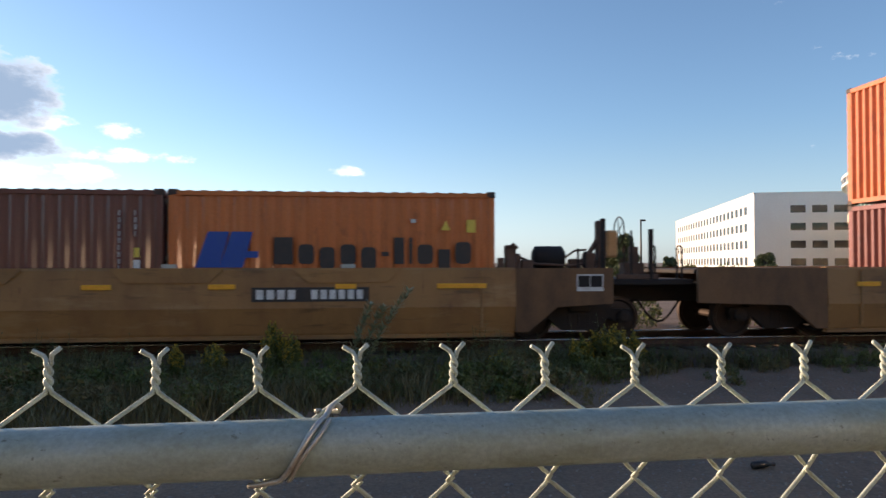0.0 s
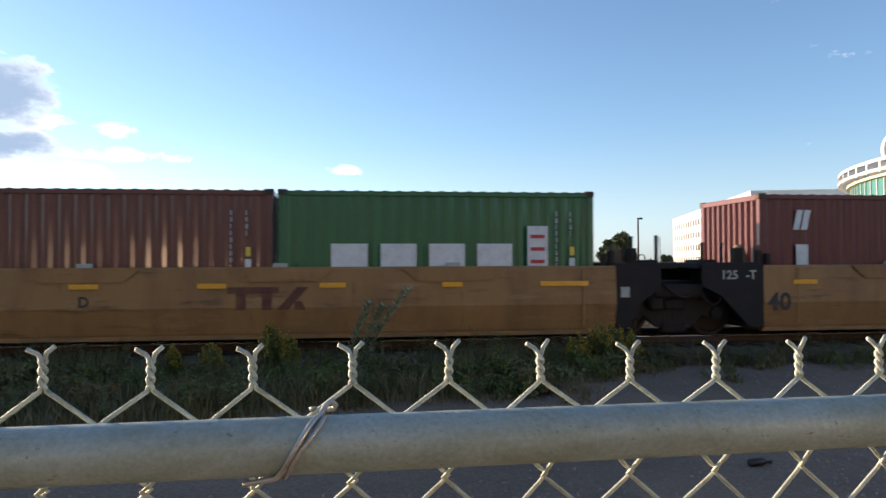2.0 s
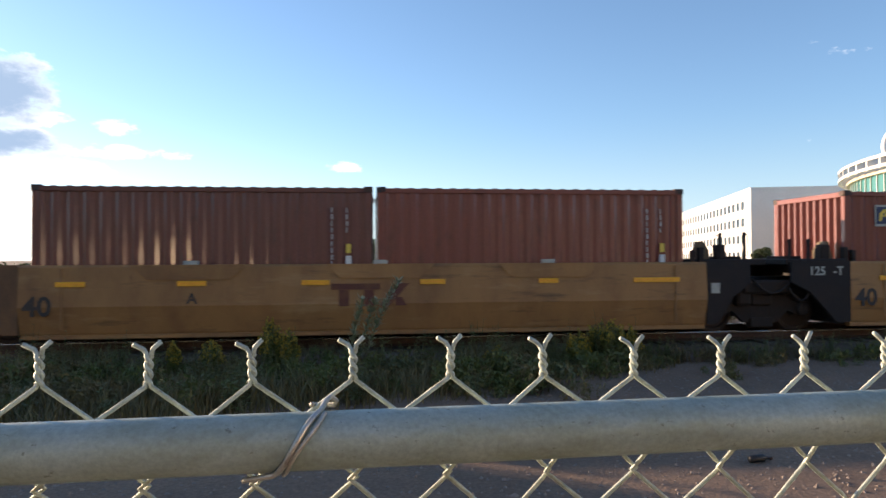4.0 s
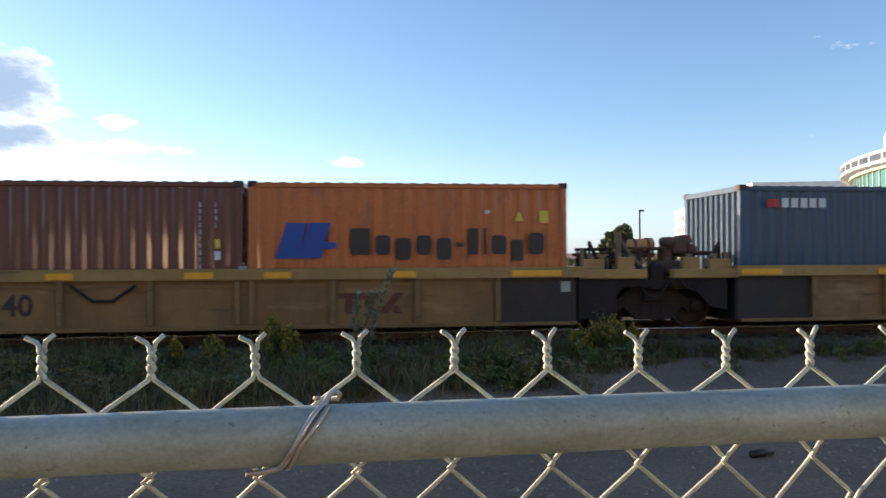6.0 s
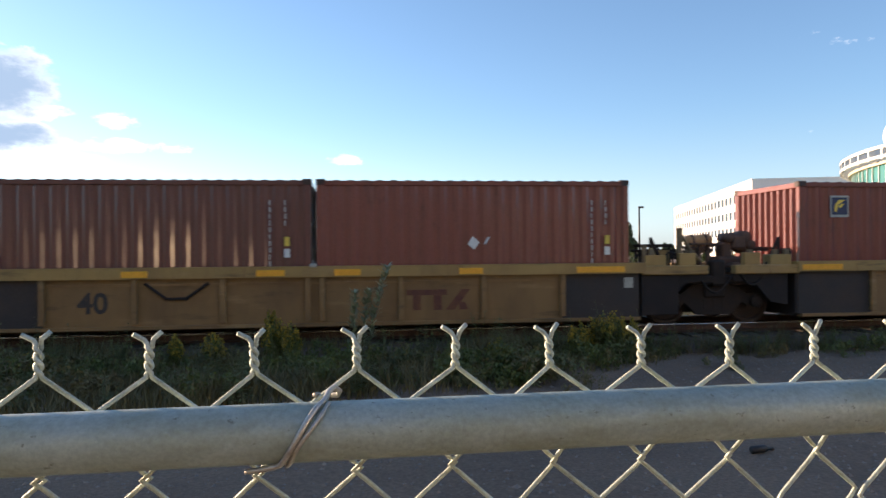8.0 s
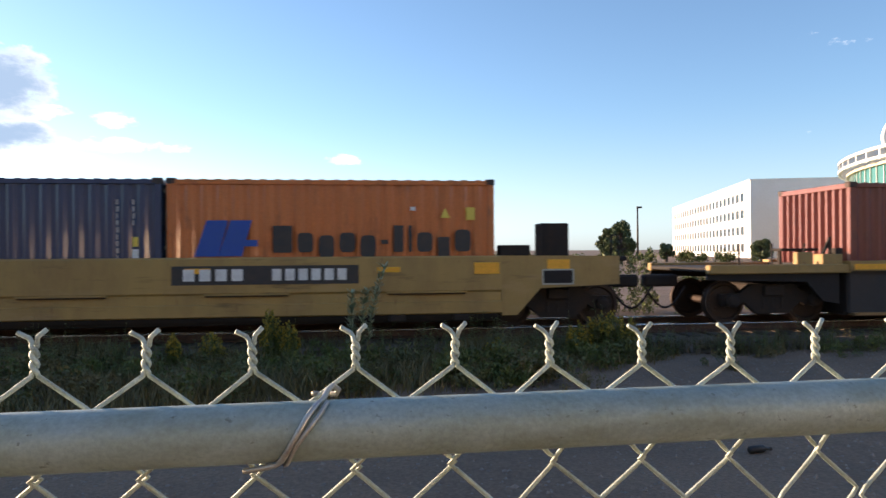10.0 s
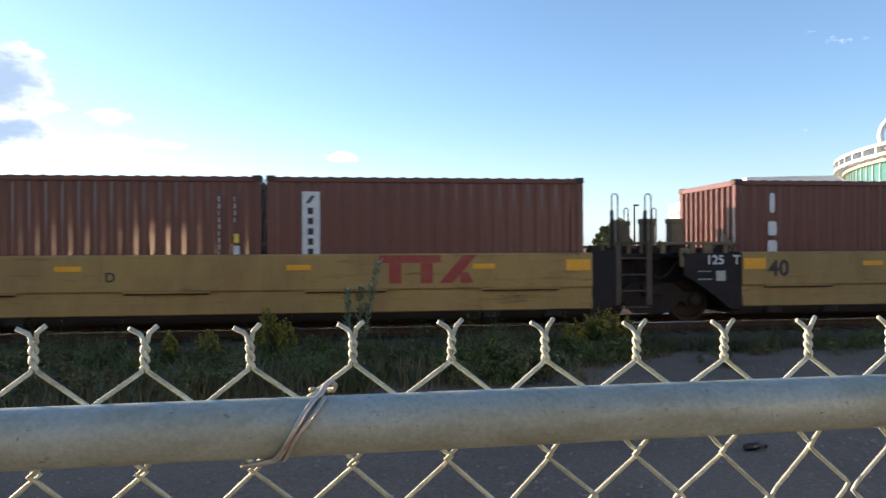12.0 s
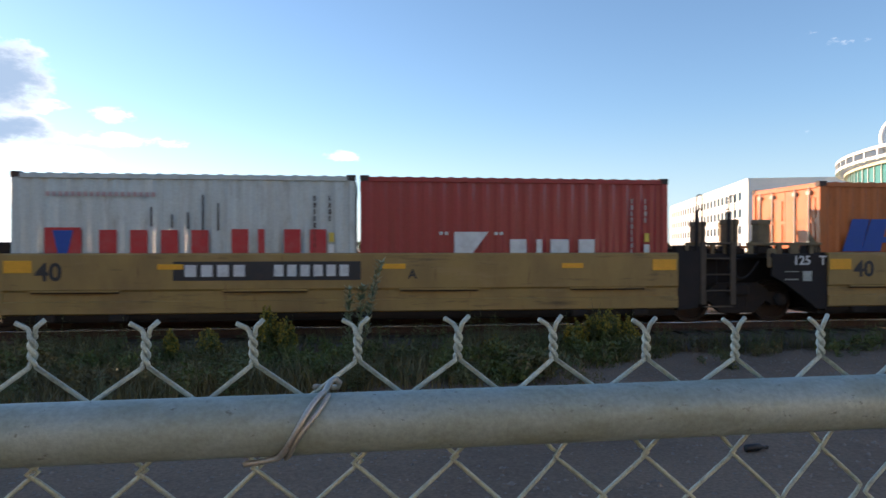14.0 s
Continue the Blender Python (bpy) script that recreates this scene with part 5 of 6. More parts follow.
            for k in (0.18, 0.42, 0.95):
                part("deck_post", soft_box(x - k - 0.05, x - k + 0.05, -1.33, -1.25, 1.14, 1.50, 0.008), M_DUSTTAN, car, "dusty tan upright post")
        else:
            part("center_sill", soft_box(6.2, 7.3, -0.9, 0.9, 0.3, 1.08, 0.04), M_CARBLACK, car, "black articulated joint")
            for k in (0.15, 0.6, 0.85):
                post_loop(car, x + k, -1.22, 1.18, 1.38 + 0.12 * k, 0.12, 0.018)
            bm = bmesh.new()
            tube(bm, [(x + 0.1, -0.9, 1.38), (x + 0.5, -0.95, 1.5), (x + 0.9, -0.9, 1.42), (x + 1.2, -0.9, 1.3)], 0.035, 6)
            tube(bm, [(x + 0.2, -1.0, 1.3), (x + 0.7, -1.05, 1.36), (x + 1.3, -1.0, 1.28)], 0.03, 6)
            part("pipe_run", bm, M_BOGIE, car, "bent brake pipes")
            deck_fittings(car, x)
            step_table(car, x, 1)
            part("side_wall_plate", soft_box(x + 0.05, x + 0.75, -1.40, -1.36, 0.24, 1.02, 0.01), M_CARBLACK, car)
        if e > 0:
            small_plate(car, 5.9, -1.407, 0.78, 0.18, 0.2, M_PLACARD, "pale square placard")
    return car


def end_beams(car, x, legs, a, b):
    """Low tan deck frame along the near edge of a car's end."""
    part("deck_beam", soft_box(x + a, x + b, -1.36, -1.28, 1.565, 1.62, 0.008), M_DUSTTAN, car, "dusty tan deck beam")
    part("deck_beam", soft_box(x + a, x + b, 0.9, 1.0, 1.50, 1.56, 0.008), M_DUSTTAN, car, "dusty tan deck beam")
    for k, w in legs:
        part("deck_leg", soft_box(x + k, x + k + w, -1.35, -1.29, 1.39, 1.57, 0.006), M_DUSTTAN, car, "dusty tan bracket")
        part("bracket", soft_box(x + k - 0.06, x + k + w + 0.10, -0.9, -0.6, 1.39, 1.50, 0.01), M_BOGIE, car)


def car_c(letter, ends=(), number=False):
    """Stepped-side well with ladders and tall grab rails at its black ends."""
    car = thing("well_car", "yellow stepped-side well car with black ends, ladder and grab rails", "train car", "well cars of the train")
    prof = [(1.27, 0.34), (1.27, 1.42), (1.46, 1.42), (1.49, 1.39), (1.49, 0.78), (1.455, 0.74), (1.455, 0.58), (1.49, 0.56), (1.49, 0.36), (1.46, 0.34)]
    both("side_sheet", lambda s: side_sheet(prof, -6.09, 6.16, s), M_CARYELLOW2, car)
    both("bottom_sill", lambda s: side_sheet([(1.2, 0.26), (1.2, 0.34), (1.40, 0.34), (1.40, 0.26)], -6.1, 6.1, s), M_CARBLACK, car)
    part("well_floor", soft_box(-6.2, 6.2, -1.3, 1.3, 0.18, 0.27, 0.02), M_CARBLACK, car)
    if letter == "E":
        bm = bmesh.new()
        tube(bm, [(2.65, -1.5, 0.70), (3.1, -1.51, 0.42), (3.35, -1.51, 0.42), (3.8, -1.5, 0.70)], 0.028, 6)
        part("bent_bar", bm, M_CARBLACK, car, "dark bent steel bar")
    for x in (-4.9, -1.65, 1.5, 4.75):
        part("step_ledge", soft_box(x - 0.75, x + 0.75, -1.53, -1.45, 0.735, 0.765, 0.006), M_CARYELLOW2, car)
        # Thin dark strip that puts the ledge's shadow line into the shape.
        part("ledge_lip", soft_box(x - 0.72, x + 0.72, -1.515, -1.45, 0.712, 0.733, 0.003), M_BOGIE, car, "dark strip drawn in as the shadow under a ledge")
    for x in (-5.4, -4.2, 4.2, 5.4):
        part("foot_pocket", soft_box(x - 0.16, x + 0.16, -1.48, -1.3, 0.20, 0.36, 0.03), M_BOGIE, car, "rusty foot pocket")
    for x, w in ((-5.835, 0.46), (-3.3, 0.44), (0.65, 0.44), (4.05, 0.42), (5.88, 0.48)):
        tall = 0.215 if abs(x) > 5.5 else 0.095
        low = 1.08 if abs(x) > 5.5 else 1.13
        part("reflector", soft_box(x - w / 2, x + w / 2, -1.503, -1.488, low, low + tall, 0.003), M_TAB, car, "yellow reflective strip")
    writing("40", 0.44, M_LETTER_K, car, -5.33, -1.495, 0.945)
    if number:
        small_plate(car, -3.25 if number == "rear" else 0.2, -1.493, 0.93, 3.3, 0.34, M_LETTER_K, "black number panel")
        o = 0.0 if number == "rear" else 3.45
        stripes(car, -3.05 + o, -1.499, 1.0, 1.12, 0.21, 4, M_LETTER_W, "pale letter-sized bars", 0.3)
        stripes(car, -1.5 + o, -1.499, 1.0, 1.4, 0.21, 6, M_LETTER_W, "pale letter-sized bars", 0.3)
    else:
        logo_bars(car, 2.1, -1.493, 0.87, 1.82, 0.52, M_LOGORED)
    if letter:
        writing(letter, 0.24, M_LETTER_K, car, -2.6 if not number else 1.0, -1.495, 0.95)
    for e in (-1, 1):
        x = -6.09 if e < 0 else 6.16
        part("bulkhead", soft_box(min(x, x + e * 0.06), max(x, x + e * 0.06), -1.40, 1.40, 0.3, 1.42, 0.01), M_CARBLACK, car)
        if e in ends:
            for s in (-1, 1):
                bm = bmesh.new()
                prism(bm, [(x, 0.30), (x + e * 0.3, 0.30), (x + e * 0.75, 0.80), (x + e * 2.3, 0.86), (x + e * 2.3, 1.40), (x, 1.42)], "y", s * 1.44 - 0.04, s * 1.44 + 0.04)
                part("end_sheet", bm, M_CARYELLOW2, car)
            part("end_platform", soft_box(min(x, x + e * 2.5), max(x, x + e * 2.5), -1.38, 1.38, 1.30, 1.39, 0.02), M_CARBLACK, car)
            part("reflector", soft_box(x + e * 1.1 - 0.22, x + e * 1.1 + 0.22, -1.492, -1.478, 1.16, 1.34, 0.003), M_TAB, car, "yellow reflective strip")
            small_plate(car, x + e * 1.1 - 0.32, -1.482, 0.86, 0.62, 0.3, M_PLACARD, "pale framed panel")
            small_plate(car, x + e * 1.1 - 0.29, -1.488, 0.89, 0.56, 0.24, M_CARBLACK, "dark panel")
            build_truck(car, x + e * 1.2)
            coupler(car, x + e * 2.5, e)
            plates("equipment_box", [(x + e * 1.2 - 0.28, x + e * 1.2 + 0.28, -0.9, -0.4, 1.39, 2.05)], M_BOGIE, car, "tall grey equipment box")
            plates("bracket", [(x + e * 0.8 - 0.06, x + e * 0.8 + 0.06, -1.2, -1.1, 1.39, 2.0), (x + e * 0.35 - 0.3, x + e * 0.35 + 0.3, -1.1, -0.8, 1.39, 1.62)], M_BOGIE, car)
            post_loop(car, x + e * 2.2, -1.3, 1.39, 1.8, 0.15, 0.016)
            continue
        for s in (-1, 1):
            bm = bmesh.new()
            if e < 0:
                prism(bm, [(x, 0.30), (x - 0.22, 0.30), (x - 0.55, 0.56), (x - 0.92, 0.82), (x - 1.18, 0.96), (x - 1.18, 1.38), (x, 1.38)], "y", s * 1.42 - 0.03, s * 1.42 + 0.03)
            else:
                prism(bm, [(x, 0.30), (x + 0.42, 0.34), (x + 0.48, 0.9), (x + 0.48, 1.46), (x, 1.46)], "y", s * 1.42 - 0.03, s * 1.42 + 0.03)
            part("end_sheet", bm, M_CARBLACK, car, "black end sheet")
        part("end_platform", soft_box(min(x, x + e * 1.25), max(x, x + e * 1.25), -1.36, 1.36, 1.30, 1.40, 0.02), M_CARBLACK, car)
        if e > 0:
            end_beams(car, x, ((0.23, 0.06), (0.43, 0.05), (0.74, 0.08), (1.02, 0.05)), 0.23, 1.3)
        else:
            end_beams(car, x, ((-1.62, 0.10), (-1.02, 0.12), (-0.74, 0.20), (-0.30, 0.07)), -1.65, -0.05)
            bm = bmesh.new()
            prism(bm, [(x - 0.28, 1.42), (x - 0.02, 1.42), (x - 0.04, 1.52), (x - 0.26, 1.78)], "y", -1.3, -1.24)
            part("gusset", bm, M_DUSTTAN, car, "pale tan triangular gusset")
            q = part("hook_plate", soft_box(x - 1.26, x - 1.06, -1.43, -1.37, 1.12, 1.50, 0.03), M_DUSTTAN, car, "tan plate with a round hole")
            # The hole's darkness is a black disc set on the uncut plate.
            bm = bmesh.new()
            tube(bm, [(x - 1.16, -1.44, 1.36), (x - 1.16, -1.40, 1.36)], 0.055, 12)
            part("plate_hole", bm, M_CARBLACK, q, "black disc standing in for a round hole")
        for by in (-1.15, 0.15):
            bx = x + e * 1.24
            q = part("equipment_box", soft_box(bx - 0.125, bx + 0.125, by - 0.12, by + 0.12, 1.4, 2.07, 0.012), M_DUSTTAN, car, "upright tan steel box post")
            part("box_cap", soft_box(bx - 0.14, bx + 0.14, by - 0.135, by + 0.135, 1.98, 2.08, 0.01), M_DUSTTAN, q)
            part("box_foot", soft_box(bx - 0.16, bx + 0.16, by - 0.15, by + 0.15, 1.4, 1.55, 0.015), M_BOGIE, q, "dirty brown foot")
        plates("bracket", [(x + e * 0.2 - 0.16, x + e * 0.2 + 0.16, -1.3, -1.1, 1.38, 1.56), (x + e * 0.8 - 0.25, x + e * 0.8 + 0.25, -1.25, -1.2, 1.42, 1.47)], M_BOGIE, car)
        if e > 0:
            ladder = part("ladder", soft_box(x + 0.47, x + 1.21, -1.45, -1.41, 1.58, 1.62, 0.006), M_LADDER, car, "dull brown side ladder")
            for lx in (x + 0.53, x + 1.15):
                part("stile", soft_box(lx - 0.055, lx + 0.055, -1.47, -1.43, 0.40, 1.63, 0.008), M_LADDER, ladder)
            for k in range(4):
                bm = bmesh.new()
                tube(bm, [(x + 0.54, -1.45, 0.36 + 0.315 * k), (x + 1.14, -1.45, 0.36 + 0.315 * k)], 0.017, 6)
                part("rung", bm, M_LADDER, ladder)
            for px, py in ((0.42, -1.40), (1.09, -1.40)):
                post_loop(car, x + px, py, 1.4, 2.55, 0.12, 0.013)
                plates("rail_post", [(x + px - 0.03, x + px + 0.03, py - 0.03, py + 0.03, 1.38, 2.23)], M_CARBLACK, car, "black upright post", 0.008)
            hose(car, x + 1.1, -1.2, 1.25, 0.75, 0.35)
            part("center_sill", soft_box(6.3, 7.3, -0.9, 0.9, 0.45, 1.30, 0.04), M_CARBLACK, car, "black articulated joint")
        else:
            writing("125", 0.25, M_LETTER_W, car, -6.64, -1.455, 1.18, "white painted writing")
            writing("T", 0.25, M_LETTER_W, car, -6.19, -1.455, 1.18, "white painted letter")
            stripes(car, -7.00, -1.452, 0.87, 0.30, 0.03, 6, M_PLACARD, "small pale bars")
            stripes(car, -7.00, -1.452, 1.03, 0.30, 0.02, 6, M_PLACARD, "small pale bars")
            small_plate(car, -6.62, -1.453, 0.85, 0.19, 0.20, M_PLACARD, "pale square placard")
            for px, wide in ((-1.19, -0.1), (-0.60, 0.1)):
                post_loop(car, x + px, 1.34, 1.4, 2.44, wide, 0.013)
                plates("rail_post", [(x + px - 0.03, x + px + 0.03, 1.31, 1.37, 1.38, 2.14)], M_CARBLACK, car, "black upright post", 0.008)
            build_truck(car, -7.78)
            part("center_sill", soft_box(-8.5, -6.2, -0.6, 0.6, 0.6, 1.30, 0.04), M_CARBLACK, car, "black articulated joint")
    return car


BROWN = "faded brown steel container with white code columns"
# unit: builder, x of the load's rear end at the start, letter, coupled ends, number panel, rear load, front load
P_HAPAG = (M_ORANGE, "orange steel container with blue sign and dark letter bars", marks_hapag)
P_TEX = (M_BROWN, "brown steel container with three stacked white letter bars", marks_tex)
P_CAI = (M_RED, "red steel container with white letter bars and yellow plate", marks_cai)
P_FLAG = (M_RUSTRED, "rust-red steel container with square blue sign", marks_flag)
P_PLAIN = (M_RUSTRED, "rust-red steel container with white code columns", marks_plain)
P_BROWN = (M_BROWN, BROWN, marks_plain)
UNITS = (
    (car_a, -9.697, "B", (1,), True, P_BROWN, P_HAPAG),
    (car_a, -25.397, "C", (), False, (M_MAROON, "maroon steel container with white slanted marks", marks_slashes), P_CAI),
    (car_a, -41.004, "D", (), False, P_TEX, (M_GREEN, "green steel container with large white letter bars", marks_uasc)),
    (car_a, -56.635, "E", (), False, P_FLAG, (M_DKGREEN, "dark green steel container with small white letter bars", marks_capital)),
    (car_a, -72.26, "A", (-1,), False, P_BROWN, P_PLAIN),
    (car_b, -91.836, "B", (1,), True, (M_TEAL, "slate blue steel container with white letter bars", marks_seaco), (M_MAROON, "maroon steel container with white number rows and yellow plates", marks_rows)),
    (car_b, -107.558, "C", (), False, P_TEX, P_HAPAG),
    (car_b, -123.306, "D", (), False, P_FLAG, P_CAI),
    (car_b, -139.050, "E", (), False, P_BROWN, (M_RUSTRED, "rust-red steel container with a torn white patch", marks_patch)),
    (car_b, -154.79, "A", (-1,), False, P_PLAIN, P_BROWN),
    (car_c, -174.335, "B", (1,), "front", (M_NAVY, "navy steel container with yellow letter bars", marks_navy), P_HAPAG),
    (car_c, -189.779, "C", (), False, P_TEX, P_HAPAG),
    (car_c, -205.082, "D", (), False, P_TEX, (M_BROWN, "brown steel container with a white upright panel", marks_strip)),
    (car_c, -220.530, "E", (), False, P_HAPAG, (M_BLUE, "bright blue steel container with white code columns", marks_plain)),
    (car_c, -235.935, "A", (-1,), "rear", (M_WHITE, "dirty white steel container with red letter bars", marks_yang), (M_RED, "red steel container with white letter-like shapes", marks_kline)),
)


def put(ob, x, z):
    ob.matrix_world = pose(x, YC, z)
    MOVERS.append((ob, x, z))


def build_train():
    for make, left, letter, ends, number, rear, front in UNITS:
        mid = left + 6.093
        car = make(letter, ends, number)
        if make is car_c and -1 in ends:
            # Plate added out of view to block low sun through the coupling gap.
            part("end_wall", soft_box(-8.45, -8.37, -1.4, 1.4, 1.38, 2.7, 0.02), M_CARYELLOW2, car, "unseen steel plate added to keep the sun off the lot")
        put(car, mid, 0)
        for k, load in ((-1, rear), (1, front)):
            door = "left" if load is P_HAPAG and make is car_c and letter == "E" else "right"
            put(build_container(load[0], load[1], marks=load[2], door=door), mid + k * 3.064, BASE)
    # the double-stacked cars before and behind
    for left, ends in ((11.61, (-1,)), (-235.935 - 9.3 - 12.19, (1,))):
        mid = left + 6.093
        lead = left > 0
        car = car_a("", ends, True, 0.75 if lead else 1.35)
        if not lead:
            # Second unseen plate, added so no sun patch falls on the gravel.
            part("end_wall", soft_box(9.22, 9.30, -1.3, 1.3, 1.19, 2.7, 0.02), M_CARYELLOW, car, "unseen steel plate added to keep the sun off the lot")
        put(car, mid - (2.4 if lead else 0), 0)
        for k in (-1, 1):
            put(build_container(M_RUSTRED, "rust-red steel container under a stacked one", marks=marks_plain, door="right"), mid + k * 3.064, BASE)
        put(build_container(M_ORANGE, "long orange steel container stacked on two others", 12.19, 2.82, door="right"), mid, BASE + CH + 0.02)


build_train()


SWAY = ((0.0, 23), (0.5, 26), (1.0, 22), (1.5, 26), (2.0, 24), (2.5, 26), (3.0, 23), (4.2, 14), (5.3, 5), (6.0, 9), (6.6, 4), (7.2, 8), (8.0, 5), (9.0, 7), (10.3, 3), (11.0, 6), (12.0, 2), (13.0, 5), (14.0, 3))


def motions():
    seconds = [float(t) for t in range(15)]
    # the tall weed bends in the train's wind, then stands up again
    walk(TALL_WEED, [(t, pose(0.08 - 0.5 * math.sin(radians(lean)), 11.3, ground_height(0.08, 11.3) - 0.02, 0, lean, 0)) for t, lean in SWAY])
    for ob, x, z in MOVERS:
        walk(ob, [(t, pose(x + run(t), YC, z)) for t in seconds])
    for w, dx, car, tx in WHEELS:
        start = next(x for ob, x, z in MOVERS if ob is car) + tx
        # it rolls while it is near the camera
        times = [i * 0.0333333 for i in range(421) if -16 < start + run(i * 0.0333333) < 22]
        rows = {0.0: times[0] if times else 0.0, 14.0: times[-1] if times else 0.0}
        for t in times:
            rows[t] = t
        walk(w, [(t, Matrix.Translation((dx, 0, WHEEL_R)) @ Matrix.Rotation((run(u) / WHEEL_R) % (2 * math.pi), 4, "Y")) for t, u in sorted(rows.items())])
# ---------------- distance ----------------
def cam_place(side, depth):
    """A place so far to the side and ahead along the camera's mean line."""
    a = radians(6.7)
    return Vector((math.sin(a) * depth + math.cos(a) * side, math.cos(a) * depth - math.sin(a) * side, 0))


def build_office():
    corner = Vector((79.4, 132.6, GZ))
    back = Vector((0.284, 0.959, 0)).normalized()
    front = Vector((back.y, -back.x, 0))
    height, storeys = 16.0, 4
    ob = thing("office_building", "white four-storey office building with dark windows", "building")
    ob.matrix_world = Matrix(((front.x, back.x, 0, corner.x), (front.y, back.y, 0, corner.y), (0, 0, 1, GZ), (0, 0, 0, 1)))
    # local x along the shaded front, y along the sunny flank
    long_f, long_b = 90.0, 100.0

    def wall(name, length, windows, w, h, sills, flip):
        bm = bmesh.new()
        cuts = [0.0] + [e for c in windows for e in (c - w / 2, c + w / 2)] + [length]
        rows = [0.0] + [e for z in sills for e in (z, z + h)] + [height]
        t = 0.14

        def pt(u, d, z):
            return (u, d, z) if not flip else (d, u, z)
        for i in range(len(cuts) - 1):
            for j in range(len(rows) - 1):
                hole = i % 2 == 1 and j % 2 == 1
                a, b, lo, hi = cuts[i], cuts[i + 1], rows[j], rows[j + 1]
                if not hole:
                    bm.faces.new([bm.verts.new(pt(*q)) for q in ((a, 0, lo), (b, 0, lo), (b, 0, hi), (a, 0, hi))])
                else:
                    for q in (((a, 0, lo), (a, t, lo), (a, t, hi), (a, 0, hi)), ((b, 0, lo), (b, t, lo), (b, t, hi), (b, 0, hi)), ((a, 0, lo), (b, 0, lo), (b, t, lo), (a, t, lo)), ((a, 0, hi), (b, 0, hi), (b, t, hi), (a, t, hi))):
                        bm.faces.new([bm.verts.new(pt(*v)) for v in q])
        bmesh.ops.remove_doubles(bm, verts=bm.verts[:], dist=0.001)
        return part(name, bm, M_CONCRETE, ob)

    sills_f = [1.25 + 3.6 * k for k in range(4)]
    fw = [8.4 + 4.1 * k for k in range(19)]
    bw = [6.6 + 4.0 * k for k in range(23)]
    wf = wall("front_wall", long_f, fw, 2.9, 1.5, sills_f, False)
    wb = wall("flank_wall", long_b, bw, 2.5, 1.8, sills_f, True)
    pane_f = bmesh.new()
    box(pane_f, -1.45, 1.45, 0.1, 0.13, 0, 1.5)
    pane_f = mesh_of("window", pane_f, M_DARKGLASS)
    pane_b = bmesh.new()
    box(pane_b, 0.1, 0.13, -1.25, 1.25, 0, 1.8)
    pane_b = mesh_of("window", pane_b, M_DARKGLASS)
    for z in sills_f:
        for c in fw:
            part("window", pane_f, M_DARKGLASS, ob, at=(c, 0, z))
        for c in bw:
            part("window", pane_b, M_DARKGLASS, ob, at=(0, c, z))
    bm = bmesh.new()
    box(bm, 0.4, long_f - 0.3, 0.4, long_b - 0.3, height - 1.0, height - 0.6)
    part("roof", bm, M_CONCRETE, ob)
    bm = bmesh.new()
    box(bm, -0.1, 0.35, -0.1, long_b, height, height + 0.25)
    box(bm, 0.35, long_f, -0.1, 0.35, height, height + 0.25)
    part("parapet", bm, M_CONCRETE, ob)
    bm = bmesh.new()
    box(bm, long_f - 0.5, long_f, 0, long_b, 0, height)
    box(bm, 0, long_f, long_b - 0.5, long_b, 0, height)
    part("rear_wall", bm, M_CONCRETE, ob)


build_office()


def build_rear_wall():
    """A plain unseen wall, added to close the place behind the camera and bounce sunlight on the train."""
    bm = bmesh.new()
    box(bm, -260, 260, -12.4, -12.0, GZ - 0.2, 7.0)
    lone("wall_south", bm, M_TAN, "unseen plain olive wall added to bounce sunlight on the train", "wall", kind="structure")


build_rear_wall()


def build_shed():
    """Unseen low building added behind the camera; its mirrored windows, turned to the low sun, throw streaks on the
    containers.
    """
    ob = thing("lot_building", "unseen low building added to mirror sun streaks onto the containers", "building")
    ob.matrix_world = pose(6.6, -7.6, GZ, 0, 0, 50)
    long_f, high, deep = 10.6, 3.9, 3.4
    wall = bmesh.new()
    box(wall, -0.6, long_f, -deep, -0.05, 0, high)
    part("wall", wall, M_TAN, ob)
    roof = soft_box(-0.8, long_f + 0.2, -deep - 0.2, 0.15, high, high + 0.18, 0.03)
    part("roof", roof, M_WHITEMETAL, ob)
    for x0, x1, z0, z1 in SHED_WINDOWS:
        n = max(1, round((x1 - x0) / 0.75))
        w = (x1 - x0) / n
        for k in range(n):
            a = x0 + k * w
            win = part("window", soft_box(a, a + w, -0.06, 0.0, z0 - 0.05, z1 + 0.05, 0.01), M_POLE, ob)
            part("pane", soft_box(a + 0.04, a + w - 0.04, -0.03, 0.006, z0, z1, 0.003), M_MIRRORFILM, win, "sun-reflecting mirrored pane")


build_shed()


def ring(bm, r0, r1, z0, z1, n=72):
    for k in range(n):
        a, b = 2 * math.pi * k / n, 2 * math.pi * (k + 1) / n
        q = [bm.verts.new((r * math.cos(c), r * math.sin(c), z)) for c in (a, b) for r in (r0, r1) for z in (z0, z1)]
        for f in ((0, 1, 5, 4), (2, 6, 7, 3), (0, 4, 6, 2), (1, 3, 7, 5)):
            bm.faces.new([q[i] for i in f])
    bmesh.ops.remove_doubles(bm, verts=bm.verts[:], dist=0.001)


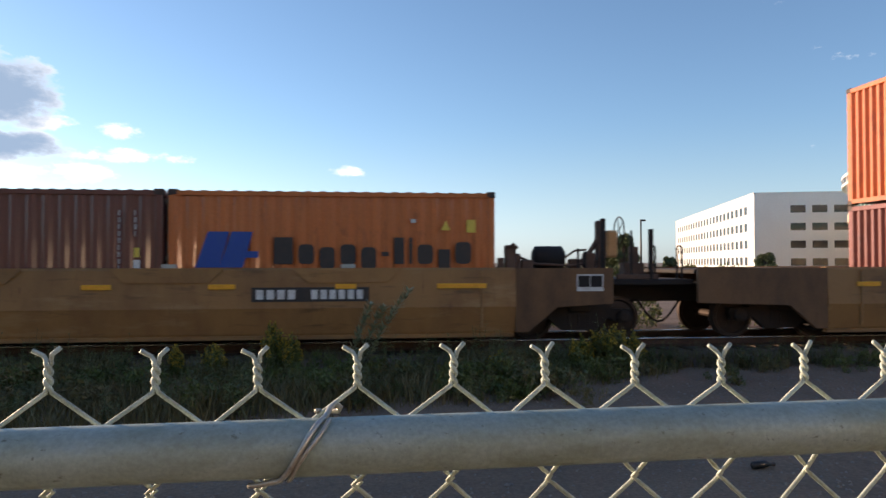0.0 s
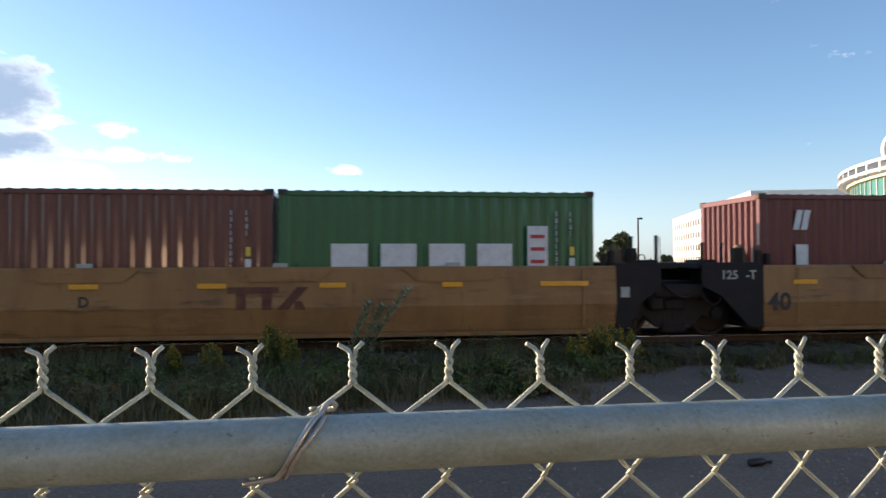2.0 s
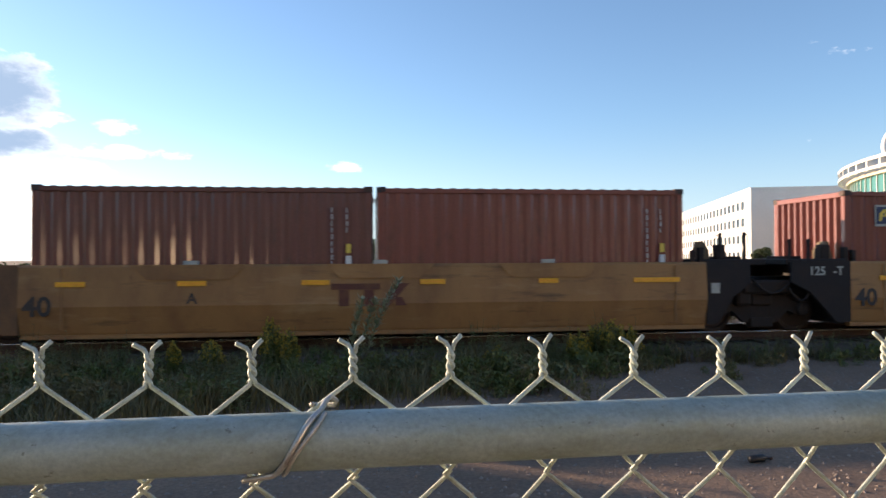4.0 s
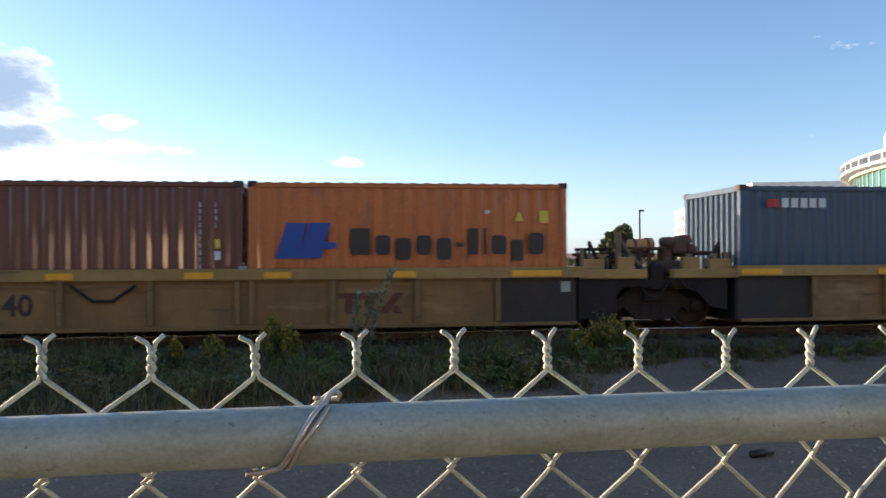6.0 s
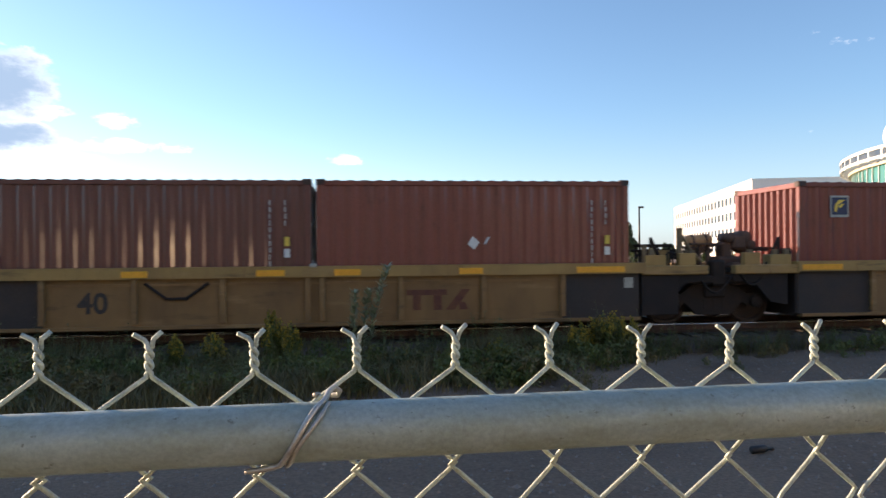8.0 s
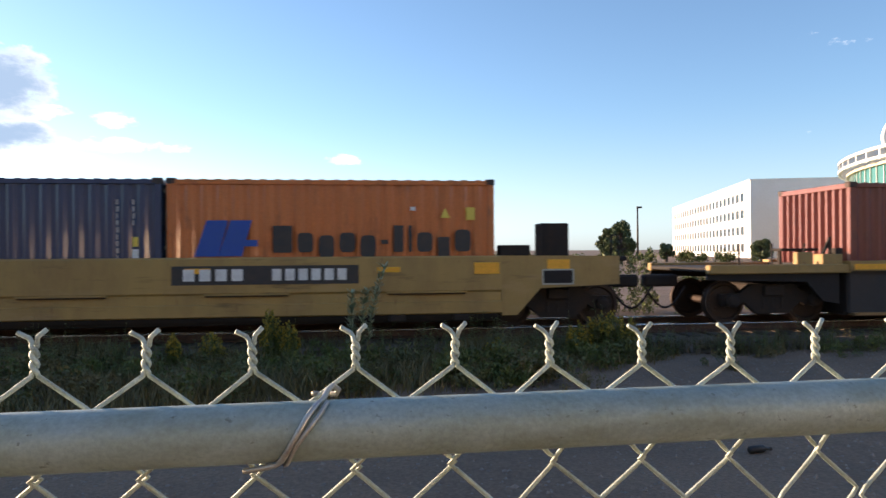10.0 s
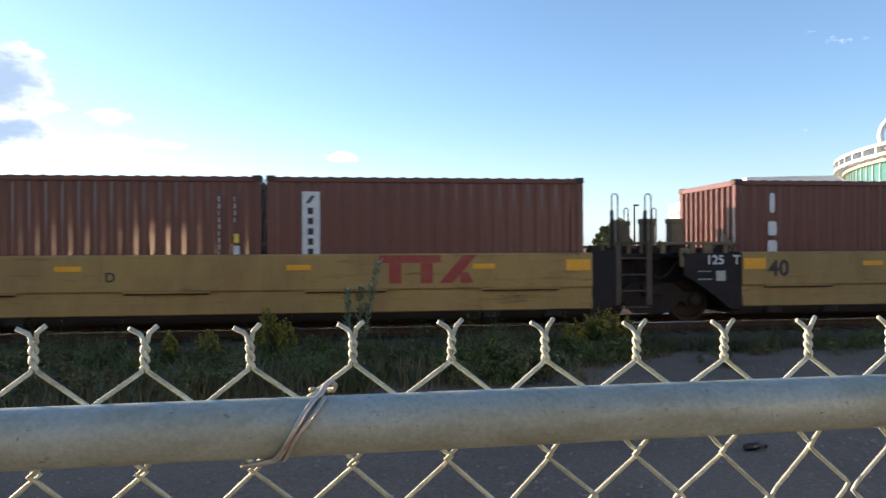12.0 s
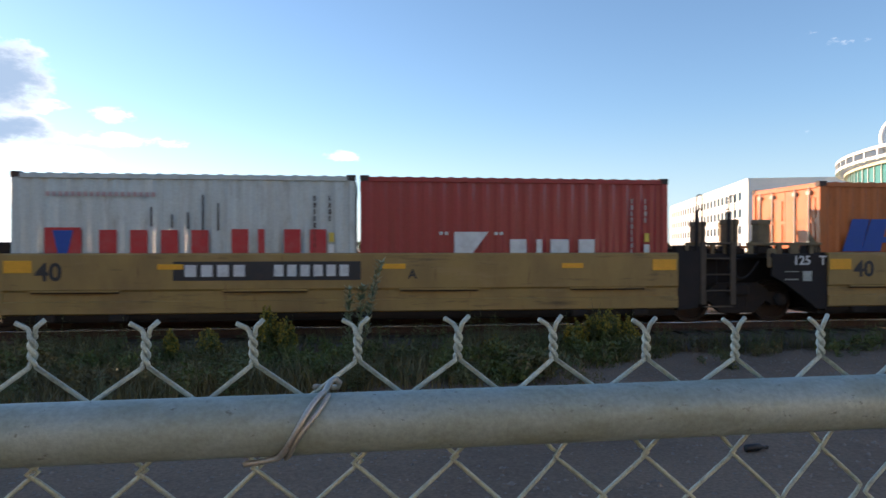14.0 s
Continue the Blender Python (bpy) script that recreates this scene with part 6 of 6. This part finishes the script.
def build_rotunda():
    R = 52.0
    ob = thing("rotunda", "round building with teal glass band, cream slab and white rim", "building")
    c = cam_place(110.0, 86.6)
    ob.matrix_world = Matrix.Translation((c.x, c.y, GZ))
    bm = bmesh.new()
    ring(bm, R - 2.1, R - 1.8, 9.6, 13.3, 160)
    part("glass_band", bm, M_TEALGLASS, ob, "teal tinted glass band")
    mull = bmesh.new()
    box(mull, R - 1.8, R - 1.66, -0.07, 0.07, 9.6, 13.3)
    mull = mesh_of("mullion", mull, M_WHITEMETAL)
    for k in range(150):
        m = part("mullion", mull, M_WHITEMETAL, ob)
        m.rotation_euler = (0, 0, 2 * math.pi * k / 150)
    bm = bmesh.new()
    ring(bm, 30.0, R - 0.8, 8.3, 9.6, 160)
    part("floor_slab", bm, M_CREAM, ob, "cream rounded floor slab")
    bm = bmesh.new()
    ring(bm, R - 4.0, R - 1.4, 7.7, 8.3, 160)
    part("slab_soffit", bm, M_CREAM, ob)
    bm = bmesh.new()
    ring(bm, 2.0, R - 1.2, 13.3, 13.7, 160)
    part("roof", bm, M_CREAM, ob)
    for z in (13.85, 15.15):
        bm = bmesh.new()
        ring(bm, R - 0.5, R, z, z + 0.4, 160)
        part("rim", bm, M_WHITEMETAL, ob, "white metal rim ring")
    spoke = bmesh.new()
    box(spoke, R - 2.6, R - 0.1, -0.2, 0.2, 13.7, 15.5)
    spoke = mesh_of("rim_bracket", spoke, M_WHITEMETAL)
    for k in range(90):
        m = part("rim_bracket", spoke, M_WHITEMETAL, ob)
        m.rotation_euler = (0, 0, 2 * math.pi * k / 90)
    col = bmesh.new()
    tube(col, [(R - 4.6, 0, 0), (R - 4.6, 0, 7.8)], 0.6, 20)
    col = mesh_of("column", col, M_CREAM, True)
    for k in range(44):
        m = part("column", col, M_CREAM, ob)
        m.rotation_euler = (0, 0, 2 * math.pi * (k + 0.35) / 44)
    bm = bmesh.new()
    ring(bm, 20.0, R - 14.0, 0, 8.0, 60)
    part("core_wall", bm, M_CREAM, ob)
    bm = bmesh.new()
    pts = [(2.7 * math.cos(2 * math.pi * k / 48), 0, 2.7 * math.sin(2 * math.pi * k / 48)) for k in range(49)]
    tube(bm, pts, 0.4, 8, cap=False)
    hoop = part("roof_hoop", bm, M_WHITEMETAL, ob, "white upright hoop", smooth=True)
    v = cam_place(61.3, 90.0) - Vector((c.x, c.y, 0))
    hoop.location = (v.x, v.y, 16.6)
    hoop.rotation_euler = (0, 0, radians(-35))


build_rotunda()


def build_lamp_post(side, depth, high, arm):
    p = cam_place(side, depth)
    ob = thing("street_lamp", "dark metal lamp post beyond the railway", "street lamp", "lamp posts")
    ob.matrix_world = Matrix.Translation((p.x, p.y, GZ))
    bm = bmesh.new()
    tube(bm, [(0, 0, 0), (0, 0, high * 0.5), (0, 0, high)], [0.2, 0.17, 0.13], 10)
    part("pole", bm, M_POLE, ob, smooth=True)
    part("lamp_head", soft_box(-0.15, arm, -0.2, 0.2, high - 0.05, high + 0.25, 0.05), M_POLE, ob)


def far_place(x, y, depth):
    """Sideways shift and height of a sight line at that depth."""
    return (x - 784) / 1215.0 * depth


build_lamp_post(far_place(545, 0, 140), 140, 9.4, 0.2)
build_lamp_post(far_place(1130, 0, 120), 120, 9.2, 0.8)


# ---------------- plants ----------------
def leaf_cloud(rng, centres, per, size, flat=0.5):
    """Many small folded leaves scattered round the centres (x, y, z, radius)."""
    vs, fs = [], []
    for cx, cy, cz, r in centres:
        for _ in range(per):
            d = rng.normal(size=3)
            d /= np.linalg.norm(d)
            q = np.array((cx, cy, cz)) + d * r * rng.uniform(0.35, 1.0)
            u = rng.normal(size=3)
            u /= np.linalg.norm(u)
            w = np.cross(u, rng.normal(size=3))
            w /= np.linalg.norm(w)
            s = size * rng.uniform(0.6, 1.4)
            i = len(vs)
            vs += [tuple(q - u * s), tuple(q + w * s * flat), tuple(q + u * s), tuple(q - w * s * flat)]
            fs += [(i, i + 1, i + 2), (i, i + 2, i + 3)]
    return vs, fs


def raw(name, vs, fs, mat):
    me = bpy.data.meshes.new(name)
    me.from_pydata(vs, [], fs)
    me.materials.append(mat)
    return me


def build_tree(side, depth, high, wide, seed):
    rng = np.random.default_rng(seed)
    p = cam_place(side, depth)
    ob = thing("tree", "distant green leafy tree beyond the railway", "tree", "distant trees")
    ob.matrix_world = Matrix.Translation((p.x, p.y, GZ))
    bm = bmesh.new()
    tube(bm, [(0, 0, -0.1), (0.1, 0, high * 0.25), (0, 0.1, high * 0.6), (0.1, 0, high * 0.9)], [0.3, 0.24, 0.14, 0.04], 8)
    cs = []
    for k in range(30):
        a = rng.uniform(0, 2 * math.pi)
        z = high * rng.uniform(0.16, 0.92)
        reach = wide * (1.0 - abs(z / high - 0.5) * 1.2) * rng.uniform(0.4, 1.0)
        tip = (reach * math.cos(a), reach * math.sin(a), z + 0.3)
        tube(bm, [(0, 0, z * 0.75), (tip[0] * 0.5, tip[1] * 0.5, z * 0.95), tip], [0.1, 0.06, 0.02], 5)
        cs.append((*tip, wide * rng.uniform(0.22, 0.42)))
    part("trunk", bm, M_BARK, ob)
    part("crown", raw("crown", *leaf_cloud(rng, cs, 260, 0.17), M_TREELEAF), M_TREELEAF, ob, "uneven leafy crown")


TREES = ((1100, 90, 5.5, 1.9), (1078, 92, 4.5, 1.4), (1112, 95, 4.4, 1.1), (1180, 105, 2.4, 1.2), (1350, 100, 2.9, 1.6), (678, 110, 4.5, 2.6), (666, 118, 4.0, 2.6))
for i, (px, depth, high, wide) in enumerate(TREES):
    build_tree(far_place(px, 0, depth), depth, high, wide, 50 + i)


def weed_edge(x):
    """Near edge of the weeds: they come closer on the far left."""
    return 9.3 - 2.0 * max(0.0, min(1.0, (1.0 - x) / 6.0)) + max(0.0, min(2.3, (x - 1.8) * 0.55))


def build_grass():
    rng = np.random.default_rng(5)
    vs, fs = [], []
    count = 0
    while count < 56000:
        x, y = rng.uniform(-13, 16), rng.uniform(6.8, 12.85)
        edge = weed_edge(x) + 0.5 * noise.noise((x * 0.8, 7.0, 0))
        if y < edge - 0.2 or rng.uniform() > min(1.0, 0.25 + (y - edge) * 0.9):
            continue
        lump = noise.noise((x * 0.7, y * 0.7, 2.0))
        h = (0.22 + 0.22 * lump) * rng.uniform(0.4, 1.5) * (1.0 if x < 3 else max(0.45, 1 - (x - 3) * 0.09))
        z = ground_height(x, y) - 0.02
        a, lean = rng.uniform(0, 6.283), rng.uniform(0.1, 0.9) * h
        w = rng.uniform(0.004, 0.010)
        dx, dy = math.cos(a), math.sin(a)
        i = len(vs)
        vs += [(x - dy * w, y + dx * w, z), (x + dy * w, y - dx * w, z), (x + dx * lean * 0.4 + dy * w * 0.8, y + dy * lean * 0.4 - dx * w * 0.8, z + h * 0.6), (x + dx * lean * 0.4 - dy * w * 0.8, y + dy * lean * 0.4 + dx * w * 0.8, z + h * 0.6), (x + dx * lean, y + dy * lean, z + h)]
        fs += [(i, i + 1, i + 2, i + 3), (i + 3, i + 2, i + 4)]
        count += 1
    tagged(new("grass", raw("grass", vs, fs, M_GRASS)), "dry green weeds and grass along the track", "grass", kind="stuff")


build_grass()


def weed_meshes():
    made = []
    for seed in range(6):
        rng = np.random.default_rng(90 + seed)
        stems = bmesh.new()
        vs, fs = [], []
        for k in range(7):
            a = rng.uniform(0, 6.28)
            r = rng.uniform(0.03, 0.16)
            x, y, h = r * math.cos(a), r * math.sin(a), rng.uniform(0.5, 1.0)
            lx, ly = x + 0.12 * h * math.cos(a), y + 0.12 * h * math.sin(a)
            tube(stems, [(x, y, -0.05), (x * 0.6 + lx * 0.4, y * 0.6 + ly * 0.4, h * 0.5), (lx, ly, h)], [0.006, 0.005, 0.002], 4)
            for j in range(26):
                t = rng.uniform(0.15, 1.0)
                px, py, pz = x + (lx - x) * t, y + (ly - y) * t, h * t
                b = rng.uniform(0, 6.28)
                L = rng.uniform(0.07, 0.17) * (1.2 - 0.7 * t)
                w = L * 0.22
                d = np.array((math.cos(b), math.sin(b), rng.uniform(-0.3, 0.5)))
                s = np.array((-math.sin(b), math.cos(b), 0)) * w
                o = np.array((px, py, pz))
                i = len(vs)
                vs += [tuple(o), tuple(o + d * L * 0.5 + s), tuple(o + d * L), tuple(o + d * L * 0.5 - s)]
                fs += [(i, i + 1, i + 2), (i, i + 2, i + 3)]
        tips = [(0.10 * math.cos(k), 0.10 * math.sin(k), 0.86 + 0.05 * (k % 3), 0.07) for k in range(6)]
        fl = leaf_cloud(rng, tips, 85, 0.015)
        made.append((mesh_of("stalk", stems, M_STEM), raw("foliage", vs, fs, M_LEAF), raw("blossom", *fl, M_GOLD)))
    return made


WEEDS = weed_meshes()


def put_weed(x, y, high, kind, k, leaf=None, flower=False, turn=0.0):
    ob = thing("weed", "yellow-flowered goldenrod weed by the track" if flower else "tall green leafy weed by the track", "weed", "weeds")
    ob.matrix_world = Matrix.Translation((x, y, ground_height(x, y) - 0.01)) @ Matrix.Rotation(turn, 4, "Z") @ Matrix.Scale(high, 4)
    stems, leaves, flowers = WEEDS[k % len(WEEDS)]
    tagged(part("stalk", stems, M_STEM, ob), kind="stuff")
    tagged(part("foliage", leaves, leaf or M_LEAF, ob), kind="stuff")
    if flower:
        tagged(part("blossom", flowers, M_GOLD, ob, "small yellow flower heads"), kind="stuff")


def build_weeds():
    rng = np.random.default_rng(12)
    n = 0
    while n < 200:
        x, y = rng.uniform(-11, 8.5), rng.uniform(7.2, 12.55)
        if y < weed_edge(x) + 0.15 or (x > 3.2 and y < 11.2):
            continue
        tall = rng.uniform(0.42, 0.85) * (1.0 if x < 3 else 0.7)
        put_weed(x, y, tall, 0, n, M_DEEP if rng.uniform() < 0.45 else M_LEAF, False, rng.uniform(0, 6.28))
        n += 1
    for k in range(80):
        x = rng.uniform(2.5, 10.5)
        put_weed(x, rng.uniform(11.3, 12.5), rng.uniform(0.35, 0.62), 0, k, M_GRASS if k % 3 == 0 else M_LEAF, False, rng.uniform(0, 6.28))
    # the clumps that stand out
    for x, y, high, flower in ((-5.1, 10.6, 0.75, False), (-4.7, 10.8, 0.7, False), (2.7, 10.4, 0.62, False), (2.3, 10.2, 0.6, False), (3.9, 11.3, 0.95, False), (4.2, 11.4, 1.05, False), (3.6, 11.3, 0.85, False), (4.55, 11.4, 0.85, False), (4.0, 11.1, 0.8, False), (3.3, 11.2, 0.7, False), (-0.1, 11.0, 0.8, False), (0.4, 11.0, 0.75, False)):
        put_weed(x, y, high, 0, int(abs(x) * 10), M_LEAF, flower, x)


build_weeds()


def build_far_weeds():
    """Tall weeds beyond the track, seen through the joints between cars."""
    rng = np.random.default_rng(77)
    cs = []
    for k in range(150):
        x, y = -16 + 28 * (k + rng.uniform()) / 150, rng.uniform(19.0, 21.0)
        top = 1.22 + 0.16 * noise.noise((x * 0.6, 4.0, 0.0)) + 0.14 * rng.uniform()
        for z in np.arange(GZ + 0.15, top, 0.3):
            cs.append((x + rng.normal() * 0.08, y + rng.normal() * 0.08, z, rng.uniform(0.16, 0.28)))
        cs.append((x, y, top, 0.12))
    tagged(new("undergrowth", raw("undergrowth", *leaf_cloud(rng, cs, 55, 0.06, 0.3), M_LEAF)), "tall sunlit green weeds beyond the track", "weeds", kind="stuff")


build_far_weeds()


def build_goldenrod(x, y, high, wide, seed):
    """A soft mound of leafy stems with loose yellow plumes at the tips."""
    rng = np.random.default_rng(seed)
    ob = thing("goldenrod", "bushy goldenrod with loose yellow flower plumes", "weed", "goldenrods")
    ob.matrix_world = Matrix.Translation((x, y, ground_height(x, y) - 0.02))
    stems, green, gold = bmesh.new(), [], []
    for k in range(26):
        a, r = rng.uniform(0, 6.28), wide * 0.5 * math.sqrt(rng.uniform())
        h = high * (1.0 - 0.35 * (r / (wide * 0.5)) ** 1.5) * rng.uniform(0.66, 0.97)
        tx, ty = r * math.cos(a), r * math.sin(a)
        tube(stems, [(tx * 0.3, ty * 0.3, 0), (tx * 0.7, ty * 0.7, h * 0.5), (tx, ty, h)], [0.006, 0.005, 0.002], 4)
        for j in range(9):
            t = 0.25 + 0.65 * j / 8
            green.append((tx * (0.3 + 0.7 * t), ty * (0.3 + 0.7 * t), h * t, 0.055 * (1.25 - 0.5 * t)))
        for j in range(4):
            gold.append((tx + rng.normal() * 0.022, ty + rng.normal() * 0.022, h - 0.045 * j, 0.014 + 0.012 * j))
    tagged(part("stalk", stems, M_STEM, ob), kind="stuff")
    tagged(part("foliage", raw("foliage", *leaf_cloud(rng, green, 16, 0.028, 0.3), M_LEAF), M_LEAF, ob), kind="stuff")
    tagged(part("blossom", raw("blossom", *leaf_cloud(rng, gold, 22, 0.014, 0.6), M_GOLD), M_GOLD, ob, "loose yellow flower plumes"), kind="stuff")


for k, (x, y, high, wide) in enumerate(((-1.46, 11.4, 1.08, 0.46), (-1.15, 11.3, 0.82, 0.34), (-2.4, 11.4, 0.76, 0.36), (-3.0, 11.4, 0.70, 0.20), (2.15, 10.9, 0.55, 0.40), (4.1, 11.25, 1.10, 0.62), (4.5, 11.3, 0.82, 0.45), (3.6, 11.2, 0.8, 0.4))):
    build_goldenrod(x, y, high, wide, 400 + k)


def build_shrubs():
    """Low leafy clumps among the grass."""
    rng = np.random.default_rng(31)
    made = []
    for k in range(5):
        cs = [(rng.normal() * 0.2, rng.normal() * 0.16, rng.uniform(0.08, 0.34), rng.uniform(0.10, 0.19)) for _ in range(9)]
        made.append(raw("foliage", *leaf_cloud(rng, cs, 75, 0.030, 0.42), M_LEAF))
    spots = [(rng.uniform(-9.5, 6.5), rng.uniform(8.0, 11.9)) for _ in range(75)]
    spots += [(2.1 + rng.normal() * 0.5, 9.9 + rng.normal() * 0.35) for _ in range(14)]
    spots += [(-4.6 + rng.normal() * 0.6, 10.6 + rng.normal() * 0.4) for _ in range(12)]
    spots += [(4.0 + rng.normal() * 0.5, 11.4 + rng.normal() * 0.25) for _ in range(10)]
    spots += [(7.0, 11.2), (8.2, 11.0), (5.65, 10.3), (9.3, 11.5)]
    for k, (x, y) in enumerate(spots):
        if y < weed_edge(x) + 0.1 and k < 75:
            continue
        ob = thing("shrub", "low leafy green clump among the weeds", "shrub", "shrubs")
        s = rng.uniform(0.6, 1.15)
        ob.matrix_world = Matrix.Translation((x, y, ground_height(x, y) - 0.03)) @ Matrix.Rotation(k * 1.3, 4, "Z") @ Matrix.Scale(s, 4)
        tagged(part("foliage", made[k % 5], (M_LEAF, M_DEEP, M_LEAF, M_GRASS)[k % 4], ob), kind="stuff")


build_shrubs()


def build_tall_weed(x, y, tips):
    """A single tall leafy stalk with narrow leaves all along."""
    rng = np.random.default_rng(3)
    ob = thing("tall_weed", "tall leaning weed stalks with narrow grey-green leaves", "weed")
    ob.matrix_world = Matrix.Translation((x, y, ground_height(x, y) - 0.02))
    for tx, h, bx in tips:
        bm = bmesh.new()
        pts = [(bx + tx * t * t, 0.05 * t, h * t) for t in (0, 0.25, 0.5, 0.75, 1.0)]
        tube(bm, pts, [0.009, 0.008, 0.006, 0.004, 0.002], 5)
        part("stem", bm, M_STEM, ob)
        vs, fs = [], []
        for j in range(260):
            t = rng.uniform(0.25, 1.0)
            o = np.array((bx + tx * t * t, 0.05 * t, h * t))
            b = rng.uniform(0, 6.28)
            L = rng.uniform(0.06, 0.14)
            d = np.array((math.cos(b), math.sin(b), rng.uniform(0.2, 0.9)))
            s = np.array((-math.sin(b), math.cos(b), 0)) * L * 0.16
            i = len(vs)
            vs += [tuple(o), tuple(o + d * L * 0.5 + s), tuple(o + d * L), tuple(o + d * L * 0.5 - s)]
            fs += [(i, i + 1, i + 2), (i, i + 2, i + 3)]
        tagged(part("foliage", raw("foliage", vs, fs, M_SILVER), M_SILVER, ob), kind="stuff")
    return ob


TALL_WEED = build_tall_weed(0.08, 11.3, ((0.22, 1.66, 0.0), (0.03, 1.24, -0.10), (-0.02, 1.2, -0.26)))


def build_gravel():
    rng = np.random.default_rng(8)
    vs, fs = [], []
    for _ in range(9000):
        x, y = rng.uniform(-6, 11), rng.uniform(2.2, 12.5)
        s = rng.uniform(0.008, 0.026) * (1.6 if rng.uniform() < 0.06 else 1)
        z = ground_height(x, y)
        i = len(vs)
        j = rng.uniform(0.6, 1.3, 6)
        a = rng.uniform(0, 6.28)
        c, q = math.cos(a), math.sin(a)
        for k, (u, v, w) in enumerate(((1, 0, 0), (0, 1, 0), (-1, 0, 0), (0, -1, 0), (0, 0, 0.7), (0, 0, -0.5))):
            u, v = u * j[k] * s, v * j[k] * s
            vs.append((x + u * c - v * q, y + u * q + v * c, z + w * s * j[k]))
        fs += [(i, i + 1, i + 4), (i + 1, i + 2, i + 4), (i + 2, i + 3, i + 4), (i + 3, i, i + 4), (i + 1, i, i + 5), (i + 2, i + 1, i + 5), (i + 3, i + 2, i + 5), (i, i + 3, i + 5)]
    tagged(new("gravel", raw("gravel", vs, fs, M_STONE)), "loose grey gravel stones on the lot", "gravel", kind="stuff")


build_gravel()


def build_scrap():
    ob = thing("scrap_bottle", "dark crushed bottle lying on the gravel", "bottle")
    ob.matrix_world = pose(3.73, 6.12, ground_height(3.73, 6.12) + 0.035, 0, 0, 8)
    bm = bmesh.new()
    tube(bm, [(-0.12, 0, 0), (-0.11, 0, 0), (0.03, 0, 0.005), (0.07, 0, 0), (0.11, 0, -0.005)], [0.02, 0.036, 0.036, 0.016, 0.015], 12)
    part("bottle_body", bm, M_BOTTLE, ob, smooth=True)
    bm = bmesh.new()
    tube(bm, [(0.108, 0, -0.005), (0.13, 0, -0.006)], 0.018, 10)
    part("cap", bm, M_LETTER_K, ob)


build_scrap()

motions()
